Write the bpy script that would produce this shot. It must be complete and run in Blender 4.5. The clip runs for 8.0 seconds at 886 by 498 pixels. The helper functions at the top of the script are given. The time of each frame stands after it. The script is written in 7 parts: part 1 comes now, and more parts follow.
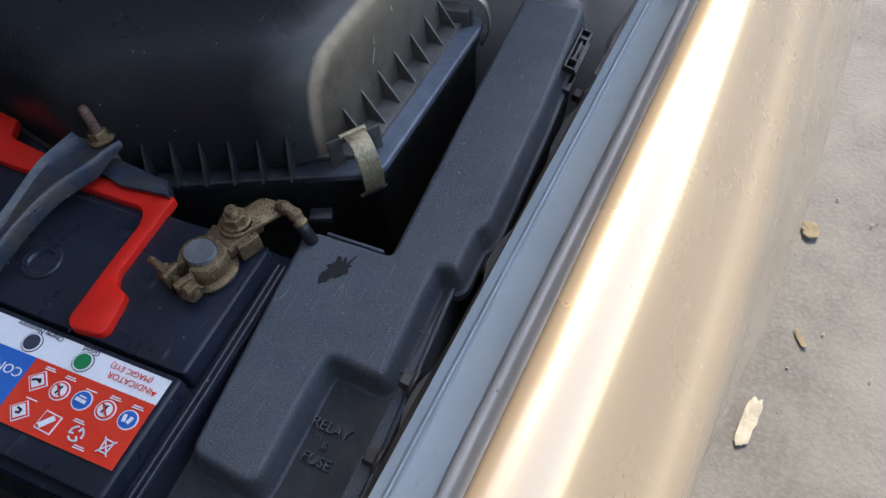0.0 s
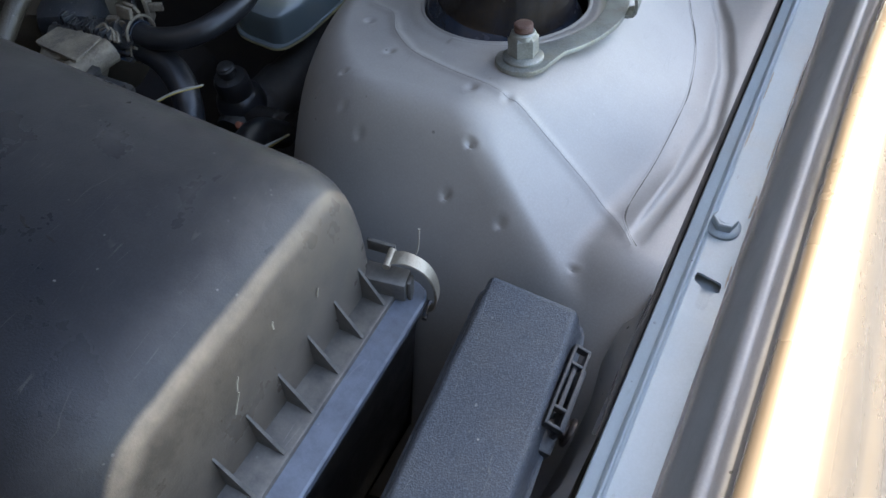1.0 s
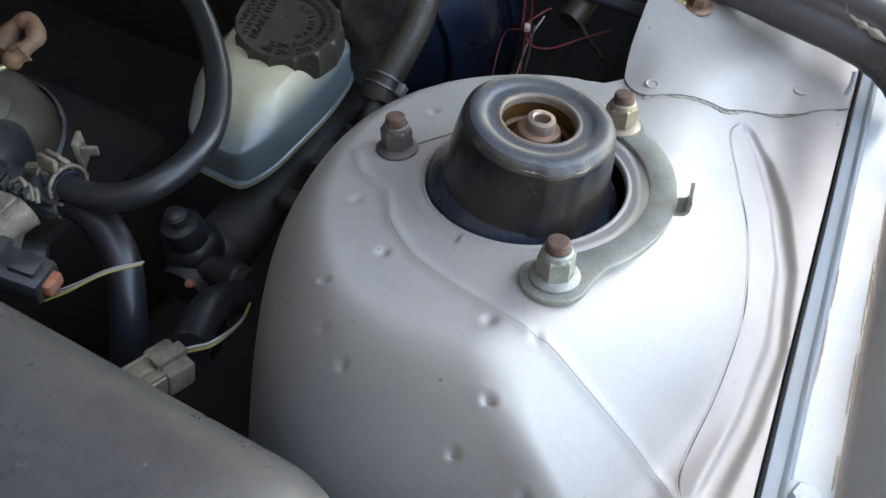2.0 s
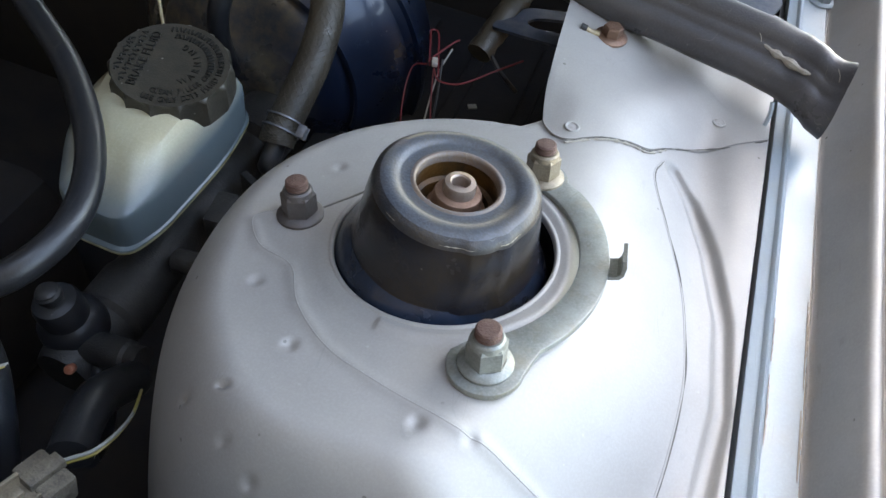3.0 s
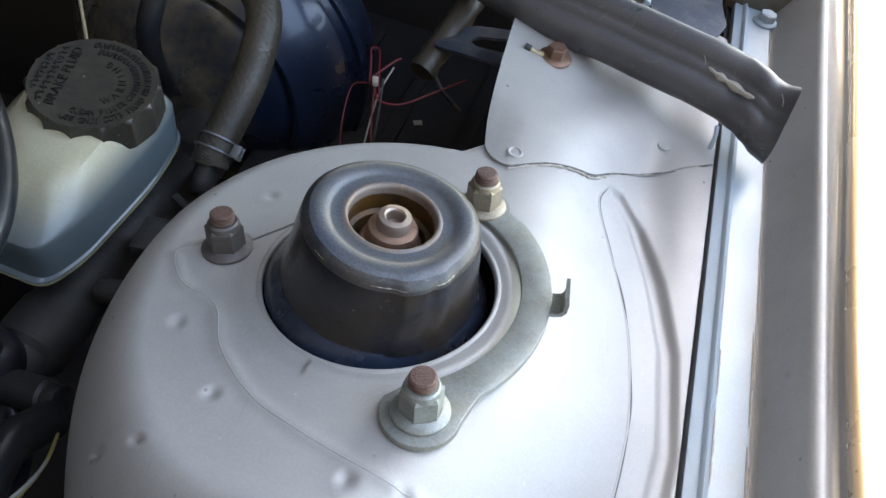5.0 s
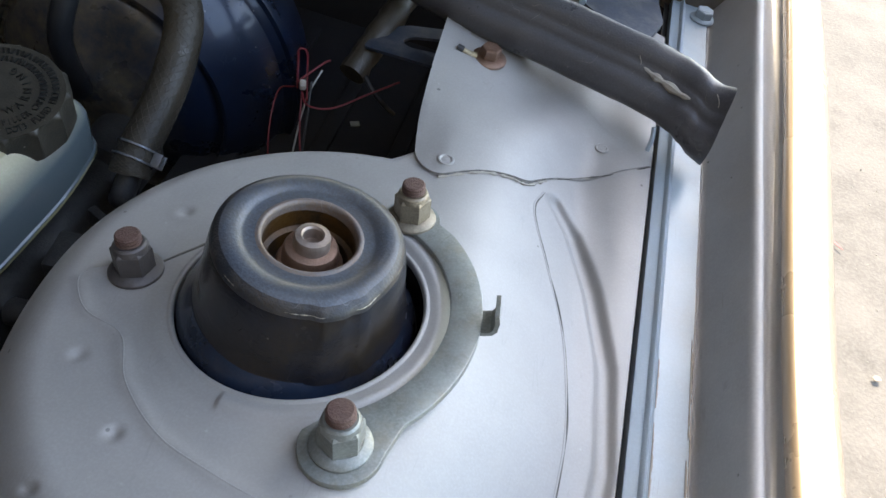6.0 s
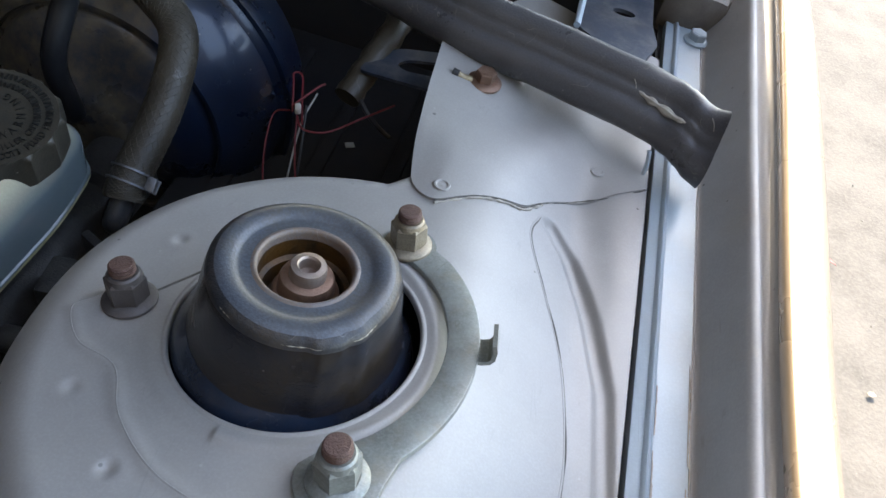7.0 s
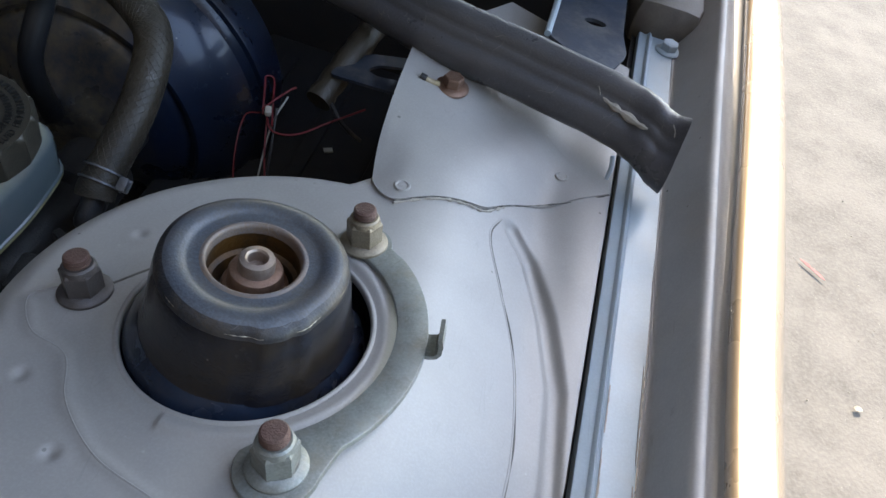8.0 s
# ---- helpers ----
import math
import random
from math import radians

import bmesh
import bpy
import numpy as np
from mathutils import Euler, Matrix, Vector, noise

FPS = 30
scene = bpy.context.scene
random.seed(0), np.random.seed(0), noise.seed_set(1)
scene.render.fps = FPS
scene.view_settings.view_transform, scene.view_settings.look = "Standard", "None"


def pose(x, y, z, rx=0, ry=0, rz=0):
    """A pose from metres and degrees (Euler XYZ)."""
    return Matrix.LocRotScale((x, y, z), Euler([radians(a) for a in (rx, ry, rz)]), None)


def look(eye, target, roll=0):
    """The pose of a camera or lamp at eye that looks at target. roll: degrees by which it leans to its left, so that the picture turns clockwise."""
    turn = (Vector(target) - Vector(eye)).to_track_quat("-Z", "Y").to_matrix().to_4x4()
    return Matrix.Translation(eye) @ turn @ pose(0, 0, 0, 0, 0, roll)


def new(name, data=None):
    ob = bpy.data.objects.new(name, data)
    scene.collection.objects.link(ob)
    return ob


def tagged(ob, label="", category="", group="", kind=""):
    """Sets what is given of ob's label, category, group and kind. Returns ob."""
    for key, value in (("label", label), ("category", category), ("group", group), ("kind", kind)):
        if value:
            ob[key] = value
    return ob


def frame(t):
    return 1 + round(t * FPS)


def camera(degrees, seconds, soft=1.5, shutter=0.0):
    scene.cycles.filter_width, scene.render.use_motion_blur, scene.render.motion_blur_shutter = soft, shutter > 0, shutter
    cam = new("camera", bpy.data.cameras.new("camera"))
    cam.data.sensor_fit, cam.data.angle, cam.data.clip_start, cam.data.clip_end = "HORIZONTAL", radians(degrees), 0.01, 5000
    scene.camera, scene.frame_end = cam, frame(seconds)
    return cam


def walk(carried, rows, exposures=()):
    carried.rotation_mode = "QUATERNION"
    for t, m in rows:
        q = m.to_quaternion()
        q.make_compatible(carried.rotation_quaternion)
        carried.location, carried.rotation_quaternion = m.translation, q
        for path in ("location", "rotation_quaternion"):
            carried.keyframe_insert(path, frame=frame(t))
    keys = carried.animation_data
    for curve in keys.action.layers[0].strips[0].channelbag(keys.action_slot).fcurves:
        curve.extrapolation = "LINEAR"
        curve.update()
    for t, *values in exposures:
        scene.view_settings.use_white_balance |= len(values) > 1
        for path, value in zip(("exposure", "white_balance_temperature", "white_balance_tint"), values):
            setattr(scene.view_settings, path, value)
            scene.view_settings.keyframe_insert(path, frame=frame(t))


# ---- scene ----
cam = camera(59.8, 8.0)
PATH = [
    (0, (0.097, -0.214, 1.171), (-0.549, 0.804, -0.425), -7.6),
    (0.2, (0.094, -0.183, 1.164), (-0.571, 0.821, -0.433), -7.6),
    (0.4, (0.075, -0.142, 1.16), (-0.583, 0.869, -0.436), -5.6),
    (0.5, (0.056, -0.111, 1.156), (-0.6, 0.913, -0.432), -3.7),
    (0.7, (0.018, -0.041, 1.145), (-0.633, 1.018, -0.422), -1.2),
    (1, (-0.014, 0.04, 1.127), (-0.574, 1.126, -0.456), 0.2),
    (1.2, (-0.035, 0.073, 1.115), (-0.565, 1.188, -0.458), 2.7),
    (1.5, (-0.066, 0.101, 1.122), (-0.652, 1.189, -0.45), 1.7),
    (1.8, (-0.086, 0.126, 1.122), (-0.644, 1.223, -0.455), 3.4),
    (2, (-0.099, 0.155, 1.12), (-0.579, 1.322, -0.431), 5.6),
    (2.2, (-0.109, 0.172, 1.12), (-0.484, 1.392, -0.42), 8.4),
    (3.3, (-0.121, 0.208, 1.108), (-0.376, 1.471, -0.421), 10.9),
    (3.5, (-0.12, 0.212, 1.107), (-0.352, 1.482, -0.42), 11.8),
    (4, (-0.119, 0.213, 1.109), (-0.328, 1.494, -0.413), 12.6),
    (4.2, (-0.118, 0.216, 1.111), (-0.311, 1.505, -0.406), 13.0),
    (5.3, (-0.12, 0.228, 1.108), (-0.275, 1.534, -0.398), 14.0),
    (5.5, (-0.119, 0.233, 1.108), (-0.253, 1.54, -0.4), 14.5),
    (6, (-0.112, 0.245, 1.105), (-0.165, 1.565, -0.397), 16.2),
    (6.5, (-0.112, 0.251, 1.108), (-0.161, 1.596, -0.372), 15.6),
    (7, (-0.115, 0.25, 1.107), (-0.164, 1.6, -0.368), 16.2),
    (7.5, (-0.111, 0.248, 1.113), (-0.17, 1.617, -0.344), 15.8),
    (8, (-0.093, 0.246, 1.111), (-0.152, 1.62, -0.341), 16.6),
]
EXPOSURES = [(0.0, 2.35, 7400, 10), (0.5, 2.55, 6800, 10), (1.0, 2.9, 7400, 10), (1.5, 3.25, 8300, 10), (2.0, 3.65, 8700, 10), (3.5, 3.68, 8500, 10), (5.4, 3.6, 8300, 10), (6.0, 3.22, 8100, 10), (7.0, 3.22, 8000, 10), (8.0, 2.97, 7800, 10)]
walk(cam, [(t, look(eye, target, roll)) for t, eye, target, roll in PATH], EXPOSURES)

# ---- world and light ----
SUN_ELEV, SUN_AZ = 50.0, 0.0          # degrees; a hazy sun stands behind the raised hood
world = bpy.data.worlds.new("world")
scene.world = world
world.use_nodes = True
wt = world.node_tree
sky = wt.nodes.new("ShaderNodeTexSky")
sky.sky_type, sky.sun_disc = "NISHITA", False
sky.sun_elevation, sky.sun_rotation = radians(SUN_ELEV), radians(SUN_AZ)
sky.dust_density, sky.air_density = 0.8, 1.0
wt.links.new(sky.outputs[0], wt.nodes["Background"].inputs[0])
wt.nodes["Background"].inputs[1].default_value = 0.15
sun = new("sun", bpy.data.lights.new("sun", "SUN"))
sun.data.energy, sun.data.angle, sun.data.color = 1.5, radians(0.6), (1.0, 0.95, 0.88)
se, sa = radians(SUN_ELEV), radians(SUN_AZ)
sun.matrix_world = look((0, 0, 0), (-math.sin(sa) * math.cos(se), -math.cos(sa) * math.cos(se), -math.sin(se)))

# ---- materials ----


def mat(name, color, color2=None, rough=0.5, metal=0.0, big=12.0, fine=400.0, bump=0.15, depth=0.0006,
        rough2=None, dust=0.0, dust_color=(0.42, 0.38, 0.32), coat=0.0, blotch=0.5, speck=0.0, scratch=0.0, scratch_color=(0.30, 0.29, 0.27), dent=0.0, contrast=0.25, pit=0.0, gain=1.25, spec=0.5):
    """A procedural surface: two colours mixed by broad noise, fine relief, specks, hair scratches, shallow waviness and a dust film in patches."""
    m = bpy.data.materials.new(name)
    m.use_nodes = True
    t = m.node_tree
    n, l = t.nodes, t.links
    b = n["Principled BSDF"]
    co = n.new("ShaderNodeTexCoord").outputs["Object"]

    def noise_tex(scale, detail=5.0, rough_=0.6):
        x = n.new("ShaderNodeTexNoise")
        x.inputs["Scale"].default_value = scale
        x.inputs["Detail"].default_value = detail
        x.inputs["Roughness"].default_value = rough_
        l.new(co, x.inputs["Vector"])
        return x.outputs["Fac"]

    def ramp(src, lo, hi):
        x = n.new("ShaderNodeMapRange")
        x.interpolation_type = "SMOOTHSTEP"
        for k, v in (("From Min", lo), ("From Max", hi)):
            x.inputs[k].default_value = v
        l.new(src, x.inputs["Value"])
        return x.outputs["Result"]

    def mix(fac, a, c):
        x = n.new("ShaderNodeMix")
        x.data_type = "RGBA"
        for sock, v in ((x.inputs[0], fac), (x.inputs[6], a), (x.inputs[7], c)):
            if hasattr(v, "default_value"):
                l.new(v, sock)
            elif isinstance(v, float):
                sock.default_value = v
            else:
                sock.default_value = (*v, 1)
        return x.outputs[2]

    def times(a, k):
        x = n.new("ShaderNodeMath")
        x.operation = "MULTIPLY"
        l.new(a, x.inputs[0])
        x.inputs[1].default_value = k
        return x.outputs[0]

    color2 = color2 or tuple(c * 0.8 for c in color)
    broad = ramp(noise_tex(big), 0.5 - blotch * 0.4, 0.5 + blotch * 0.4)
    col = mix(broad, color, color2)
    grain = noise_tex(fine, 3.0)
    col = mix(times(ramp(grain, 0.35, 0.75), contrast), col, tuple(min(1, c * gain) for c in color))
    r = n.new("ShaderNodeMapRange")
    l.new(noise_tex(big * 3.1), r.inputs["Value"])
    r.inputs["From Min"].default_value, r.inputs["From Max"].default_value = 0.3, 0.7
    r.inputs["To Min"].default_value, r.inputs["To Max"].default_value = rough, rough2 if rough2 is not None else min(1, rough + 0.12)
    rough_out = r.outputs["Result"]
    if dust:
        film = times(ramp(noise_tex(big * 1.7, 8.0, 0.7), 0.42, 0.75), dust)
        col = mix(film, col, dust_color)
    if speck:
        v = n.new("ShaderNodeTexVoronoi")
        v.inputs["Scale"].default_value = 160.0
        l.new(co, v.inputs["Vector"])
        x = ramp(v.outputs["Distance"], 0.14, 0.05)
        y = n.new("ShaderNodeMath")
        y.operation = "MULTIPLY"
        l.new(x, y.inputs[0])
        l.new(times(ramp(noise_tex(60.0), 0.55, 0.65), speck), y.inputs[1])
        col = mix(y.outputs[0], col, (0.5, 0.47, 0.42))
    if pit:
        v = n.new("ShaderNodeTexVoronoi")
        v.inputs["Scale"].default_value = 75.0
        l.new(co, v.inputs["Vector"])
        y = n.new("ShaderNodeMath")
        y.operation = "MULTIPLY"
        l.new(ramp(v.outputs["Distance"], 0.085, 0.055), y.inputs[0])
        l.new(times(ramp(noise_tex(30.0, 2.0), 0.56, 0.62), pit), y.inputs[1])
        col = mix(y.outputs[0], col, (0.05, 0.045, 0.04))
    if scratch:
        total = None
        for k, (angle, size) in enumerate(((0.5, 26.0), (-0.9, 34.0), (1.7, 22.0))):
            warp = n.new("ShaderNodeMapping")
            warp.inputs["Rotation"].default_value = (0.3 * k, 0.2, angle)
            warp.inputs["Scale"].default_value = (1.0, 0.07, 1.0)
            l.new(co, warp.inputs["Vector"])
            x = n.new("ShaderNodeTexNoise")
            x.inputs["Scale"].default_value, x.inputs["Detail"].default_value = size * 2, 1.5
            l.new(warp.outputs[0], x.inputs["Vector"])
            d = n.new("ShaderNodeMath")
            d.operation = "COMPARE"
            d.inputs[1].default_value, d.inputs[2].default_value = 0.5, 0.0020
            l.new(x.outputs["Fac"], d.inputs[0])
            y = n.new("ShaderNodeMath")
            y.operation = "MULTIPLY"
            l.new(d.outputs[0], y.inputs[0])
            l.new(ramp(noise_tex(38.0 + 9 * k, 2.0), 0.54, 0.64), y.inputs[1])
            if total is None:
                total = y.outputs[0]
            else:
                z = n.new("ShaderNodeMath")
                z.operation = "MAXIMUM"
                l.new(total, z.inputs[0])
                l.new(y.outputs[0], z.inputs[1])
                total = z.outputs[0]
        col = mix(times(total, scratch * 0.6), col, scratch_color)
    l.new(col, b.inputs["Base Color"])
    l.new(rough_out, b.inputs["Roughness"])
    b.inputs["Metallic"].default_value = metal
    b.inputs["Specular IOR Level"].default_value = spec
    b.inputs["Coat Weight"].default_value = coat
    b.inputs["Coat Roughness"].default_value = 0.08
    if bump:
        bp = n.new("ShaderNodeBump")
        bp.inputs["Strength"].default_value = bump
        bp.inputs["Distance"].default_value = depth
        l.new(grain, bp.inputs["Height"])
        last = bp.outputs[0]
        if dent:
            b2 = n.new("ShaderNodeBump")
            b2.inputs["Strength"].default_value, b2.inputs["Distance"].default_value = dent, 0.004
            l.new(noise_tex(28.0, 2.0, 0.5), b2.inputs["Height"])
            l.new(last, b2.inputs["Normal"])
            last = b2.outputs[0]
        l.new(last, b.inputs["Normal"])
    return m


def layer(m, axis, lo, hi, color, amount, wobble=0.0, patchy=0.0):
    """A second colour that sets in along one world axis between lo and hi, its border broken by noise."""
    t = m.node_tree
    n, l = t.nodes, t.links
    base = n["Principled BSDF"].inputs["Base Color"]
    src = base.links[0].from_socket
    co = n.new("ShaderNodeTexCoord").outputs["Object"]
    sep = n.new("ShaderNodeSeparateXYZ")
    l.new(co, sep.inputs[0])
    nz = n.new("ShaderNodeTexNoise")
    nz.inputs["Scale"].default_value, nz.inputs["Detail"].default_value = 45.0, 6.0
    l.new(co, nz.inputs["Vector"])
    k = n.new("ShaderNodeMath")
    k.operation = "MULTIPLY_ADD"
    l.new(nz.outputs["Fac"], k.inputs[0])
    k.inputs[1].default_value = wobble
    l.new(sep.outputs[axis], k.inputs[2])
    r = n.new("ShaderNodeMapRange")
    r.interpolation_type = "SMOOTHSTEP"
    l.new(k.outputs[0], r.inputs["Value"])
    r.inputs["From Min"].default_value, r.inputs["From Max"].default_value = lo + wobble / 2, hi + wobble / 2
    r.inputs["To Max"].default_value = amount
    x = n.new("ShaderNodeMix")
    x.data_type = "RGBA"
    fac = r.outputs["Result"]
    if patchy:
        nz2 = n.new("ShaderNodeTexNoise")
        nz2.inputs["Scale"].default_value, nz2.inputs["Detail"].default_value, nz2.inputs["Roughness"].default_value = 70.0, 8.0, 0.7
        l.new(co, nz2.inputs["Vector"])
        p = n.new("ShaderNodeMapRange")
        p.inputs["From Min"].default_value, p.inputs["From Max"].default_value = 0.35, 0.62
        p.inputs["To Min"].default_value = 1 - patchy
        l.new(nz2.outputs["Fac"], p.inputs["Value"])
        k2 = n.new("ShaderNodeMath")
        k2.operation = "MULTIPLY"
        l.new(fac, k2.inputs[0])
        l.new(p.outputs["Result"], k2.inputs[1])
        fac = k2.outputs[0]
    l.new(fac, x.inputs[0])
    l.new(src, x.inputs[6])
    x.inputs[7].default_value = (*color, 1)
    l.new(x.outputs[2], base)


M = {}
M["bay"] = mat("bay_paint_silver", (0.365, 0.342, 0.318), (0.305, 0.287, 0.268), 0.47, 0.18, 9, 900, 0.06, 0.0002, rough2=0.58, dust=0.35, dust_color=(0.36, 0.33, 0.29), speck=0.4, scratch=0.3, scratch_color=(0.22, 0.23, 0.21), dent=0.12, pit=0.6)
# neutral silver tinted blue to stand for the sky it reflects
M["bay2"] = mat("flange_silver_sky_tint", (0.36, 0.435, 0.485), (0.32, 0.385, 0.43), 0.33, 0.12, 11, 900, 0.06, 0.0002, rough2=0.48, dust=0.3, dust_color=(0.42, 0.39, 0.34), speck=0.4, scratch=0.4, scratch_color=(0.16, 0.15, 0.14), dent=0.06, pit=0.9)
M["gutter"] = mat("gutter_paint", (0.39, 0.38, 0.37), (0.33, 0.32, 0.31), 0.46, 0.15, 14, 700, 0.08, 0.0003, dust=0.45, dust_color=(0.38, 0.34, 0.28), scratch=0.3, scratch_color=(0.18, 0.17, 0.15), dent=0.12, speck=0.4, pit=0.9)
M["fender"] = mat("fender_paint_champagne", (0.40, 0.305, 0.21), (0.365, 0.278, 0.19), 0.24, 0.40, 4, 1500, 0, 0.0001, rough2=0.30, coat=1.0, contrast=0.05)
M["fender"].node_tree.nodes["Principled BSDF"].inputs["Coat Roughness"].default_value = 0.10
M["lid"] = mat("grained_black_plastic", (0.050, 0.058, 0.070), (0.035, 0.040, 0.049), 0.36, 0.0, 20, 1300, 0.75, 0.0007, rough2=0.55, dust=0.25, dust_color=(0.13, 0.12, 0.10), speck=0.6, scratch=0.9, scratch_color=(0.24, 0.23, 0.21), contrast=0.7, gain=2.6)
M["plastic"] = mat("black_plastic", (0.018, 0.019, 0.022), (0.012, 0.013, 0.015), 0.36, 0.0, 30, 900, 0.35, 0.0006, dust=0.55, dust_color=(0.10, 0.085, 0.064), speck=0.3, scratch=0.4, scratch_color=(0.12, 0.11, 0.10), contrast=0.5, gain=2.2)
M["airbox"] = mat("aged_plastic_edge_sheen", (0.013, 0.0145, 0.019), (0.018, 0.018, 0.019), 0.24, 0.0, 8, 1100, 0.4, 0.0004, rough2=0.40, dust=0.10, dust_color=(0.08, 0.075, 0.065), speck=0.5, scratch=0.35, scratch_color=(0.16, 0.15, 0.13), contrast=0.5, gain=2.0, spec=0.2)
# grey sheen of the sky painted along the shoulder
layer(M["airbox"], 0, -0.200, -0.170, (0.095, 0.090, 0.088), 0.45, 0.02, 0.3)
# narrow tan band paints the warm reflection on the rounded edge
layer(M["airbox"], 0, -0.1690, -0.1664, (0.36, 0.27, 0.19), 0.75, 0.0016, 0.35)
# brown dust on the end wall
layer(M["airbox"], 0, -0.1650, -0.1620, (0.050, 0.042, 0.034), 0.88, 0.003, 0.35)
# rear of the top lightened in place of its sky reflection
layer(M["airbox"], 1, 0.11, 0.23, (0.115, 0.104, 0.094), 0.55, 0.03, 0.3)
M["airlip"] = mat("dusty_lit_plastic_lip", (0.020, 0.022, 0.027), (0.032, 0.031, 0.029), 0.34, 0.0, 30, 900, 0.35, 0.0004, dust=0.4, dust_color=(0.09, 0.08, 0.065), speck=0.6, scratch=0.6, contrast=0.6)
# outboard side: dust, made paler for the light on that side too
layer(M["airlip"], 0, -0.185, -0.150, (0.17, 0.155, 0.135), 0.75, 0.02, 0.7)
M["airflange"] = mat("worn_flange_sky_lit", (0.014, 0.018, 0.026), (0.020, 0.020, 0.022), 0.30, 0.0, 24, 900, 0.4, 0.0004, dust=0.35, dust_color=(0.16, 0.15, 0.13), speck=0.4, scratch=0.6, scratch_color=(0.25, 0.25, 0.25), contrast=0.5)
# blue-grey on the outboard edge paints the sky light falling there
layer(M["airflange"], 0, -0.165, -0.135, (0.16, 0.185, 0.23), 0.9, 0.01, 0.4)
M["battery"] = mat("battery_case", (0.013, 0.018, 0.033), (0.008, 0.010, 0.016), 0.22, 0.0, 10, 800, 0.15, 0.0003, rough2=0.42, dust=0.14, dust_color=(0.06, 0.055, 0.05), speck=0.7, scratch=0.6, scratch_color=(0.14, 0.135, 0.13), gain=1.6, spec=0.4)
M["red"] = mat("red_plastic", (0.66, 0.018, 0.010), (0.54, 0.015, 0.010), 0.38, 0.0, 18, 700, 0.12, 0.0003, dust=0.12, dust_color=(0.2, 0.08, 0.05), spec=0.2)
M["rust"] = mat("rusty_steel", (0.125, 0.066, 0.052), (0.080, 0.044, 0.036), 0.62, 0.2, 90, 1200, 0.7, 0.0008, dust=0.3, dust_color=(0.26, 0.17, 0.12))
M["nut"] = mat("dull_zinc_nut", (0.32, 0.265, 0.195), (0.19, 0.148, 0.105), 0.42, 0.6, 70, 900, 0.45, 0.0005, dust=0.4, dust_color=(0.30, 0.25, 0.18), speck=0.3, contrast=0.5)
M["darknut"] = mat("dark_oxide_nut", (0.085, 0.075, 0.075), (0.12, 0.105, 0.10), 0.42, 0.5, 70, 900, 0.4, 0.0005, dust=0.2, dust_color=(0.16, 0.13, 0.11), contrast=0.5)
M["zinc"] = mat("zinc_plate", (0.31, 0.325, 0.305), (0.19, 0.195, 0.178), 0.40, 0.5, 60, 900, 0.15, 0.0003, dust=0.45, dust_color=(0.30, 0.25, 0.18), speck=0.3, pit=0.9, scratch=0.5, scratch_color=(0.15, 0.12, 0.09), contrast=0.4)
M["capblack"] = mat("worn_black_steel", (0.007, 0.011, 0.022), (0.022, 0.016, 0.011), 0.20, 0.1, 26, 700, 0.30, 0.0005, rough2=0.28, dust=0.18, dust_color=(0.085, 0.056, 0.028), speck=0.6, scratch=0.15, scratch_color=(0.20, 0.18, 0.15), coat=0.1, spec=0.35)
M["captop"] = mat("grey_worn_rubber_top", (0.058, 0.067, 0.082), (0.085, 0.082, 0.080), 0.30, 0.1, 34, 900, 0.35, 0.0004, dust=0.4, dust_color=(0.12, 0.10, 0.085), speck=0.3, scratch=0.12, scratch_color=(0.32, 0.30, 0.28), contrast=0.6, gain=1.8)
M["caprim"] = mat("rubbed_rim_edge", (0.018, 0.021, 0.027), (0.055, 0.043, 0.034), 0.34, 0.15, 60, 900, 0.45, 0.0005, dust=0.5, dust_color=(0.12, 0.10, 0.08), speck=0.4, scratch=0.25, scratch_color=(0.45, 0.42, 0.38), contrast=0.6, gain=1.8)
M["capinner"] = mat("rust_stained_inner_lip", (0.135, 0.13, 0.135), (0.20, 0.135, 0.095), 0.36, 0.15, 40, 900, 0.4, 0.0005, dust=0.6, dust_color=(0.20, 0.12, 0.075), scratch=0.6, scratch_color=(0.34, 0.31, 0.28), contrast=0.6)
# blue in this black base paints the sky reflected by the foot flange
M["capflange"] = mat("black_flange_sky_reflection", (0.018, 0.034, 0.068), (0.016, 0.019, 0.026), 0.12, 0.2, 20, 800, 0.2, 0.0003, rough2=0.34, dust=0.3, dust_color=(0.08, 0.06, 0.04), scratch=0.4, scratch_color=(0.2, 0.2, 0.2), coat=0.4)
M["amber"] = mat("greasy_rusty_bore", (0.14, 0.062, 0.014), (0.030, 0.020, 0.012), 0.4, 0.2, 60, 700, 0.4, 0.0006)
M["corroded"] = mat("corroded_brass", (0.165, 0.108, 0.055), (0.040, 0.026, 0.017), 0.36, 0.55, 110, 700, 0.9, 0.0010, dust=0.4, dust_color=(0.17, 0.13, 0.085), speck=0.6, contrast=0.8, blotch=0.4, gain=2.2)
M["lead"] = mat("lead_post", (0.22, 0.23, 0.25), (0.15, 0.155, 0.165), 0.36, 0.7, 90, 700, 0.6, 0.0006, scratch=0.8, scratch_color=(0.65, 0.66, 0.7))
M["steel"] = mat("dull_steel_bracket", (0.020, 0.031, 0.052), (0.075, 0.062, 0.047), 0.26, 0.3, 55, 500, 0.6, 0.0007, dust=0.45, dust_color=(0.13, 0.105, 0.078), speck=1.0, scratch=0.9, scratch_color=(0.40, 0.37, 0.33), contrast=0.8, blotch=0.35, gain=2.0, spec=0.3)
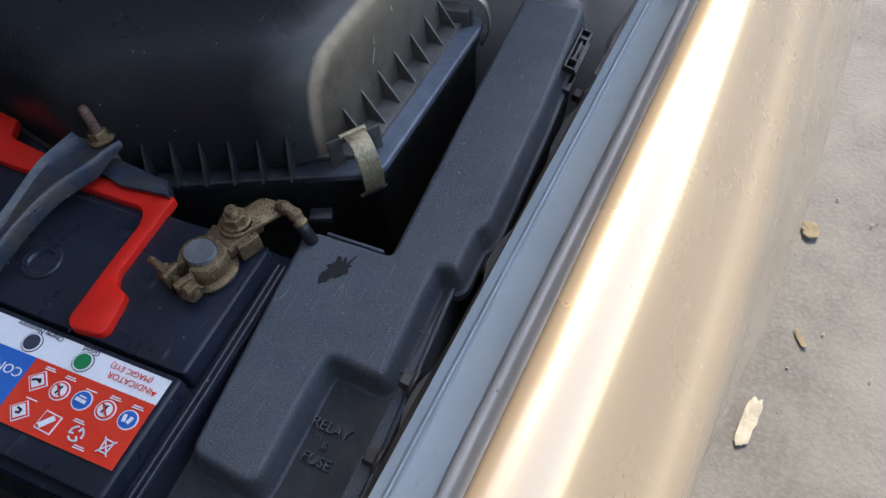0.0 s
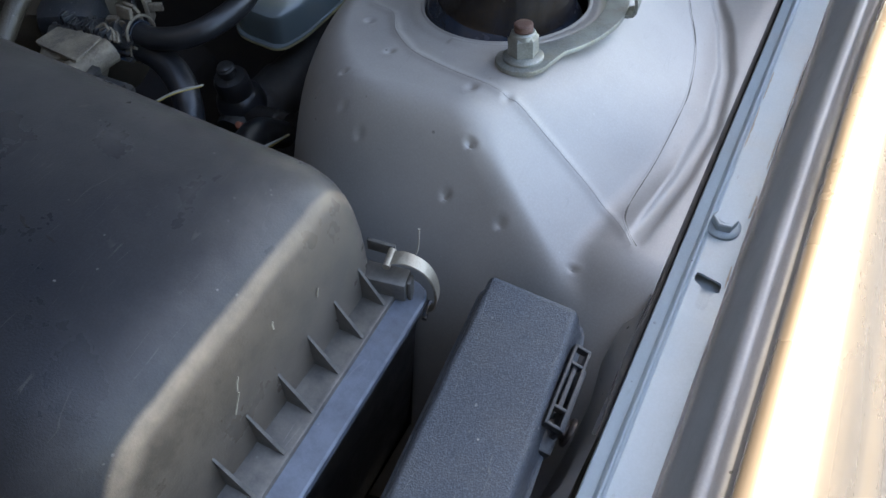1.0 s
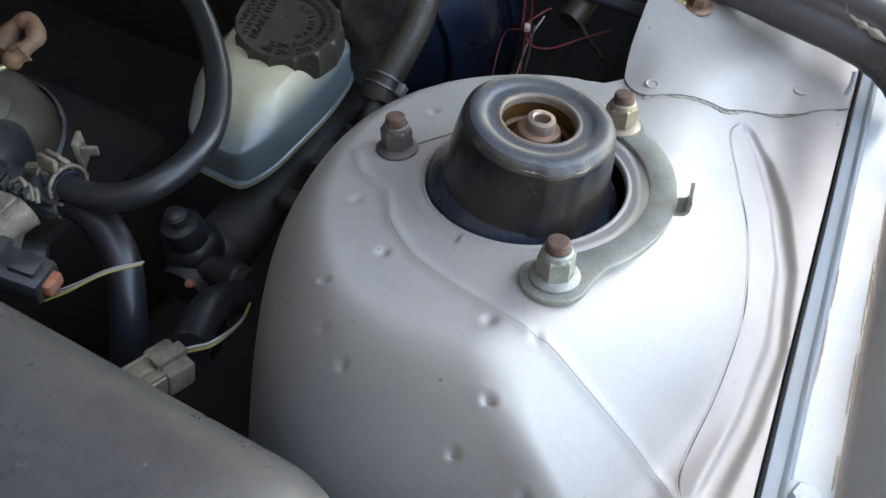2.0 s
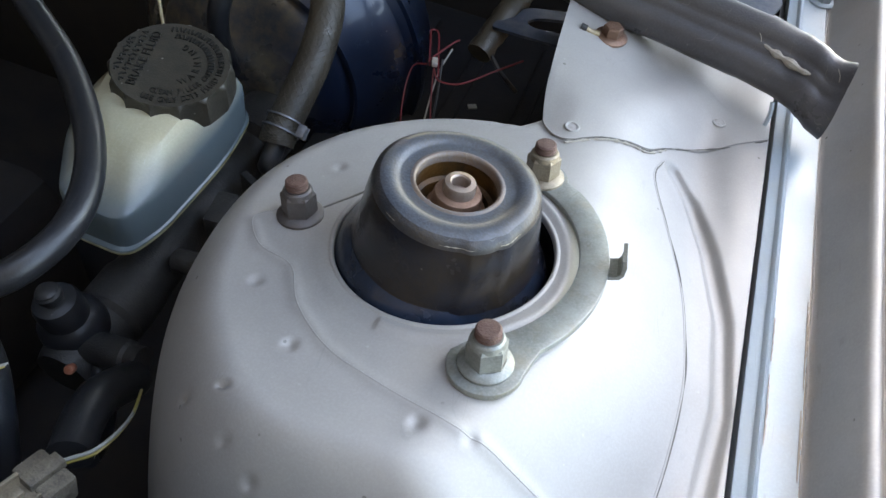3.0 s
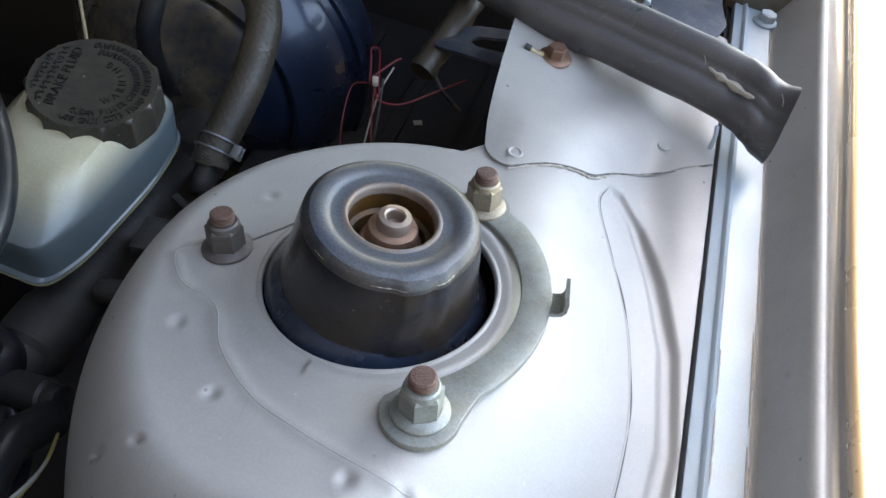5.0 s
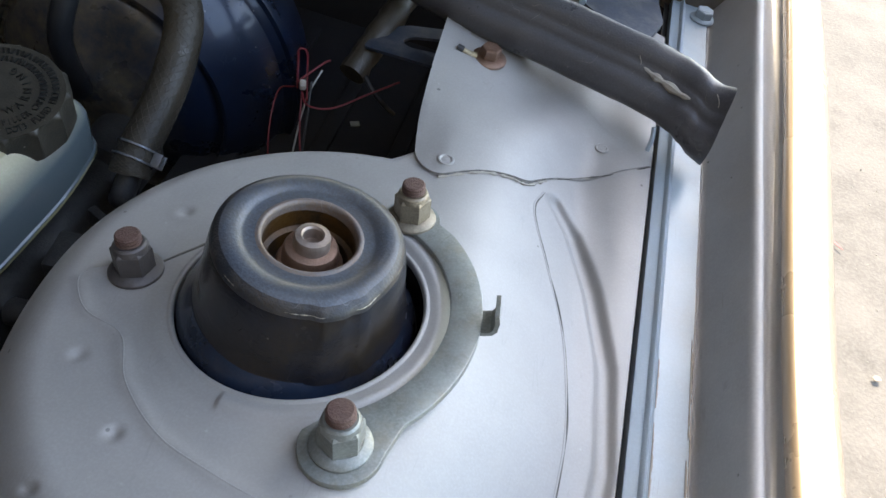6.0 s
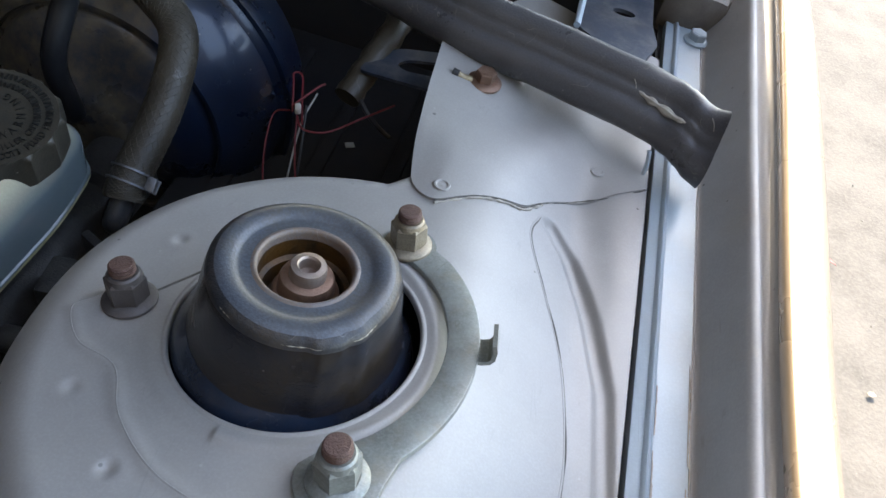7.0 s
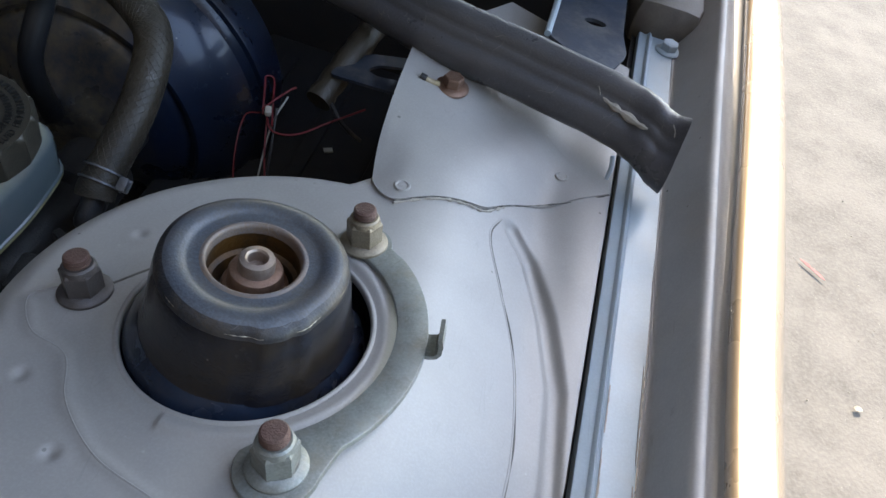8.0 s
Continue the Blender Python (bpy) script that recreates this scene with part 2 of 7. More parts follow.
M["clip"] = mat("yellow_zinc_clip", (0.46, 0.37, 0.22), (0.24, 0.19, 0.12), 0.45, 0.6, 90, 500, 0.6, 0.0008, dust=0.6, dust_color=(0.42, 0.37, 0.28), speck=0.9, scratch=0.6, scratch_color=(0.08, 0.05, 0.03), contrast=0.8, pit=0.9)
M["clipgrey"] = mat("grey_spring_clip", (0.40, 0.36, 0.29), (0.27, 0.24, 0.19), 0.42, 0.55, 60, 900, 0.4, 0.0005, dust=0.4, speck=0.4, scratch=0.5, scratch_color=(0.12, 0.10, 0.08))
M["rubber"] = mat("black_rubber_hose", (0.010, 0.012, 0.016), (0.016, 0.015, 0.015), 0.28, 0.0, 18, 900, 0.3, 0.0004, dust=0.3, dust_color=(0.045, 0.040, 0.034), speck=0.15, scratch=0.4, scratch_color=(0.10, 0.09, 0.08), gain=1.8)
M["seal"] = mat("dusty_grey_rubber", (0.055, 0.053, 0.059), (0.080, 0.075, 0.077), 0.26, 0.0, 14, 800, 0.3, 0.0005, dust=0.45, dust_color=(0.085, 0.074, 0.068), speck=0.2, scratch=0.7, scratch_color=(0.24, 0.22, 0.19), contrast=0.5, dent=0.1, gain=1.8)
M["tornrubber"] = mat("torn_pale_rubber", (0.42, 0.38, 0.32), (0.30, 0.26, 0.22), 0.8, 0.0, 80, 700, 0.6, 0.001)
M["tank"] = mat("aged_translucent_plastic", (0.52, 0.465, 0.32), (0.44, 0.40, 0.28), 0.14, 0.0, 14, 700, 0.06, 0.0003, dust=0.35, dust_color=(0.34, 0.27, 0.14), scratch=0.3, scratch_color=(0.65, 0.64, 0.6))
# dark blue-grey below the shoulder, then a yellowish base rim
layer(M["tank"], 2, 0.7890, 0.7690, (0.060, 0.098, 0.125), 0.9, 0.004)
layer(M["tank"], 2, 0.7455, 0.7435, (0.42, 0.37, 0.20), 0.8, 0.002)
_p = M["tank"].node_tree.nodes["Principled BSDF"]
_p.inputs["Subsurface Weight"].default_value = 0.35
_p.inputs["Subsurface Radius"].default_value = (0.012, 0.012, 0.010)
M["capres"] = mat("old_cap_plastic", (0.028, 0.025, 0.020), (0.050, 0.043, 0.032), 0.38, 0.0, 40, 800, 0.4, 0.0005, dust=0.45, dust_color=(0.085, 0.07, 0.048), speck=0.5, contrast=0.5)
M["capletter"] = mat("old_cap_letters", (0.008, 0.008, 0.007), (0.012, 0.011, 0.009), 0.35, 0.0, 60, 800, 0.3, 0.0004)
# black drum; the blue base stands for its blue highlights
M["booster"] = mat("black_enamel_blue_sheen", (0.009, 0.023, 0.058), (0.005, 0.009, 0.018), 0.20, 0.1, 10, 700, 0.25, 0.0003, rough2=0.44, dust=0.3, dust_color=(0.05, 0.046, 0.038), speck=0.5, scratch=0.4, scratch_color=(0.10, 0.12, 0.16), coat=0.3)
# brown dirt on the far side, brightened to carry its sheen
layer(M["booster"], 0, -0.335, -0.385, (0.14, 0.115, 0.075), 0.8, 0.05, 0.8)
M["darkmetal"] = mat("greasy_dark_alloy", (0.045, 0.043, 0.041), (0.020, 0.019, 0.019), 0.5, 0.3, 30, 700, 0.5, 0.0008, dust=0.3, dust_color=(0.07, 0.06, 0.05))
M["bluemetal"] = mat("blue_grey_sheet", (0.045, 0.060, 0.090), (0.032, 0.040, 0.058), 0.36, 0.4, 20, 700, 0.2, 0.0004, dust=0.25)
M["greyplug"] = mat("dusty_grey_plug", (0.150, 0.122, 0.088), (0.070, 0.058, 0.044), 0.6, 0.0, 60, 800, 0.7, 0.0010, dust=0.9, dust_color=(0.23, 0.19, 0.135), speck=0.6, contrast=0.6)
M["orange"] = mat("orange_seal", (0.30, 0.085, 0.04), None, 0.6, 0.0, 60, 500, 0.3, 0.0004, dust=0.3)
M["yellowcap"] = mat("pale_yellow_plastic", (0.62, 0.50, 0.20), (0.50, 0.40, 0.16), 0.35, 0.0, 60, 700, 0.1, 0.0003, dust=0.3, dust_color=(0.4, 0.33, 0.2))
M["redwire"] = mat("red_insulation", (0.15, 0.010, 0.014), (0.11, 0.008, 0.011), 0.4, 0.0, 40, 500, 0.05)
M["yellowwire"] = mat("yellow_insulation", (0.34, 0.26, 0.07), None, 0.45, 0.0, 40, 500, 0.05)
M["whitewire"] = mat("grey_white_insulation", (0.30, 0.29, 0.26), None, 0.45, 0.0, 40, 500, 0.05)
M["blackwire"] = mat("black_insulation", (0.018, 0.018, 0.02), None, 0.45, 0.0, 40, 500, 0.05)
M["dark"] = mat("near_black_matte", (0.022, 0.022, 0.025), (0.032, 0.029, 0.026), 0.7, 0.0, 10, 300, 0.3, 0.001, spec=0.12)
M["cowlbrown"] = mat("dull_brown_grey_sheet", (0.17, 0.145, 0.12), (0.12, 0.10, 0.085), 0.55, 0.1, 20, 700, 0.3, 0.0006, dust=0.4, dust_color=(0.25, 0.21, 0.17), dent=0.4)
M["primer"] = mat("bare_tan_primer", (0.33, 0.30, 0.26), (0.24, 0.21, 0.18), 0.6, 0.1, 60, 900, 0.4, 0.0003, dust=0.4, dust_color=(0.28, 0.22, 0.16))
M["crack"] = mat("seam_shadow_dirt", (0.10, 0.095, 0.09), (0.16, 0.145, 0.12), 0.8, 0.0, 90, 800, 0.3, 0.0003)
M["white_print"] = mat("white_label_print", (0.72, 0.72, 0.74), (0.66, 0.66, 0.68), 0.4, 0.0, 20, 500, 0.05, dust=0.12, dust_color=(0.5, 0.47, 0.42), spec=0.2)
M["red_print"] = mat("red_label_print", (0.66, 0.040, 0.018), (0.60, 0.036, 0.016), 0.4, 0.0, 20, 500, 0.05, dust=0.1, dust_color=(0.4, 0.15, 0.1), spec=0.2)
M["blue_print"] = mat("blue_label_print", (0.020, 0.12, 0.42), (0.018, 0.10, 0.36), 0.4, 0.0, 20, 500, 0.05, spec=0.2)
M["green_print"] = mat("green_label_print", (0.01, 0.20, 0.07), None, 0.35, 0.0, 20, 500, 0.05, spec=0.2)
M["grey_print"] = mat("dark_grey_print", (0.045, 0.05, 0.07), None, 0.4, 0.0, 20, 500, 0.05, spec=0.2)
M["black_print"] = mat("black_print", (0.02, 0.02, 0.025), None, 0.4, 0.0, 20, 500, 0.05, spec=0.2)
M["ground"] = mat("dusty_concrete_ground", (0.128, 0.118, 0.106), (0.080, 0.074, 0.066), 0.9, 0.0, 6.0, 120, 0.45, 0.0035, dust=0.55, dust_color=(0.152, 0.140, 0.124), speck=0.5, contrast=0.35, pit=0.8, dent=0.2, gain=1.4)
M["pinkscrap"] = mat("faded_red_scrap", (0.42, 0.18, 0.17), None, 0.8, 0.0, 60, 500, 0.3)
M["blockerpaint"] = mat("dark_sky_blocker", (0.045, 0.044, 0.043), (0.035, 0.034, 0.033), 0.85, 0.0, 3.0, 120, 0.5, 0.004)
M["braid"] = mat("dusty_braid_thread", (0.058, 0.047, 0.032), (0.038, 0.031, 0.022), 0.5, 0.0, 60, 900, 0.3, 0.0003, dust=0.6, dust_color=(0.10, 0.09, 0.075))
M["greasebrown"] = mat("greasy_brown_black", (0.062, 0.050, 0.035), (0.026, 0.022, 0.017), 0.35, 0.1, 26, 800, 0.5, 0.0008, dust=0.6, dust_color=(0.065, 0.052, 0.036), speck=0.3, scratch=0.4)
M["rodend"] = mat("pale_worn_rod_steel", (0.36, 0.29, 0.25), (0.24, 0.17, 0.14), 0.34, 0.6, 70, 900, 0.4, 0.0005, dust=0.4, dust_color=(0.26, 0.17, 0.12))
M["copper"] = mat("rusty_copper_brown", (0.28, 0.165, 0.115), (0.15, 0.080, 0.055), 0.38, 0.5, 70, 900, 0.5, 0.0006, dust=0.4, dust_color=(0.25, 0.17, 0.12))
M["pinkboot"] = mat("faded_pink_rubber", (0.13, 0.064, 0.035), (0.08, 0.038, 0.021), 0.6, 0.0, 60, 700, 0.5, 0.0008, dust=0.4, dust_color=(0.16, 0.10, 0.065))
M["pebble"] = mat("grey_grit", (0.26, 0.24, 0.21), (0.17, 0.157, 0.138), 0.9, 0.0, 60, 700, 0.5, 0.001)
M["leaf"] = mat("dry_leaf", (0.16, 0.12, 0.07), None, 0.8, 0.0, 60, 500, 0.3)
M["straw"] = mat("pale_dry_husk", (0.36, 0.32, 0.25), (0.24, 0.205, 0.155), 0.8, 0.0, 60, 500, 0.5, 0.001)

# ---- mesh helpers ----


def holder(name, at, label, category, group="", kind=""):
    ob = new(name)
    ob.empty_display_size = 0.02
    ob.location = at
    return tagged(ob, label, category, group, kind)


def part(name, bm, material, parent=None, label="", smooth=40):
    """Links a bmesh, in world metres, as one mesh object under a thing or a part."""
    me = bpy.data.meshes.new(name)
    bmesh.ops.recalc_face_normals(bm, faces=bm.faces)
    if smooth:
        for f in bm.faces:
            f.smooth = True
        for e in bm.edges:
            e.smooth = len(e.link_faces) == 2 and e.calc_face_angle(0) < radians(smooth)
    bm.to_mesh(me)
    bm.free()
    me.materials.append(M[material])
    ob = new(name, me)
    if parent:
        top_ob = parent
        base = Matrix.Identity(4)
        chain = []
        while top_ob:
            chain.append(top_ob)
            top_ob = top_ob.parent
        for o in reversed(chain):
            base = base @ o.matrix_parent_inverse @ o.matrix_basis if o.parent else o.matrix_basis.copy()
        ob.parent = parent
        ob.matrix_parent_inverse = base.inverted()
    if label:
        tagged(ob, label)
    return ob


def box(bm, c, size, rz=0.0, bevel=0.0, m=None):
    """A box with bevelled edges about c, into bm."""
    mm = (m or Matrix.Identity(4)) @ pose(*c, 0, 0, rz)
    b2 = bmesh.new()
    bmesh.ops.create_cube(b2, size=1, matrix=Matrix.Diagonal((*size, 1)))
    if bevel:
        bmesh.ops.bevel(b2, geom=b2.edges[:], offset=bevel, segments=2, affect="EDGES", profile=0.5)
    bmesh.ops.transform(b2, matrix=mm, verts=b2.verts)
    join(bm, b2)


def join(bm, b2):
    me = bpy.data.meshes.new("tmp")
    b2.to_mesh(me)
    b2.free()
    bm.from_mesh(me)
    bpy.data.meshes.remove(me)


def spin(bm, prof, m=None, seg=48, wobble=0.0):
    """A turned shape from (radius, height) pairs about z; open at radius zero ends."""
    mm = m or Matrix.Identity(4)
    rings = []
    for r, z in prof:
        if r < 1e-6:
            rings.append([bm.verts.new(mm @ Vector((0, 0, z)))])
        else:
            rings.append([bm.verts.new(mm @ Vector((r * (1 + wobble * math.sin(5 * a + z * 90)) * math.cos(a), r * (1 + wobble * math.sin(3 * a)) * math.sin(a), z)))
                          for a in (2 * math.pi * k / seg for k in range(seg))])
    for p, q in zip(rings, rings[1:]):
        for k in range(seg):
            a, b, c, d = p[k % len(p)], p[(k + 1) % len(p)], q[(k + 1) % len(q)], q[k % len(q)]
            ring = [v for n_, v in enumerate((a, b, c, d)) if v not in (a, b, c, d)[:n_]]
            if len(ring) > 2:
                bm.faces.new(ring)


def prism(bm, r, z0, z1, m=None, n=6, chamfer=0.12):
    """A hexagonal head with a turned chamfer on top."""
    mm = m or Matrix.Identity(4)
    rows = [(r, z0), (r, z1 - r * chamfer), (r * 0.9, z1)]
    rings = [[bm.verts.new(mm @ Vector((q * math.cos(math.pi * 2 * k / n), q * math.sin(math.pi * 2 * k / n), z))) for k in range(n)] for q, z in rows]
    for p, q in zip(rings, rings[1:]):
        for k in range(n):
            bm.faces.new((p[k], p[(k + 1) % n], q[(k + 1) % n], q[k]))
    bm.faces.new(rings[-1])
    bm.faces.new(rings[0][::-1])


def curve_points(pts, per=8):
    """Catmull-Rom points through pts."""
    p = [Vector(v) for v in pts]
    p = [2 * p[0] - p[1], *p, 2 * p[-1] - p[-2]]
    out = []
    for a, b, c, d in zip(p, p[1:], p[2:], p[3:]):
        for k in range(per):
            t = k / per
            out.append(0.5 * (2 * b + (c - a) * t + (2 * a - 5 * b + 4 * c - d) * t * t + (3 * b - a - 3 * c + d) * t ** 3))
    return out + [p[-2]]


def tube(bm, pts, r, seg=12, per=8, caps=True, r_fn=None):
    """A round hose along a smooth line through pts."""
    line = curve_points(pts, per)
    rings, side = [], Vector((0, 0, 1))
    for k, c in enumerate(line):
        d = (line[min(k + 1, len(line) - 1)] - line[max(k - 1, 0)]).normalized()
        side = (side - d * side.dot(d))
        side = (side if side.length > 1e-4 else d.orthogonal()).normalized()
        up = d.cross(side)
        q = r * (r_fn(k / (len(line) - 1)) if r_fn else 1)
        rings.append([bm.verts.new(c + q * (math.cos(a) * side + math.sin(a) * up)) for a in (2 * math.pi * j / seg for j in range(seg))])
    for p, q in zip(rings, rings[1:]):
        for j in range(seg):
            bm.faces.new((p[j], p[(j + 1) % seg], q[(j + 1) % seg], q[j]))
    if caps:
        bm.faces.new(rings[0][::-1])
        bm.faces.new(rings[-1])
    return line


def rounded(poly, r, steps=5):
    """A polygon with rounded corners; r a number or one for each corner."""
    out, n = [], len(poly)
    for k in range(n):
        a, b, c = (Vector(poly[(k + j) % n][:2]) for j in (-1, 0, 1))
        rr = r[k] if isinstance(r, (list, tuple)) else r
        u, v = (a - b), (c - b)
        q = min(rr, 0.48 * u.length, 0.48 * v.length)
        if q < 1e-5:
            out.append(b)
            continue
        s, e = b + u.normalized() * q, b + v.normalized() * q
        for j in range(steps + 1):
            t = j / steps
            out.append((1 - t) ** 2 * s + 2 * t * (1 - t) * b + t * t * e)
    return out


def inset(poly, d):
    """A polygon moved inwards by d (counter-clockwise order)."""
    n, out = len(poly), []
    area = sum(poly[k][0] * poly[(k + 1) % n][1] - poly[(k + 1) % n][0] * poly[k][1] for k in range(n))
    sgn = 1 if area > 0 else -1
    for k in range(n):
        a, b, c = (Vector(poly[(k + j) % n][:2]) for j in (-1, 0, 1))
        u, v = (b - a), (c - b)
        u = u.normalized() if u.length > 1e-7 else v.normalized()
        v = v.normalized() if v.length > 1e-7 else u
        nn = Vector((-(u.y + v.y), u.x + v.x))
        nn = nn.normalized() if nn.length > 1e-6 else Vector((-u.y, u.x))
        cosv = max(0.5, nn.dot(Vector((-u.y, u.x))))
        out.append(b + sgn * nn * d / cosv)
    return out


def loft(bm, rings, cap_top=True, cap_bottom=True):
    """Faces between rings of 3D points of equal count."""
    vs = [[bm.verts.new(p) for p in ring] for ring in rings]
    n = len(vs[0])
    for p, q in zip(vs, vs[1:]):
        for k in range(n):
            bm.faces.new((p[k], p[(k + 1) % n], q[(k + 1) % n], q[k]))
    for on, ring in ((cap_bottom, vs[0]), (cap_top, vs[-1])):
        if on:
            es = [bm.edges.get((ring[k], ring[(k + 1) % n])) for k in range(n)]
            bmesh.ops.triangle_fill(bm, edges=es, use_beauty=True)
    return vs


def slab(bm, poly, z0, z1, edge=0.0015, zf=None):
    """A flat piece from a polygon, with a rounded upper edge; zf(x, y) adds to its height."""
    zf = zf or (lambda x, y: 0.0)
    lift = lambda pp, z: [(p[0], p[1], z + zf(p[0], p[1])) for p in pp]
    rings = [lift(poly, z0), lift(poly, z1 - edge), lift(inset(poly, edge * 0.3), z1 - edge * 0.3), lift(inset(poly, edge), z1)]
    loft(bm, rings)


def plate(bm, outline, holes, z, thick, zf=None):
    """A sheet with holes through it."""
    zf = zf or (lambda x, y: 0.0)
    edges = []
    for ring in (outline, *holes):
        vs = [bm.verts.new((p[0], p[1], 0)) for p in ring]
        edges += [bm.edges.new((vs[k], vs[(k + 1) % len(vs)])) for k in range(len(vs))]
    bmesh.ops.triangle_fill(bm, edges=edges, use_beauty=True)
    faces = bm.faces[:]
    got = bmesh.ops.extrude_face_region(bm, geom=faces)
    low = {v for v in got["geom"] if isinstance(v, bmesh.types.BMVert)}
    for v in bm.verts:
        v.co.z = z + zf(v.co.x, v.co.y) - (thick if v in low else 0)


def extrude_profile(bm, prof, ys, shift=None):
    """An open strip: (x, z) profile carried along y; shift(x, z, y) moves its points."""
    shift = shift or (lambda x, z, y: (x, z))
    rows = []
    for y in ys:
        rows.append([bm.verts.new((q[0], y, q[1])) for q in (shift(x, z, y) for x, z in prof)])
    for p, q in zip(rows, rows[1:]):
        for k in range(len(p) - 1):
            bm.faces.new((p[k], p[k + 1], q[k + 1], q[k]))


def lettering(text, size, m, depth=0.0004):
    """A bmesh of raised letters with the built-in font, centred on m."""
    cu = bpy.data.curves.new("letters", "FONT")
    cu.body, cu.size, cu.align_x, cu.align_y, cu.extrude = text, size, "CENTER", "CENTER", depth
    cu.resolution_u = 3
    ob = bpy.data.objects.new("letters", cu)
    scene.collection.objects.link(ob)
    bpy.context.view_layer.update()
    me = bpy.data.meshes.new_from_object(ob.evaluated_get(bpy.context.evaluated_depsgraph_get()))
    bm = bmesh.new()
    bm.from_mesh(me)
    bmesh.ops.transform(bm, matrix=m, verts=bm.verts)
    bpy.data.objects.remove(ob)
    bpy.data.curves.remove(cu)
    bpy.data.meshes.remove(me)
    return bm


def grid_sheet(bm, x0, x1, y0, y1, step, f):
    """A sheet z = f(x, y); a corner where f gives None is left out."""
    nx, ny = int(round((x1 - x0) / step)), int(round((y1 - y0) / step))
    vs = {}
    for i in range(nx + 1):
        for j in range(ny + 1):
            x, y = x0 + (x1 - x0) * i / nx, y0 + (y1 - y0) * j / ny
            z = f(x, y)
            if z is not None:
                vs[i, j] = bm.verts.new((x, y, z))
    for i in range(nx):
        for j in range(ny):
            ring = [vs.get(k) for k in ((i, j), (i + 1, j), (i + 1, j + 1), (i, j + 1))]
            if all(ring):
                bm.faces.new(ring)


# ---- ground and the closed sides of the engine bay ----
bm = bmesh.new()
grid_sheet(bm, -3, 3, -3, 3, 0.06, lambda x, y: (0.006 * noise.noise((x * 2.3, y * 2.3, 0)) + 0.003 * noise.noise((x * 9, y * 9, 3))) * max(0.0, min(1.0, 3.0 - max(abs(x), abs(y)))))
rim = 400.0
v = [bm.verts.new((sx * q, sy * q, -0.0004)) for q in (2.9, rim) for sx, sy in ((-1, -1), (1, -1), (1, 1), (-1, 1))]
for k in range(4):
    bm.faces.new((v[k], v[(k + 1) % 4], v[4 + (k + 1) % 4], v[4 + k]))
tagged(part("ground", bm, "ground"), "worn dusty grey-beige concrete ground beside the car", "ground", kind="structure")

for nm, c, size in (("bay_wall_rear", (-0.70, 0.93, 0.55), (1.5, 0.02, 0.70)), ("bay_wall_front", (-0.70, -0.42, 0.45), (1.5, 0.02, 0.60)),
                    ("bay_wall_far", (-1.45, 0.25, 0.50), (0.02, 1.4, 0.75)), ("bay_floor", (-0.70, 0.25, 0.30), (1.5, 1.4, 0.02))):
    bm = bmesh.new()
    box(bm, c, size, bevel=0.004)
    tagged(part(nm, bm, "dark"), "near-black sheet metal closing the engine bay", "bay wall", kind="structure")

# unseen dark wall in front of the car, added to hold back the sky
bm = bmesh.new()
box(bm, (-0.9, -1.25, 3.1), (5.4, 0.2, 6.2), bevel=0.01)
tagged(part("front_sky_blocker", bm, "blockerpaint"), "unseen dark wall added to block sky light from the front", "wall", kind="structure")
# second unseen wall, added to cut the sky light from the left
bm = bmesh.new()
box(bm, (-2.0, 1.2, 3.1), (0.2, 4.7, 6.2), bevel=0.01)
tagged(part("side_sky_blocker", bm, "blockerpaint"), "unseen dark wall added to block sky light from the far side", "wall", kind="structure")

# raised hood, hinged at the cowl behind the bay
hood = holder("hood", (-0.70, 1.0, 0.94), "raised silver hood propped open above the engine bay", "hood")
ang = radians(57)
hood_m = Matrix.Translation((-0.70, 1.0, 0.94)) @ pose(0, 0, 0, 0, 0, 0) @ Matrix.Rotation(-ang, 4, "X")
bm = bmesh.new()
hood_plan = [(0.748, 0.0), (0.7440, -0.20), (0.7395, -0.28), (0.7335, -0.42), (0.7335, -1.10), (-0.7335, -1.10), (-0.7335, -0.42), (-0.748, 0.0)]
slab(bm, rounded(hood_plan[::-1], 0.004, 2), -0.006, 0.006, 0.002)
bmesh.ops.transform(bm, matrix=hood_m, verts=bm.verts)
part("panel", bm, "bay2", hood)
bm = bmesh.new()
for bx in (-0.69, 0.0, 0.69):
    box(bm, (bx, -0.55, -0.015), (0.07, 1.02, 0.022), bevel=0.006, m=hood_m)
for by in (-0.05, -1.04):
    box(bm, (0, by, -0.0155), (1.40, 0.07, 0.022), bevel=0.006, m=hood_m)
part("inner_frame", bm, "gutter", hood)
# unseen pads, laid out to darken what the air filter cover reflects
for bx, bw in ((-0.372, 0.66), (0.180, 0.29)):
    bm = bmesh.new()
    box(bm, (bx, -0.545, -0.030), (bw, 1.04, 0.010), bevel=0.004, m=hood_m)
    part("insulation_pad", bm, "dark", hood, "unseen black sound insulation pad, sized to darken reflections")

# ---- fender with its inner flange ----
RAIL_Z = 0.8095
YS = [-0.50 + 0.02 * k for k in range(80)]
fender = holder("fender", (0.09, 0.3, 0.55), "champagne metallic front fender with a silver bolted inner flange", "fender")


def skin_shift(y):
    """How far the skin's edge swings outboard along the car."""
    return float(np.interp([y + 0.02 * k for k in range(-3, 4)], (0.30, 0.42, 0.49, 0.55, 0.62, 0.75, 1.0), (0.0, -0.0004, 0.0016, 0.0050, 0.0086, 0.0145, 0.024)).mean())


def ledge_shift(y):
    return float(np.interp([y + 0.02 * k for k in range(-3, 4)], (0.30, 0.43, 0.51, 0.60, 1.0), (0.0, 0.0, 0.0030, 0.0058, 0.016)).mean())


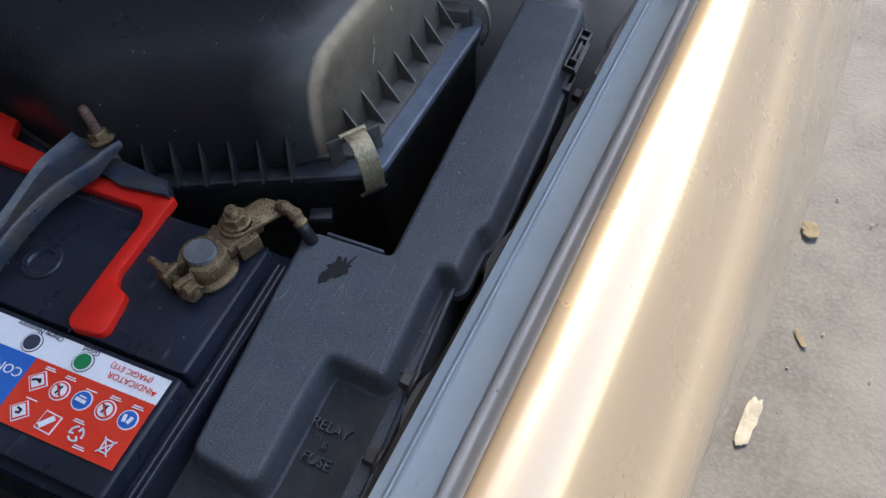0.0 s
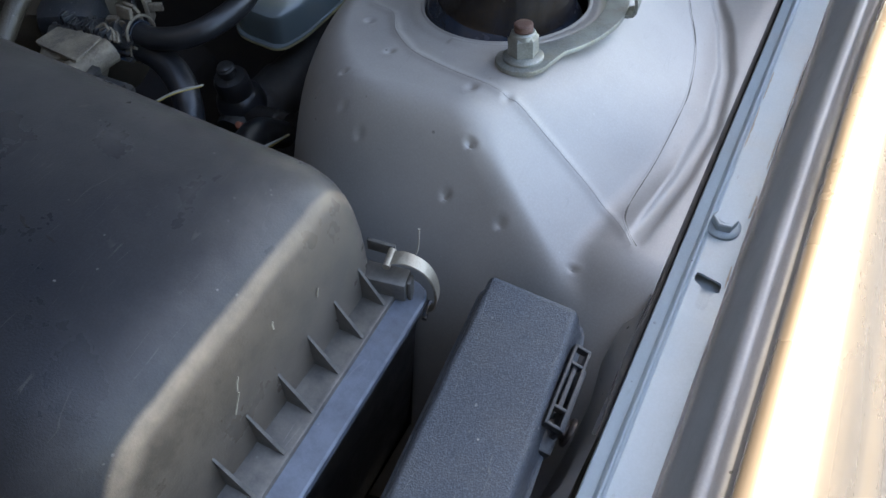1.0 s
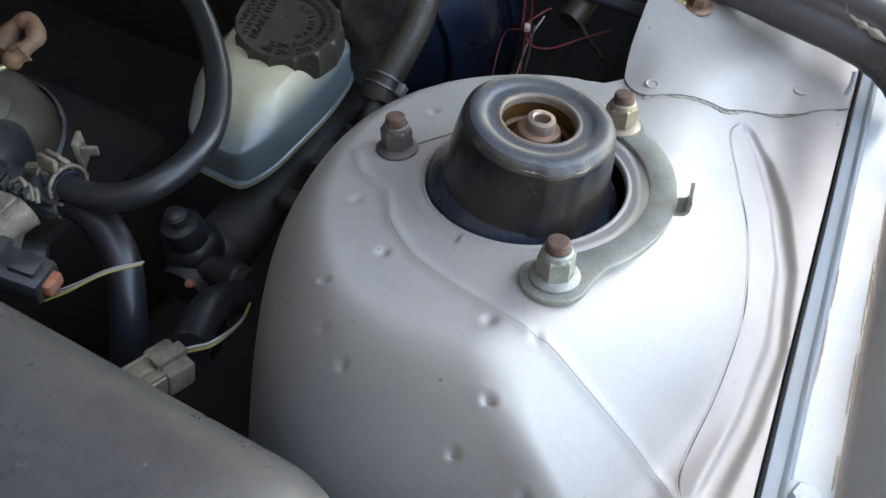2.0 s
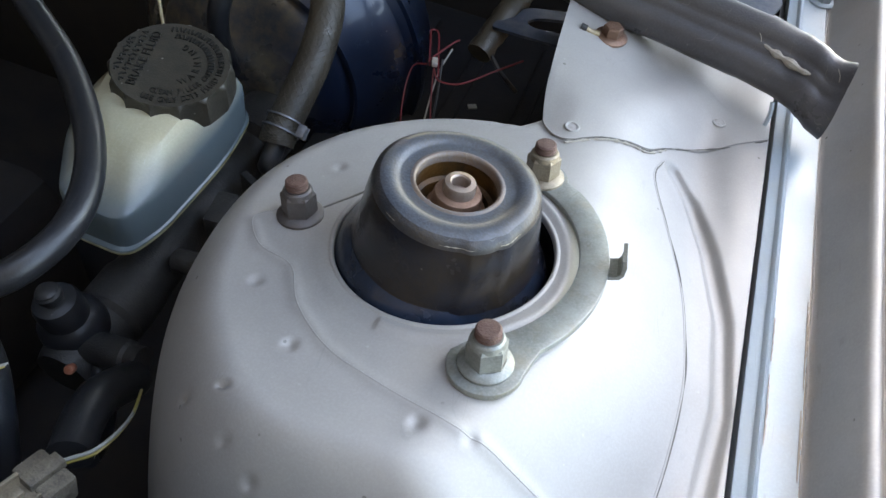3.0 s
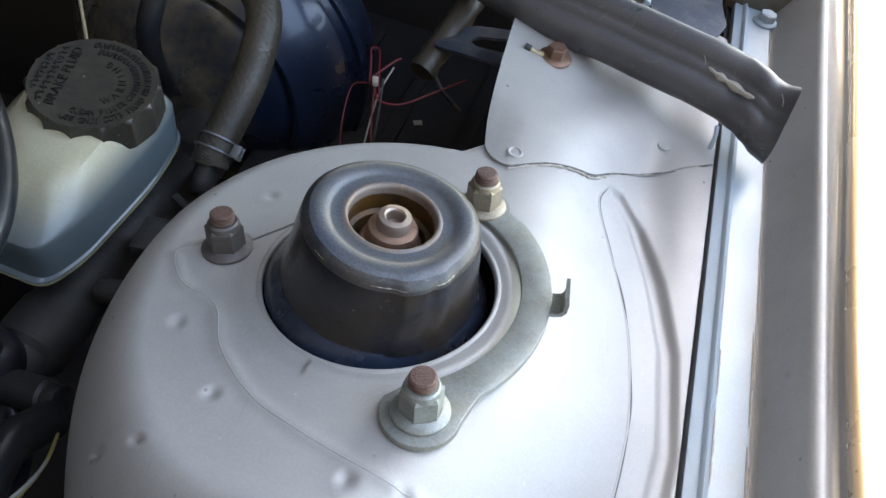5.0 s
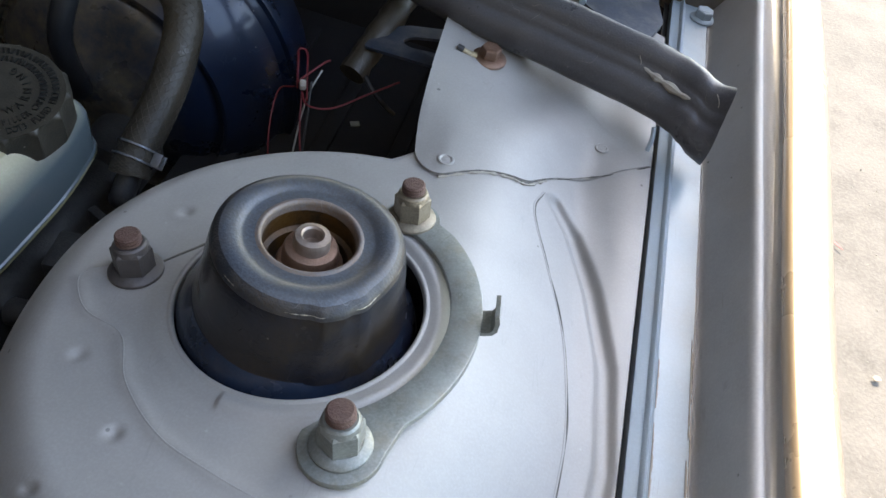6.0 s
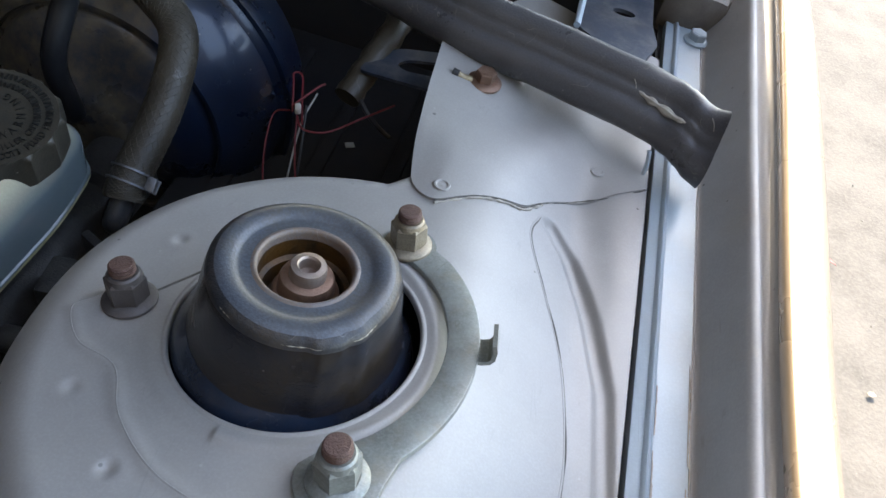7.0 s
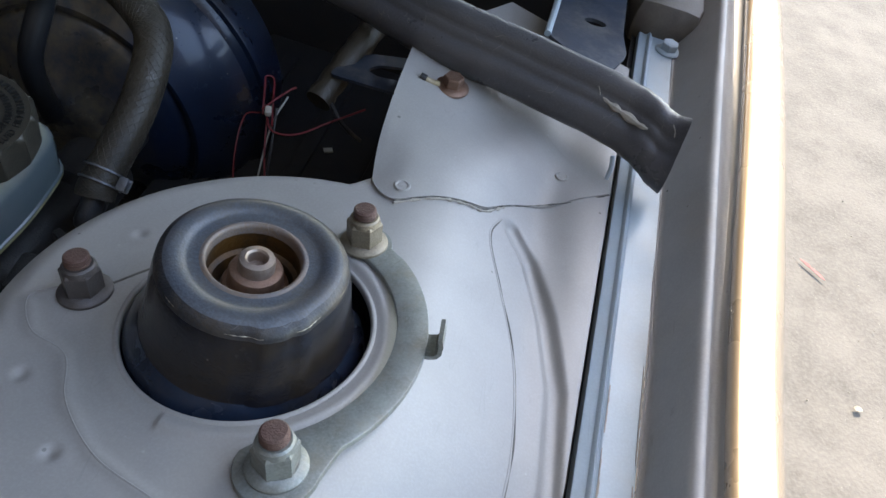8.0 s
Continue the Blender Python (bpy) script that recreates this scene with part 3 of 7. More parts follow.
def gutter_shift(x, z, y):
    """The gutter's floor runs straight; its ledge and rim follow the skin."""
    k = min(1.0, max(0.0, (x - 0.0150) / 0.0050))
    j = min(1.0, max(0.0, (x - 0.0262) / 0.0070))
    return x + 0.0004 * math.sin(y * 17) * (1 - j) + k * (ledge_shift(y) * (1 - j) + skin_shift(y) * j), z


def bulge(x, z, y):
    """Narrows the skin towards the bumper, its shoulder and its flank by their own measure."""
    spread = [y + 0.025 * k for k in range(-3, 4)]
    top_w = np.interp(spread, (-0.3, 0.03, 0.12, 0.30, 0.42, 0.50, 0.60, 0.75), (1.05, 1.06, 1.03, 0.90, 0.79, 0.89, 0.98, 1.08)).mean()
    side_w = np.interp(spread, (-0.3, -0.1, 0.03, 0.12, 0.26, 0.50, 0.63, 0.9), (0.35, 0.51, 0.635, 0.71, 0.80, 0.80, 0.79, 0.82)).mean()
    f = min(1.0, max(0.0, (0.78 - z) / 0.13))
    w = top_w + (side_w - top_w) * f * f * (3 - 2 * f)
    k = min(1.0, max(0.0, (x - 0.045) / 0.02))
    return 0.031 + (x - 0.031) * (1 + (w - 1) * k) + skin_shift(y) * (1 - min(1.0, max(0.0, (x - 0.05) / 0.06))), z + 0.0006 * math.sin(y * 9)


bm = bmesh.new()
skin = [(0.0342, 0.8470), (0.0334, 0.8490), (0.0330, 0.8520), (0.0333, 0.8542), (0.0342, 0.8556), (0.0360, 0.8566), (0.0400, 0.8575), (0.047, 0.858), (0.054, 0.8555), (0.061, 0.851), (0.068, 0.844),
        (0.075, 0.8335), (0.082, 0.820), (0.089, 0.806), (0.095, 0.795), (0.099, 0.789), (0.103, 0.7845), (0.110, 0.776), (0.120, 0.760), (0.1270, 0.7460), (0.1300, 0.7385), (0.1330, 0.7340), (0.1375, 0.7275), (0.1465, 0.708),
        (0.160, 0.675), (0.172, 0.644), (0.182, 0.612), (0.1885, 0.585), (0.190, 0.570), (0.1885, 0.556), (0.184, 0.545), (0.183, 0.535), (0.184, 0.50), (0.183, 0.42), (0.178, 0.33)]
extrude_profile(bm, skin, YS, bulge)
part("outer_skin", bm, "fender", fender, "champagne metallic clear-coated outer skin", smooth=50)
bm = bmesh.new()
gut = [(0.0112, RAIL_Z), (0.0120, RAIL_Z - 0.0008), (0.0130, RAIL_Z - 0.0016), (0.0141, RAIL_Z - 0.0010), (0.0150, RAIL_Z + 0.0020), (0.0168, 0.8220), (0.0188, 0.8350), (0.0200, 0.8420), (0.0210, 0.8448),
       (0.0222, 0.8460), (0.0242, 0.8466), (0.0258, 0.8464), (0.0266, 0.8456), (0.0276, 0.8436), (0.0290, 0.8420), (0.0312, 0.8414), (0.0326, 0.8420), (0.0332, 0.8440), (0.0336, 0.8490)]
extrude_profile(bm, gut, YS, gutter_shift)
part("gutter", bm, "gutter", fender, "grey painted gutter between flange and outer skin", smooth=50)


def circle(cx, cy, r, n=14):
    return [(cx + r * math.cos(-2 * math.pi * k / n), cy + r * math.sin(-2 * math.pi * k / n)) for k in range(n)]


key = rounded([(-0.0048, 0.3050), (0.0086, 0.3030), (0.0086, 0.2960), (0.0062, 0.2962), (0.0052, 0.2825), (-0.0004, 0.2830), (-0.0002, 0.2970), (-0.0048, 0.2985)], 0.0022, 3)
worn = [(0.0112 + 0.0004 * noise.noise((y * 40, 1, 0)), y) for y in YS]
bm = bmesh.new()
plate(bm, [(-0.0060, y) for y in YS] + worn[::-1], [key, circle(0.0003, 0.71, 0.0032)], RAIL_Z, 0.0016)
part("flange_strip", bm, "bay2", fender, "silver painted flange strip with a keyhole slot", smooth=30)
bm = bmesh.new()
bead = [(-0.0172, RAIL_Z - 0.0100), (-0.0172, RAIL_Z - 0.0016), (-0.0168, RAIL_Z - 0.0004), (-0.0158, RAIL_Z), (-0.0120, RAIL_Z + 0.0002), (-0.0108, RAIL_Z + 0.0008), (-0.0099, RAIL_Z + 0.0024),
        (-0.0090, RAIL_Z + 0.0030), (-0.0081, RAIL_Z + 0.0025), (-0.0072, RAIL_Z + 0.0008), (-0.0060, RAIL_Z), (-0.0060, RAIL_Z - 0.0020)]
extrude_profile(bm, bead, YS, lambda x, z, y: (x, z))
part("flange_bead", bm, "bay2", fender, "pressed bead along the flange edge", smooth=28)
bm = bmesh.new()
box(bm, (0.0020, 0.2950, RAIL_Z - 0.0062), (0.0160, 0.050, 0.0014), bevel=0.0003)
part("backing_plate", bm, "bay2", fender, "grey sheet seen through the keyhole slot")

def hex_bolt(name, at, r=0.0062, h=0.0055, washer=0.0088, material="bay2", label="silver painted hexagonal flange bolt", group="fender bolts", turn=10, axis=None):
    m = Matrix.Translation(at) @ (axis or Matrix.Identity(4)) @ pose(0, 0, 0, 0, 0, turn)
    ob = holder(name, at, label, "bolt", group)
    bm = bmesh.new()
    spin(bm, [(0, 0), (washer, 0), (washer, 0.0012), (washer * 0.9, 0.0022), (r * 0.95, 0.0026), (0, 0.0026)], m, 28)
    part("washer", bm, material, ob)
    bm = bmesh.new()
    prism(bm, r, 0.0024, 0.0024 + h, m)
    spin(bm, [(0, h + 0.0018), (r * 0.55, h + 0.0018), (r * 0.60, h + 0.0027), (0, h + 0.0027)], m, 20)
    part("head", bm, material, ob, smooth=25)
    return ob


hex_bolt("fender_bolt", (-0.0012, 0.3400, RAIL_Z + 0.0002), 0.0068, 0.0048, 0.0095)
hex_bolt("fender_bolt", (0.0068, 0.8090, RAIL_Z + 0.0002), 0.0068, 0.0058, 0.0095, turn=25)

# paint peeled off in ragged strips beside the bead and along the strip's edge
rng_chip = random.Random(5)
for x0, y0, y1, w in ((-0.0058, 0.404, 0.446, 0.0010), (-0.0057, 0.452, 0.482, 0.0008), (0.0098, 0.352, 0.372, 0.0014), (0.0100, 0.392, 0.432, 0.0013), (0.0104, 0.440, 0.500, 0.0009), (0.0100, 0.300, 0.318, 0.0010)):
    n_ = int((y1 - y0) / 0.0022)
    edge = [(x0 + w * (0.35 + 0.65 * rng_chip.random()) * math.sin(math.pi * (k + 0.4) / n_) ** 0.5, y0 + (y1 - y0) * k / n_) for k in range(n_)]
    back = [(x0 - 0.0002, y0 + (y1 - y0) * k / n_) for k in range(n_ - 1, -1, -4)]
    bm = bmesh.new()
    plate(bm, edge + back, [], RAIL_Z + 0.0004, 0.0003)
    part("paint_chip", bm, "primer", fender, "ragged strip where the paint has peeled to tan primer", smooth=0)
# ---- inner fender and strut tower ----


def smin(a, b, k):
    h = min(1.0, max(0.0, 0.5 + 0.5 * (b - a) / k))
    return b * (1 - h) + a * h - k * h * (1 - h)


def top_plane(x, y):
    return 0.843 + 0.129 * (x + 0.17) - 0.098 * (y - 0.425)


STRUT = (-0.1695, 0.4255)
AXIS = Vector((-0.129, 0.098, 1)).normalized()
STRUT_M = Matrix.Translation((*STRUT, top_plane(*STRUT))) @ Vector((0, 0, 1)).rotation_difference(AXIS).to_matrix().to_4x4()
DENTS = [(-0.2225, 0.3215, -0.9), (-0.199, 0.2965, -0.9), (-0.1335, 0.3025, -1.3), (-0.140, 0.2875, -1.3), (-0.1065, 0.2856, -1.3), (-0.147, 0.330, 0.9), (-0.207, 0.3465, 0.9),
         (-0.237, 0.373, 0.7), (-0.2377, 0.4594, 0.6), (-0.2396, 0.318, -1.0), (-0.0633, 0.2858, -0.8), (-0.1267, 0.3328, 0.7), (-0.214, 0.305, -0.6), (-0.172, 0.532, 0.6)]
GROOVE = [(-0.0730, 0.555), (-0.0590, 0.540), (-0.0500, 0.521), (-0.0440, 0.506), (-0.0320, 0.463), (-0.0270, 0.411), (-0.0300, 0.365), (-0.0360, 0.329), (-0.0400, 0.305)]
SEAL_L = [(-0.250, 0.418), (-0.2583, 0.4084), (-0.2464, 0.393), (-0.2272, 0.3859), (-0.2142, 0.3667), (-0.1931, 0.3502), (-0.1705, 0.3422), (-0.1456, 0.3361), (-0.1310, 0.3335), (-0.1210, 0.3330), (-0.1045, 0.3310), (-0.0850, 0.3285), (-0.0690, 0.3262), (-0.0560, 0.3215), (-0.0475, 0.3130), (-0.0400, 0.3035)]
SEAL_R = [(-0.0810, 0.5560), (-0.0840, 0.5370), (-0.0720, 0.5080), (-0.0610, 0.4830), (-0.0540, 0.4620), (-0.0490, 0.4340), (-0.0472, 0.4110), (-0.0480, 0.3700), (-0.0510, 0.3400), (-0.0512, 0.3260), (-0.0470, 0.3155), (-0.0385, 0.3040)]
LAP = [(-0.1510, 0.5360), (-0.1440, 0.5280), (-0.1360, 0.5250), (-0.1170, 0.5390), (-0.1020, 0.5470), (-0.0910, 0.5520), (-0.0810, 0.5670), (-0.0670, 0.5830), (-0.0470, 0.5970), (-0.0212, 0.6150)]


def lap_y(x):
    """Where the cowl side panel's edge lies on the tower."""
    return float(np.interp(x, [p[0] for p in LAP], [p[1] for p in LAP]))


def seg_dist(x, y, line):
    best = 9.0
    for (ax, ay), (bx, by) in zip(line, line[1:]):
        t = max(0.0, min(1.0, ((x - ax) * (bx - ax) + (y - ay) * (by - ay)) / ((bx - ax) ** 2 + (by - ay) ** 2)))
        best = min(best, math.hypot(x - ax - t * (bx - ax), y - ay - t * (by - ay)))
    return best


def tower_z(x, y):
    """Height of the pressed strut tower and the apron beside it."""
    dx, dy = min(x + 0.155, 0.0), y - 0.425
    dy *= 0.85 if dy < 0 else 1.05 - 0.34 * min(1.0, max(0.0, (x + 0.162) / 0.035))
    z = smin(top_plane(x, y), 0.842 + 2.0 * (y - 0.300) + 0.04 * (x + 0.134), 0.026)
    z = smin(z, 0.792 - 0.7 * (x + 0.041) + 0.35 * (y - 0.321), 0.012)
    out = math.hypot(dx, dy) - 0.1250
    z = smin(z, 0.832 - 3.1 * out - 80 * max(0.0, out - 0.010) ** 2, 0.055)
    z = smin(z, 0.819 - 0.49 * (x + 0.047) - 0.10 * (y - 0.413), 0.012)
    if x > -0.11:
        flat = 0.8120 + 0.12 * (-0.0206 - x) + smin(0.0, 1.1 * (y - 0.292), 0.012) + 1.2 * smin(0.0, x + 0.054, 0.03)
        z = -smin(-z, -flat, 0.010)
        z -= 0.0040 * math.exp(-(seg_dist(x, y, GROOVE) / 0.0046) ** 4) * min(1.0, max(0.0, (y - 0.30) / 0.03))
    if y < 0.43 and x < -0.03:
        z += 0.0010 * math.exp(-(seg_dist(x, y, SEAL_L) / 0.0028) ** 2)
    r = math.hypot(x - STRUT[0], y - STRUT[1])
    z += (0.0021 if x > STRUT[0] - 0.01 else 0.0004) * math.exp(-((r - 0.0570) / 0.0030) ** 2)
    for ax, ay, h in DENTS:
        d = ((x - ax) ** 2 + ((y - ay) * (2.0 if h < 0 else 1.0)) ** 2) / 0.0036 ** 2
        if d < 9:
            z -= (0.0032 if h < 0 else 0.0020) * abs(h) * (1 - 0.8 * d) * math.exp(-d)
    return z + 0.0004 * noise.noise((x * 30, y * 30, 0))


tower = holder("strut_tower", (-0.17, 0.42, 0.50), "silver painted strut tower and inner fender with spot-weld dimples", "strut tower")


def tower_sheet(x, y):
    r = math.hypot(x - STRUT[0], y - STRUT[1])
    if r < 0.0508 or (x > -0.152 and y > lap_y(x) + 0.05):
        return None
    z = tower_z(x, y)
    return z if z > 0.50 else None


bm = bmesh.new()
grid_sheet(bm, -0.37, -0.0206, 0.10, 0.66, 0.0011, tower_sheet)
part("tower_shell", bm, "bay", tower, smooth=60)
bm = bmesh.new()
spin(bm, [(0.0530, 0.0002), (0.0522, 0.0006), (0.0516, 0.0007), (0.0511, 0.0005), (0.0507, -0.0004), (0.0505, -0.0025), (0.0512, -0.0030)], STRUT_M, 96)
part("hole_lip", bm, "bay", tower, "rolled lip round the strut opening", smooth=60)
bm = bmesh.new()
spin(bm, [(0.0512, -0.0028), (0.0518, -0.012), (0.0516, -0.045), (0.030, -0.065), (0, -0.065)], STRUT_M, 64)
part("well", bm, "capblack", tower, "black well under the strut opening", smooth=60)
for line in (SEAL_L, SEAL_R):
    bm = bmesh.new()
    tube(bm, [(p.x, p.y, tower_z(p.x, p.y) - 0.0003) for p in curve_points([(x, y, 0) for x, y in line], 5)], 0.0005, 6, 2)
    part("seam_sealer", bm, "bay", tower)
bm = bmesh.new()
tube(bm, [(p.x + 0.0011, p.y, tower_z(p.x + 0.0011, p.y) - 0.0001) for p in curve_points([(x, y, 0) for x, y in SEAL_R], 5)], 0.0004, 6, 2, r_fn=lambda t: 0.35 + abs(math.sin(t * 17) + 0.5 * math.sin(t * 41)) * 0.7)
part("seam_crack", bm, "crack", tower, "dark crack along the seam sealer")
bm = bmesh.new()
tube(bm, [(p.x, p.y, tower_z(p.x, p.y)) for p in curve_points([(-0.2335, 0.425, 0), (-0.224, 0.437, 0), (-0.212, 0.455, 0)], 6)], 0.0006, 6, 2)
part("seam_crack", bm, "crack", tower)
# the apron's edge turned under the fender flange, black for the gap's shade
bm = bmesh.new()
extrude_profile(bm, [(-0.0215, 0.8040), (-0.0190, 0.8025), (-0.0040, 0.8020), (0.0100, 0.8020)], [0.20 + 0.02 * k for k in range(34)])
part("gap_shade_strip", bm, "plastic", tower, "dark strip standing for the shade in the gap under the fender flange", smooth=60)
# inner wall under the flange, in front of the tower
bm = bmesh.new()
wall = [(-0.0200, 0.8055), (-0.0215, 0.800), (-0.0245, 0.790), (-0.0265, 0.770), (-0.031, 0.74), (-0.040, 0.66), (-0.045, 0.50)]
extrude_profile(bm, wall, [-0.45 + 0.015 * k for k in range(53)], lambda x, z, y: (x + 0.0025 * noise.noise((y * 22, z * 9, 0)) - (0.004 if 0.02 < y % 0.11 < 0.06 else 0) * (z < 0.795), z))
part("inner_wall", bm, "gutter", tower, "dull grey inner fender wall under the flange", smooth=60)
for y, z in ((0.040, 0.773), (-0.058, 0.785), (-0.102, 0.774), (0.214, 0.765)):
    hex_bolt("side_bolt", (-0.0320, y, z), 0.0055, 0.006, 0.008, "darknut", "dull grey bolt in the inner fender wall", "inner wall bolts", axis=Matrix.Rotation(radians(-75), 4, "Y"))

# ---- cowl side panel behind the tower ----
flap = holder("cowl_side_panel", (-0.09, 0.60, 0.82), "silver painted cowl side panel lapped over the strut tower", "body panel")


def flap_z(x, y):
    dent = -0.0075 * math.exp(-(((x + 0.098) / 0.022) ** 2 + ((y - 0.630) / 0.036) ** 2))
    z = -smin(-(0.8470 - 0.175 * (x + 0.14) - 0.130 * (y - 0.53)), -(0.8165 - 0.02 * (y - 0.58)), 0.016) + dent
    under = tower_z(x, lap_y(x)) - 0.0006
    k = max(0.0, 1 - seg_dist(x, y, LAP) / 0.075)
    k = k * k * (3 - 2 * k)
    return max(z + (under + 0.0022 - z) * k, tower_z(x, y) + 0.0012)


outline = rounded([(-0.1690, 0.690), (-0.1620, 0.609), (-0.1570, 0.563), *LAP, (-0.0212, 0.76), (-0.12, 0.80)],
                  [0.002, 0.02, 0.02, 0.012, 0.006, 0.006, 0.012, 0.01, 0.005, 0.01, 0.01, 0.01, 0.002, 0.002, 0.002], 4)
bm = bmesh.new()
mid = Vector((-0.095, 0.66))
loft(bm, [[(p.x, p.y, flap_z(p.x, p.y) - 0.0016) for p in outline]] + [[(q.x, q.y, flap_z(q.x, q.y)) for q in (p + (mid - p) * k for p in outline)] for k in (0.0, 0.03, 0.06, 0.09, 0.12, 0.16, 0.2, 0.24, 0.28, 0.36, 0.44, 0.52, 0.6, 0.68, 0.76, 0.84, 0.92)], cap_bottom=False)
bmesh.ops.subdivide_edges(bm, edges=[e for e in bm.edges if e.calc_length() > 0.012], cuts=1)
part("panel", bm, "bay", flap, smooth=50)
for x, y in ((-0.1350, 0.5365), (-0.0520, 0.6180)):
    bm = bmesh.new()
    m = Matrix.Translation((x, y, flap_z(x, y)))
    spin(bm, [(0.0045, 0.0001), (0.0040, 0.0007), (0.0032, 0.0007), (0.0026, 0.0001), (0.0006, 0.0001), (0, 0.0004)], m, 24)
    part("spot_weld", bm, "bay", flap)
bm = bmesh.new()
tube(bm, [(x, y, tower_z(x, y) + 0.0006) for x, y in [(p[0] + 0.0003, p[1] - 0.0014) for p in LAP[2:7]]], 0.0009, 6, 9, r_fn=lambda t: 0.7 + 0.6 * math.sin(t * 47) * math.sin(t * 101))
part("seam_sealer", bm, "tornrubber", flap, "cracked pale sealer along the lap")
bm = bmesh.new()
tube(bm, [(x, y, tower_z(x, y) + 0.0011) for x, y in [(p[0] + 0.0001, p[1] - 0.0004) for p in LAP[2:]]], 0.0006, 6, 9, r_fn=lambda t: 0.6 + 0.5 * math.sin(t * 37) * math.sin(t * 83))
part("seam_crack", bm, "crack", flap, "dark crack under the lapped edge")
screw_at = (-0.1335, 0.6440, flap_z(-0.1335, 0.644) + 0.0004)
hex_bolt("panel_screw", screw_at, 0.0064, 0.0064, 0.0108, "copper", "rusty hexagonal screw with a washer in the cowl panel", "")
lug = holder("wire_lug", (-0.146, 0.640, 0.83), "small rusty ring terminal under the panel screw", "terminal")
bm = bmesh.new()
z0 = screw_at[2] + 0.0026
tube(bm, [(-0.141, 0.6405, z0 - 0.001), (-0.146, 0.6395, z0 - 0.0005), (-0.1505, 0.6392, z0 + 0.001)], 0.0024, 10, 4)
part("barrel", bm, "clip", lug)
bm = bmesh.new()
tube(bm, [(-0.1495, 0.6392, z0 + 0.0008), (-0.1535, 0.6392, z0 + 0.0016)], 0.0028, 10, 2)
part("sleeve", bm, "blackwire", lug)

# ---- strut mount ----
CAP_M = Matrix.Translation((*STRUT, top_plane(*STRUT))) @ Vector((0, 0, 1)).rotation_difference(Vector((0.015, 0.075, 1)).normalized()).to_matrix().to_4x4()
mount = holder("strut_mount", (*STRUT, 0.80), "worn black strut top mount with a rusty centre nut", "strut mount")
bm = bmesh.new()
cap_prof = [(0.0432, 0.0030), (0.0422, 0.0050), (0.0408, 0.0120), (0.0392, 0.0230), (0.0376, 0.0315), (0.0369, 0.0338)]
spin(bm, cap_prof, CAP_M, 120)
inv = CAP_M.inverted()


def dented(bm):
    """Knocks the cup out of round, with a creased bulge on its front outboard side."""
    for v in bm.verts:
        q = inv @ v.co
        a = math.degrees(math.atan2(q.y, q.x))
        rim_k = max(0.0, min(1.0, (math.hypot(q.x, q.y) - 0.025) / 0.009)) * max(0.0, min(1.0, (q.z + 0.004) / 0.010))
        k = 1.0 + rim_k * (0.006 * math.sin(3 * radians(a)) + 0.040 / (1 + math.exp(-(a + 66) * 1.2)) / (1 + math.exp((a + 32) * 0.5)) - 0.020 * math.exp(-((a + 45) / 3.0) ** 2))
        v.co = CAP_M @ Vector((q.x * k, q.y * k, q.z + 0.0006 * rim_k * math.sin(2 * radians(a) + 1)))


dented(bm)
cup = part("cup", bm, "capblack", mount, "worn black pressed cup", smooth=50)
bm = bmesh.new()
spin(bm, [(0.0500, -0.030), (0.0500, -0.0115), (0.0498, -0.0088), (0.0490, -0.0062), (0.0478, -0.0040), (0.0463, -0.0018), (0.0448, 0.0004), (0.0438, 0.0020), (0.0432, 0.0030)], CAP_M, 96)
part("flange", bm, "capflange", mount, "glossy black foot flange with sky reflection put into its colour", smooth=50)
bm = bmesh.new()
spin(bm, [(0.0369, 0.0338), (0.0366, 0.0352), (0.0360, 0.0364), (0.0350, 0.0374), (0.0336, 0.0383)], CAP_M, 120, 0.0)
dented(bm)
part("worn_rim", bm, "caprim", mount, "rim edge rubbed pale", smooth=50)
for a0, a1, thick in ((-128, -112, 0.00018), (-84, -60, 0.00024), (-44, -24, 0.0003), (-8, 4, 0.0002)):
    bm = bmesh.new()
    tube(bm, [CAP_M @ Vector((0.0363 * math.cos(radians(a)), 0.0363 * math.sin(radians(a)), 0.0356)) for a in np.linspace(a0, a1, 14)], thick, 6, 4, r_fn=lambda t: 0.25 + math.sin(math.pi * t) * (0.7 + 0.4 * math.sin(t * 29)))
    dented(bm)
    part("scuff", bm, "clipgrey", mount, "pale scuff where the rim is rubbed bare", smooth=60)
bm = bmesh.new()
spin(bm, [(0.0205, 0.0375), (0.0196, 0.0379), (0.0189, 0.0380), (0.0183, 0.0375), (0.0180, 0.0362), (0.0178, 0.0335)], CAP_M, 96, 0.0)
part("inner_lip", bm, "capinner", mount, "rust-stained inner lip", smooth=50)
bm = bmesh.new()
spin(bm, [(0.0336, 0.0383), (0.0322, 0.0390), (0.0305, 0.0394), (0.0288, 0.0393), (0.0272, 0.0388), (0.0260, 0.0381), (0.0252, 0.0376), (0.0244, 0.0374), (0.0225, 0.0373), (0.0205, 0.0375)], CAP_M, 120, 0.0)
dented(bm)
part("top_ring", bm, "captop", mount, "scuffed dark grey top ring", smooth=50)
bm = bmesh.new()
spin(bm, [(0.0178, 0.0335), (0.0182, 0.0300), (0.0180, 0.0250), (0.0160, 0.0240), (0.0158, 0.0180), (0.0150, 0.0165), (0, 0.0165)], CAP_M, 64)
part("bore", bm, "amber", mount, "greasy amber-brown bore", smooth=50)
bm = bmesh.new()
nm_ = CAP_M @ pose(0.001, 0.0, 0.0045, 0, 0, 20) @ Matrix.Diagonal((1.12, 1.12, 1.0, 1))
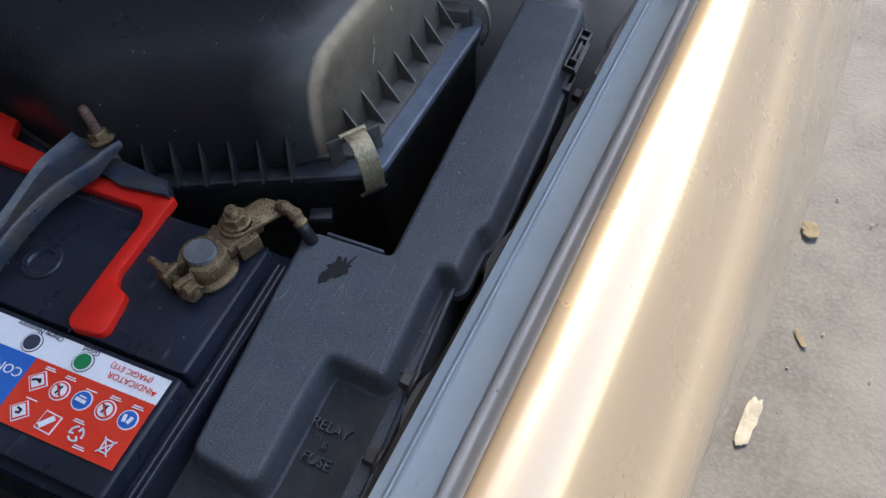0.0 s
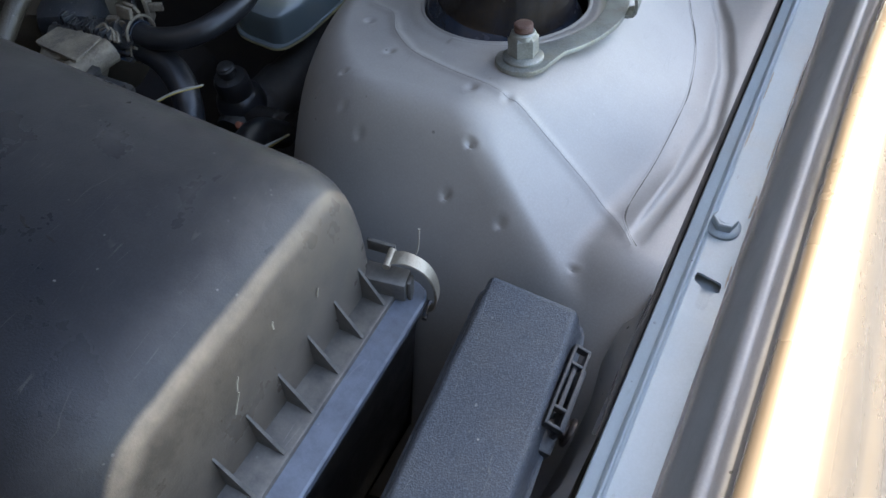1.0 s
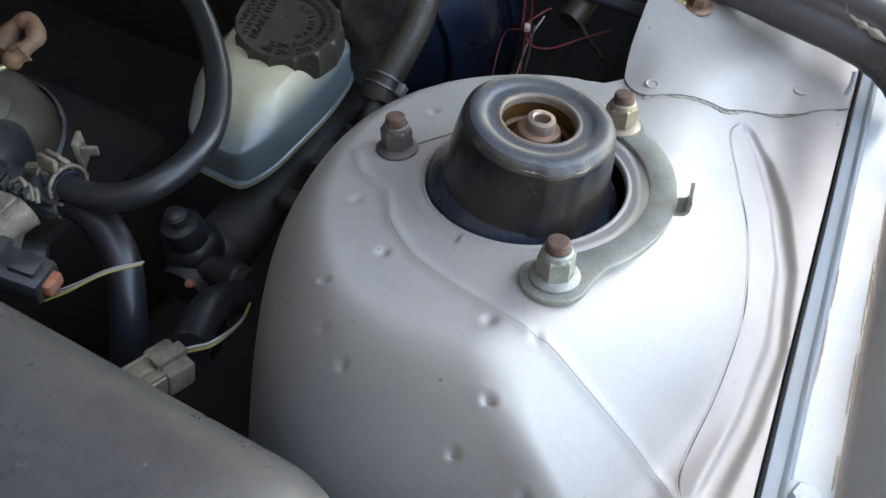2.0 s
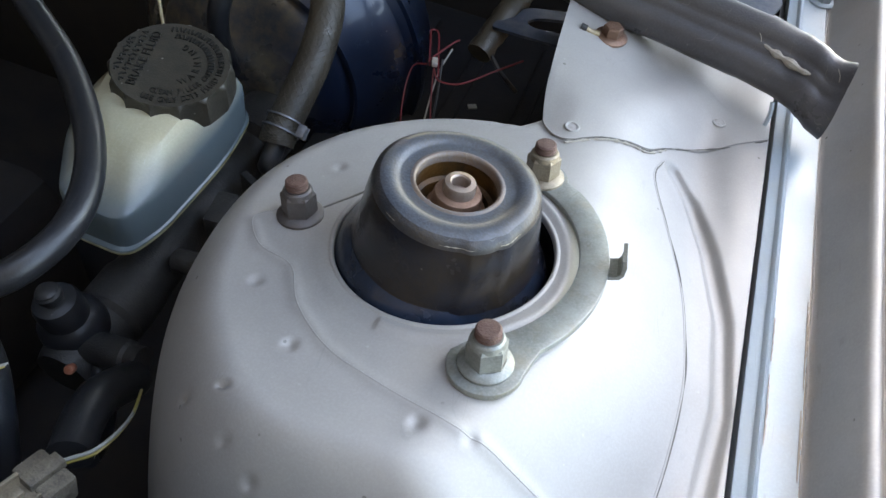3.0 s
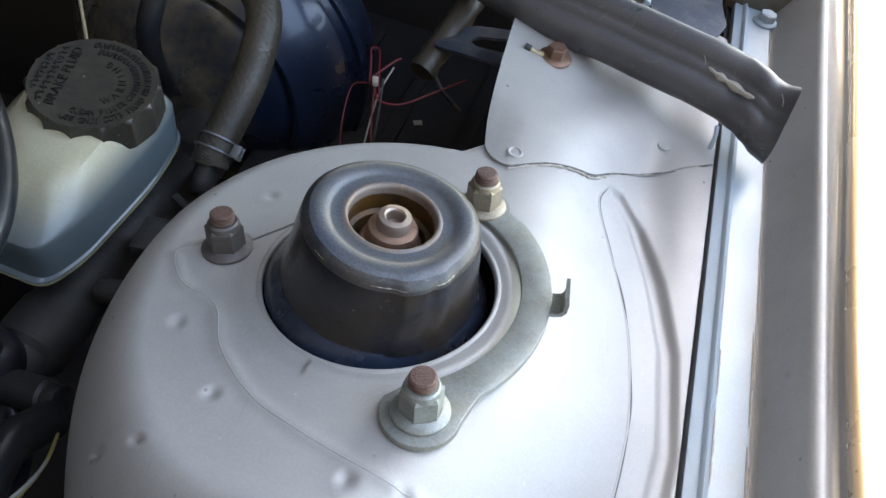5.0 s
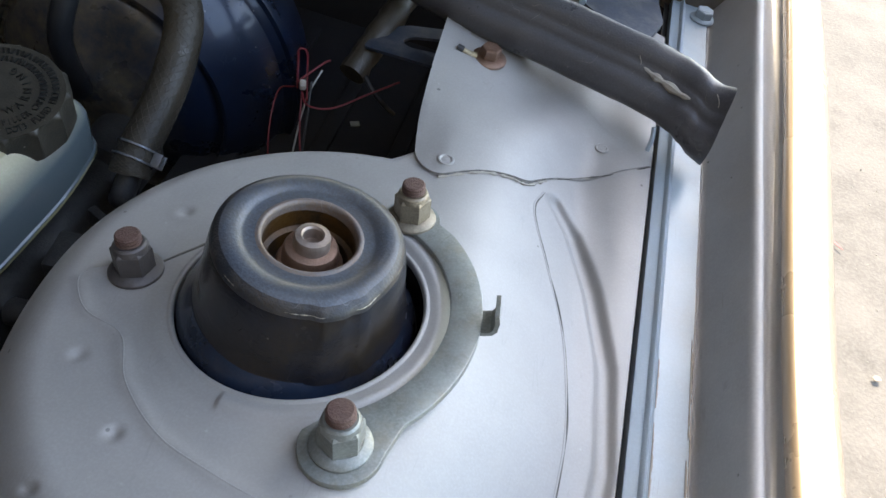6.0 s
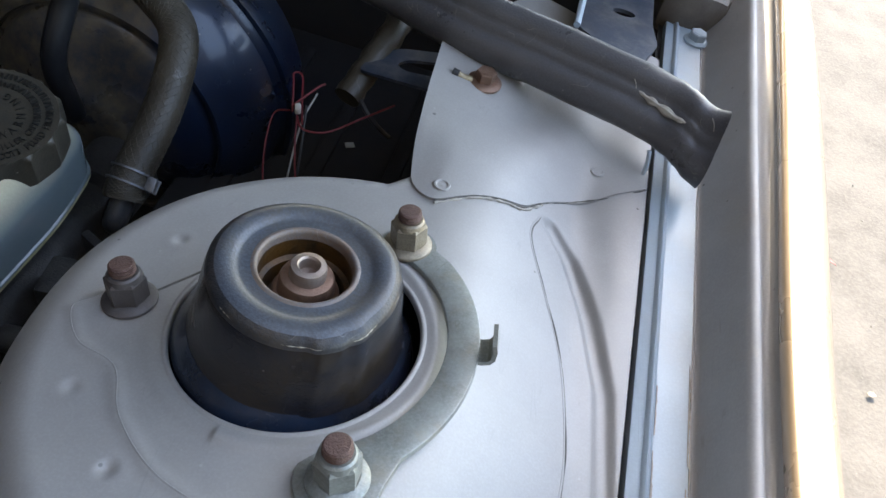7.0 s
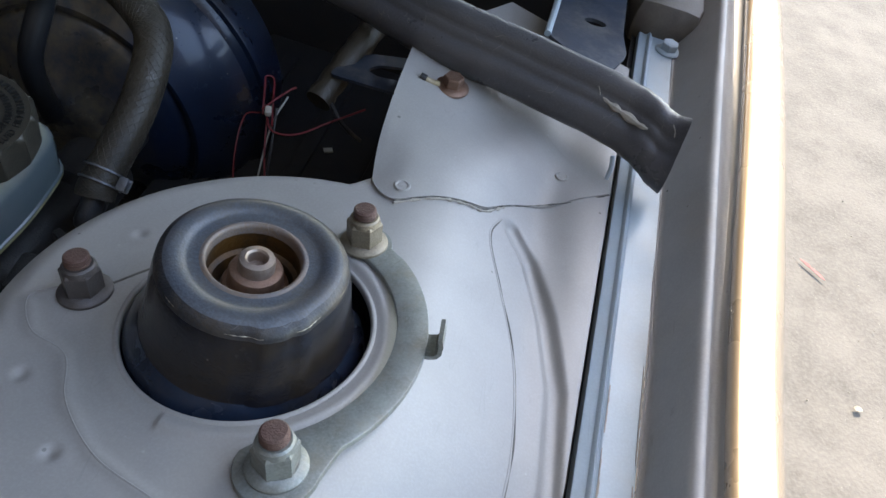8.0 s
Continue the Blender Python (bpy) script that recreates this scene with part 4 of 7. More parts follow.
spin(bm, [(0, 0.0140), (0.0116, 0.0140), (0.0118, 0.0190), (0.0112, 0.0204), (0.0099, 0.0210), (0.0096, 0.0262), (0.0090, 0.0276), (0.0078, 0.0282), (0, 0.0282)], nm_, 40)
part("nut", bm, "copper", mount, "rusty round stepped centre nut", smooth=35)
bm = bmesh.new()
spin(bm, [(0.0064, 0.0275), (0.0064, 0.0320), (0.0060, 0.0335), (0.0040, 0.0340), (0.0034, 0.0332), (0.0032, 0.0285), (0, 0.0285)], nm_, 28)
part("piston_rod", bm, "rodend", mount, "rusty hollow rod end", smooth=35)
# zinc reinforcement plate round the outboard side
NUTS = [(-0.2390, 0.4185, 200), (-0.1312, 0.3630, 30), (-0.1392, 0.4860, 5)]


def local(x, y):
    q = STRUT_M.inverted() @ Vector((x, y, top_plane(x, y)))
    return q.x, q.y


def polar(r, a):
    return r * math.cos(radians(a)), r * math.sin(radians(a))


nf, nr = local(*NUTS[1][:2]), local(*NUTS[2][:2])
af, ar = math.degrees(math.atan2(nf[1], nf[0])), math.degrees(math.atan2(nr[1], nr[0]))
ring = [polar(0.0615, a) for a in np.linspace(ar + 10, af - 4, 30)]
lobe_f = [(nf[0] + 0.0155 * math.cos(radians(a)), nf[1] + 0.0155 * math.sin(radians(a))) for a in np.linspace(af - 130, af + 60, 16)]
outer = [polar(0.0758 - 0.0010 * math.cos(radians(2 * a)), a) for a in np.linspace(af + 18, ar - 16, 28)]
lobe_r = [(nr[0] + 0.0135 * math.cos(radians(a)), nr[1] + 0.0135 * math.sin(radians(a))) for a in np.linspace(ar - 60, ar + 110, 14)]
bm = bmesh.new()
slab(bm, [Vector(p) for p in ring + lobe_f + outer + lobe_r], 0.0003, 0.0030, 0.0007)
bmesh.ops.transform(bm, matrix=STRUT_M, verts=bm.verts)
pl_ = part("reinforcement_plate", bm, "zinc", mount, "dull zinc-plated arc plate with a bent tab", smooth=30)
bm = bmesh.new()
ta = local(-0.0935, 0.4350)
tm = STRUT_M @ Matrix.Translation((ta[0], ta[1], 0)) @ pose(0, 0, 0, 0, 0, math.degrees(math.atan2(ta[1], ta[0])))
tabp = [(-0.006, 0.0012), (-0.001, 0.0014), (0.0018, 0.0022), (0.0032, 0.0042), (0.0036, 0.0085), (0.0030, 0.0118)]
for (x0_, z0_), (x1_, z1_) in zip(tabp, tabp[1:]):
    d_ = math.hypot(x1_ - x0_, z1_ - z0_)
    box(bm, (0, 0, 0), (d_ + 0.001, 0.0125, 0.0018), m=tm @ Matrix.Translation(((x0_ + x1_) / 2, 0, (z0_ + z1_) / 2)) @ Matrix.Rotation(-math.atan2(z1_ - z0_, x1_ - x0_), 4, "Y"))
part("tab", bm, "zinc", pl_, "upturned tab")
for k, (x, y, turn) in enumerate(NUTS):
    q = local(x, y)
    m = STRUT_M @ Matrix.Translation((q[0], q[1], 0.0030 if k else 0.0005)) @ pose(0, 0, 0, 0, 0, turn)
    st = holder("strut_nut", m.translation, ("dark" if k == 0 else "dull zinc") + " flanged nut on a rusty stud of the strut mount", "nut", "strut mount nuts")
    bm = bmesh.new()
    spin(bm, [(0, 0), (0.0112, 0), (0.0112, 0.0012), (0.0104, 0.0020), (0.0088, 0.0026), (0.0080, 0.0030), (0, 0.0030)], m, 36)
    prism(bm, 0.0084, 0.0024, 0.0138, m, chamfer=0.14)
    spin(bm, [(0.0074, 0.0130), (0.0068, 0.0152), (0.0060, 0.0160), (0, 0.0160)], m, 28)
    part("nut_body", bm, ("darknut", "zinc", "nut")[k], st, smooth=25)
    bm = bmesh.new()
    spin(bm, [(0.0052, 0.0145), (0.0053, 0.0152), (0.0049, 0.0160), (0.0053, 0.0168), (0.0049, 0.0176), (0.0053, 0.0184), (0.0049, 0.0190), (0.0052, 0.0194), (0.0051, 0.0200), (0.0044, 0.0206), (0, 0.0208)], m, 28)
    part("stud", bm, "rust", st, "rusty threaded stud end", smooth=30)

# ---- fuse box ----
fuse = holder("fuse_box", (-0.08, 0.05, 0.66), "grained black plastic fuse box with a stepped lid", "fuse box")
slope = lambda x, y: 0.07 * y
raised = [(-0.0485, 0.2500), (-0.0400, 0.1500), (-0.0350, 0.0490), (-0.0400, 0.0420), (-0.0390, 0.0120), (-0.0520, 0.0110), (-0.0470, -0.0660), (-0.0835, -0.0650), (-0.0805, -0.1460), (-0.1230, -0.1440), (-0.1390, -0.0020), (-0.1320, 0.0040), (-0.0800, 0.0060), (-0.0950, 0.2500)]
raised = rounded(raised, [0.0035, 0.002, 0.003, 0.003, 0.003, 0.007, 0.005, 0.009, 0.009, 0.007, 0.003, 0.003, 0.004, 0.0030], 4)
bm = bmesh.new()
z1 = 0.800
lift = lambda pp, z: [(p[0], p[1], z + slope(p[0], p[1])) for p in pp]
loft(bm, [lift(inset(raised, d), z1 - h) for d, h in ((-0.0062, 0.0260), (-0.0060, 0.0205), (-0.0044, 0.0196), (-0.0034, 0.0175), (-0.0018, 0.0090), (-0.0008, 0.0040), (0.0002, 0.0018), (0.0012, 0.0007), (0.0024, 0.0001), (0.0034, 0.0))], cap_bottom=False)
lid = part("lid", bm, "lid", fuse, "raised grained lid with scuffs", smooth=50)
low = rounded([(-0.1440, -0.0100), (-0.1300, -0.2600), (-0.0280, -0.2600), (-0.0330, -0.1050), (-0.0430, 0.0150), (-0.0500, 0.0180)][::-1], 0.004, 3)
bm = bmesh.new()
loft(bm, [lift(inset(low, -0.001), 0.700), lift(inset(low, 0.000), z1 - 0.0215), lift(inset(low, 0.0012), z1 - 0.0200)])
part("lower_cover", bm, "lid", fuse, "lower cover plate with raised lettering", smooth=50)
base = rounded([(-0.0930, 0.2400), (-0.0950, 0.2300), (-0.0780, 0.0100), (-0.1380, -0.0050), (-0.1300, -0.2550), (-0.0400, -0.2550), (-0.0440, 0.0500), (-0.0500, 0.2420)][::-1], 0.004, 3)
bm = bmesh.new()
loft(bm, [lift(base, 0.640), lift(base, z1 - 0.020)])
part("housing", bm, "plastic", fuse, smooth=50)
for text, x, y, size in (("RELAY", -0.0655, -0.0972, 0.0086), ("&", -0.0640, -0.1070, 0.0064), ("FUSE", -0.0640, -0.1165, 0.0086)):
    m = Matrix.Translation((x, y, z1 - 0.0194 + slope(x, y))) @ Matrix.Rotation(math.atan(0.07), 4, "X")
    part("raised_letters", lettering(text, size, m, 0.0018), "lid", fuse, "raised lettering " + text, smooth=0)
# catches on the low ledge and the side lip
for x, y in ((-0.0500, 0.0000), (-0.0475, -0.0255), (-0.0445, -0.0520)):
    bm = bmesh.new()
    box(bm, (x, y, z1 - 0.018 + slope(x, y)), (0.0045, 0.0022, 0.0040), rz=20, bevel=0.0006)
    part("catch", bm, "plastic", fuse)
bm = bmesh.new()
tube(bm, [(-0.0410, 0.012, z1 - 0.017), (-0.0360, -0.055, z1 - 0.023), (-0.0310, -0.12, z1 - 0.028), (-0.026, -0.25, z1 - 0.037)], 0.0016, 8, 5)
part("cover_lip", bm, "lid", fuse, smooth=60)
bm = bmesh.new()
box(bm, (-0.1060, 0.0068, z1 - 0.0030), (0.040, 0.0022, 0.0050), rz=2, bevel=0.0008)
part("hinge_strip", bm, "lid", fuse)
# latch at the far end: two loops on a bracket
bm = bmesh.new()
lm = Matrix.Translation((-0.0392, 0.2135, 0.8085)) @ pose(0, 0, 0, 0, 18, 3)
for sx in (-0.0036, 0.0036):
    box(bm, (sx, 0, 0), (0.0016, 0.044, 0.005), bevel=0.0004, m=lm)
for sy in (-0.0212, -0.0120, 0.0120, 0.0212):
    box(bm, (0, sy, 0), (0.0084, 0.0016, 0.005), bevel=0.0004, m=lm)
box(bm, (0, 0, -0.001), (0.0024, 0.024, 0.004), bevel=0.0006, m=lm)
ltc = part("latch_frame", bm, "plastic", fuse, "open black latch frame")
bm = bmesh.new()
box(bm, (0.0050, -0.004, -0.012), (0.0030, 0.034, 0.024), bevel=0.001, m=lm)
box(bm, (0.0030, -0.020, -0.020), (0.010, 0.018, 0.018), bevel=0.002, m=lm)
part("latch_bracket", bm, "plastic", ltc)

# dark smear on the lid, an old glue stain
stain = []
for k in range(72):
    a = 2 * math.pi * k / 72
    r = 0.0076 * (1 + 0.22 * math.sin(3 * a + 1) + 0.45 * noise.noise((math.cos(a) * 4, math.sin(a) * 4, 2)) + 0.30 * noise.noise((math.cos(a) * 11, math.sin(a) * 11, 5)))
    r += 0.0075 * math.exp(-((a - 1.15) / 0.09) ** 2)
    stain.append((-0.1065 + r * math.cos(a) * 0.8 + 0.0035 * math.sin(a), -0.0165 + r * math.sin(a) * 1.25))
bm = bmesh.new()
plate(bm, stain[::-1], [], z1 + 0.0007, 0.0003, slope)
part("stain", bm, "dark", lid, "irregular dark stain", smooth=0)

# ---- air filter housing ----
air = holder("air_filter_housing", (-0.28, 0.12, 0.70), "large dusty black plastic air filter housing with clipped lid", "air filter")
corners = [(-0.1560, 0.0610), (-0.1530, 0.2450), (-0.52, 0.2510), (-0.52, 0.0300), (-0.31, -0.0117)]
air_rows = [(0.000, 0.7945), (0.0003, 0.812), (0.0012, 0.828), (0.0026, 0.841), (0.0046, 0.851), (0.0072, 0.8590), (0.0104, 0.8655), (0.0145, 0.8706), (0.0195, 0.8748), (0.0260, 0.8784), (0.0340, 0.8813), (0.0450, 0.8839), (0.060, 0.8861), (0.085, 0.8878)]
bm = bmesh.new()
loft(bm, [[(p[0], p[1], z + (0.0 if z < 0.86 else 0.012 * min(0.0, p[0] + 0.30))) for p in rounded(inset(corners, d), [max(0.014, 0.040 - 0.5 * d), max(0.012, 0.030 - 0.4 * d), 0.02, 0.02, 0.02], 10)] for d, z in air_rows], cap_bottom=False)
part("cover", bm, "airbox", air, "dusty black domed cover with painted edge highlight and sky sheen", smooth=70)
bm = bmesh.new()
lipplan = rounded([(-0.1235, 0.0680), (-0.1250, 0.2440), (-0.53, 0.2560), (-0.53, 0.0150), (-0.315, -0.0285)], [0.012, 0.011, 0.03, 0.03, 0.02], 6)
loft(bm, [[(p[0], p[1], z) for p in inset(lipplan, d)] for d, z in ((0.0, 0.7870), (0.0, 0.7915), (0.0012, 0.7925))], cap_top=False)
bm.faces.new([bm.verts.new((p[0], p[1], 0.7925)) for p in inset(lipplan, 0.0012)])
part("lid_flange", bm, "airflange", air, "worn flange round the cover, outboard edge painted sky-lit blue", smooth=40)
bm = bmesh.new()
slab(bm, rounded(inset([(-0.1235, 0.0680), (-0.1250, 0.2440), (-0.53, 0.2560), (-0.53, 0.0150), (-0.315, -0.0285)], 0.0142), 0.003, 3), 0.7915, 0.7962, 0.0008)
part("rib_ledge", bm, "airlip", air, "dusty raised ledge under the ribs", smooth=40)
bm = bmesh.new()
loft(bm, [[(p[0], p[1], z) for p in inset(lipplan, d)] for d, z in ((0.014, 0.64), (0.006, 0.770), (0.002, 0.778), (0.002, 0.7884))], cap_top=False)
part("lower_case", bm, "plastic", air, "black lower case", smooth=40)
bm = bmesh.new()
v = [bm.verts.new(p) for p in ((-0.004, -0.0010, 0), (0.0168, -0.0010, 0), (-0.0010, -0.0006, 0.0285), (-0.004, 0.0010, 0), (0.0168, 0.0010, 0), (-0.0010, 0.0006, 0.0285))]
for f in ((0, 1, 2), (5, 4, 3), (0, 3, 4, 1), (1, 4, 5, 2), (2, 5, 3, 0)):
    bm.faces.new([v[k] for k in f])
rib = part("rib", bm, "airlip", air, "dusty triangular stiffening rib", smooth=0)
base_inv = rib.matrix_parent_inverse.copy()
rib.matrix_basis = pose(-0.1560, 0.2210, 0.7945)


def more_rib(m):
    r = rib.copy()
    scene.collection.objects.link(r)
    r.parent, r.matrix_parent_inverse, r.matrix_basis = air, base_inv, m
    return r


for y in (0.1990, 0.1768, 0.1538, 0.1308, 0.1083, 0.0865):
    more_rib(pose(-0.1560, y, 0.7945))
fr_a, fr_d = Vector((-0.1720, 0.0560)), Vector((-0.372, -0.183)).normalized()
# front ribs: same rib in darker plastic, their shade put into the colour
front_rib = rib.data.copy()
front_rib.materials[0] = M["plastic"]
for k in range(8):
    p = fr_a + fr_d * (0.010 + 0.0195 * k)
    more_rib(pose(p.x, p.y, 0.7945, 0, 0, -63.8)).data = front_rib


def spring_clip(at, rz, material, label, lean=0.0, k_=1.0):
    """A bowed sheet-metal over-centre clip from the cover down to the lower case."""
    c = holder("spring_clip", at, label, "clip", "air filter clips")
    m = Matrix.Translation(at) @ pose(0, 0, 0, 0, 0, rz) @ pose(0, 0, 0, lean, 0, 0)
    arc = [(-0.010, 0.016), (-0.004, 0.0185), (0.003, 0.0175), (0.0095, 0.0125), (0.0135, 0.004), (0.0150, -0.007), (0.0135, -0.018), (0.0095, -0.024)]
    bm = bmesh.new()
    rows = []
    line = curve_points([(x, 0, z) for x, z in arc], 4)
    for j, p in enumerate(line):
        f = k_ * (1 - (1 - k_) * j / len(line))
        rows.append([bm.verts.new(m @ Vector((p.x + ox, w * f, p.z + oz))) for w, ox, oz in ((-0.0075, 0, 0), (-0.0068, 0.0007, 0.0004), (0.0068, 0.0007, 0.0004), (0.0075, 0, 0), (0.0066, -0.0007, -0.0004), (-0.0066, -0.0007, -0.0004))])
    for p, q in zip(rows, rows[1:]):
        for k in range(6):
            bm.faces.new((p[k], p[(k + 1) % 6], q[(k + 1) % 6], q[k]))
    bm.faces.new(rows[0])
    bm.faces.new(rows[-1][::-1])
    part("strap", bm, material, c, smooth=35)
    bm = bmesh.new()
    tube(bm, [m @ Vector((-0.010, w * k_, 0.0155)) for w in (-0.0095, 0.0, 0.0095)], 0.0021, 10, 3)
    part("upper_roll", bm, material, c)
    bm = bmesh.new()
    tube(bm, [m @ Vector((0.0092, w * k_, -0.0245)) for w in (-0.0100, 0.0, 0.0100)], 0.0015, 8, 3)
    part("lower_hook", bm, "steel", c)
    return c


spring_clip((-0.1370, 0.0700, 0.8000), -35, "clip", "speckled yellow-zinc spring clip on the air filter cover")
spring_clip((-0.1360, 0.2385, 0.7990), 12, "clipgrey", "pale grey spring clip on the air filter cover", k_=0.6)
bm = bmesh.new()
box(bm, (-0.1530, 0.0640, 0.8040), (0.0016, 0.010, 0.024), rz=-35, bevel=0.0004)
box(bm, (-0.1360, 0.0860, 0.8040), (0.0016, 0.010, 0.020), rz=-35, bevel=0.0004)
part("clip_guard", bm, "airlip", air)
bm = bmesh.new()
tube(bm, [(-0.1380, 0.2470, 0.806), (-0.1350, 0.2470, 0.818), (-0.1345, 0.2480, 0.832)], 0.0006, 6, 4)
part("wire_tail", bm, "tornrubber", air, "thin wire end sticking up")
bm = bmesh.new()
box(bm, (-0.1470, 0.2320, 0.8000), (0.026, 0.012, 0.014), rz=12, bevel=0.0015)
box(bm, (-0.1550, 0.2440, 0.8100), (0.016, 0.0022, 0.008), rz=8, bevel=0.0006)
box(bm, (-0.1330, 0.2345, 0.7960), (0.0022, 0.006, 0.022), rz=12, bevel=0.0006)
part("clip_boss", bm, "airlip", air, "dusty boss that holds the clip")
bm = bmesh.new()
box(bm, (-0.1580, 0.0380, 0.7650), (0.016, 0.010, 0.006), rz=25, bevel=0.001)
part("lower_lug", bm, "plastic", air)

# scuffs on the cover
for pts_ in ([(-0.2590, 0.1405), (-0.2555, 0.1400), (-0.2530, 0.1378), (-0.2500, 0.1372), (-0.2520, 0.1366), (-0.2560, 0.1380)], [(-0.2420, 0.1374), (-0.2380, 0.1372), (-0.2350, 0.1360), (-0.2390, 0.1362)]):
    bm = bmesh.new()
    plate(bm, pts_[::-1], [], 0.8881, 0.0003)
    part("scuff_mark", bm, "dark", air, "short black gouge in the cover", smooth=0)
for y_, z_, ln in ((0.1330, 0.846, 0.006), (0.1290, 0.836, 0.010), (0.160, 0.852, 0.003), (0.190, 0.838, 0.004)):
    bm = bmesh.new()
    tube(bm, [(-0.1552 - 0.0010 * (z_ - 0.83) / 0.02, y_ + ln * 0.3, z_ + ln * 0.4), (-0.1550 - 0.0010 * (z_ - 0.83) / 0.02, y_, z_), (-0.1550, y_ - ln * 0.3, z_ - ln * 0.5)], 0.0004, 6, 3)
    part("scrape", bm, "straw", air, "pale scrape in the plastic", smooth=60)

# ---- battery ----
BAT_Z = 0.805
battery = holder("battery", (-0.25, -0.09, 0.62), "black car battery with a red strap handle and printed label", "battery")
BM = Matrix.Translation((-0.1470, -0.1110, 0)) @ pose(0, 0, 0, 0, 0, 3)


def bpt(u, v):
    p = BM @ Vector((u, v, 0))
    return p.x, p.y


case = rounded([bpt(0.0105, 0.100), bpt(-0.30, 0.100), bpt(-0.30, -0.080), bpt(0.0105, -0.080)], 0.006, 4)
bm = bmesh.new()
loft(bm, [[(p[0], p[1], z) for p in inset(case, d)] for d, z in ((0.004, 0.62), (0.0, 0.79), (0.0, BAT_Z - 0.0175), (0.0015, BAT_Z - 0.016))])
part("case", bm, "battery", battery, "black plastic case", smooth=40)
topp = rounded([bpt(0.0, 0.092), bpt(-0.29, 0.092), bpt(-0.29, 0.0), bpt(0.0, 0.0)], 0.003, 3)
bm = bmesh.new()
slab(bm, topp, BAT_Z - 0.0165, BAT_Z, 0.0016)
part("top_cover", bm, "battery", battery, "glossy black raised top cover", smooth=40)
front = rounded([bpt(0.0, -0.0022), bpt(-0.29, -0.0022), bpt(-0.29, -0.074), bpt(0.0, -0.074)], 0.003, 3)
bm = bmesh.new()
slab(bm, front, BAT_Z - 0.0165, BAT_Z - 0.0010, 0.0014)
part("label_panel", bm, "battery", battery, "smooth panel under the label", smooth=40)
for off in (0.0062, 0.0100):
    bm = bmesh.new()
    tube(bm, [(*bpt(off - 0.001, 0.088), BAT_Z - 0.010), (*bpt(off, 0.0), BAT_Z - 0.011), (*bpt(off, -0.078), BAT_Z - 0.011)], 0.0013, 8, 4)
    part("side_ridge", bm, "battery", battery)
vent = bmesh.new()
vm = Matrix.Translation((-0.2720, -0.0850, BAT_Z))
spin(vent, [(0.0128, -0.0002), (0.0126, 0.0014), (0.0115, 0.0022), (0.0100, 0.0016), (0.0088, 0.0018), (0.0080, 0.0010), (0.0076, 0.0001), (0.0040, 0.0003), (0, 0.0002)], vm, 40)
for a in (70, 215, 330):
    box(vent, (0.0106 * math.cos(radians(a)), 0.0106 * math.sin(radians(a)), 0.0018), (0.0020, 0.0020, 0.0016), rz=a, bevel=0.0004, m=vm)
part("vent_plug", vent, "battery", battery, "round vent plug")

# printed label
LAB = BAT_Z + 0.0006
white = [(-0.1508, -0.1170), (-0.1500, -0.1322), (-0.262, -0.1395), (-0.275, -0.1235)]


def sheet(name, poly, z, material, parent, label=""):
    b2 = bmesh.new()
    plate(b2, poly, [], z, 0.0003)
    return part(name, b2, material, parent, label, smooth=0)


lab = sheet("label", white, LAB, "white_print", battery, "white label strip with charge indicator")
redp = sheet("red_field", [(-0.1500, -0.1324), (-0.1475, -0.1705), (-0.2245, -0.1755), (-0.2275, -0.1373)], LAB, "red_print", battery, "red label field with warning symbols")
blue = sheet("blue_field", [(-0.2277, -0.1373), (-0.2247, -0.1755), (-0.2750, -0.1790), (-0.2750, -0.1405)], LAB, "blue_print", battery, "blue label field")
for nm_, (x, y), r, material in (("indicator_dot", (-0.2023, -0.1284), 0.0053, "green_print"), ("indicator_dot", (-0.2371, -0.1309), 0.0053, "grey_print")):
    sheet(nm_, circle(x, y, r + 0.0010, 28), LAB + 0.0003, "black_print", lab)
    sheet(nm_, circle(x, y, r + 0.0005, 28), LAB + 0.0006, "white_print", lab)
    sheet(nm_, circle(x, y, r - 0.0004, 28), LAB + 0.0009, material, lab)
for text, x, y, size, material, par in (("INDICATOR", -0.1705, -0.1275, 0.0052, "red_print", lab), ("(MAGIC EYE)", -0.1735, -0.1222, 0.0048, "red_print", lab), ("Good", -0.2022, -0.1210, 0.0048, "black_print", lab),
                                        ("Charge Necessary", -0.2375, -0.1230, 0.0043, "black_print", lab), ("COM", -0.2375, -0.1490, 0.0080, "white_print", blue)):
    m = Matrix.Translation((x, y, LAB + 0.0004)) @ pose(0, 0, 0, 0, 0, 183)
    part("lettering", lettering(text, size, m, 0.0001), material, par, "printed words " + text, smooth=0)
sheet("arrow", [(-0.1534, -0.1262), (-0.1566, -0.1264), (-0.1549, -0.1292)], LAB + 0.0004, "red_print", lab)


def ring_shape(x, y, r, n, turn):
    return [(x + r * math.cos(turn - 2 * math.pi * k / n), y + r * math.sin(turn - 2 * math.pi * k / n)) for k in range(n)]


def stroke(bm, x, y, pts, w=0.0009):
    """Printed lines through points given in symbol widths about (x, y)."""
    for (ax, ay), (bx, by) in zip(pts, pts[1:]):
        d = math.hypot(bx - ax, by - ay)
        box(bm, (x + (ax + bx) / 2, y + (ay + by) / 2, LAB + 0.0012), (d + w * 0.6, w, 0.0003), rz=math.degrees(math.atan2(by - ay, bx - ax)))


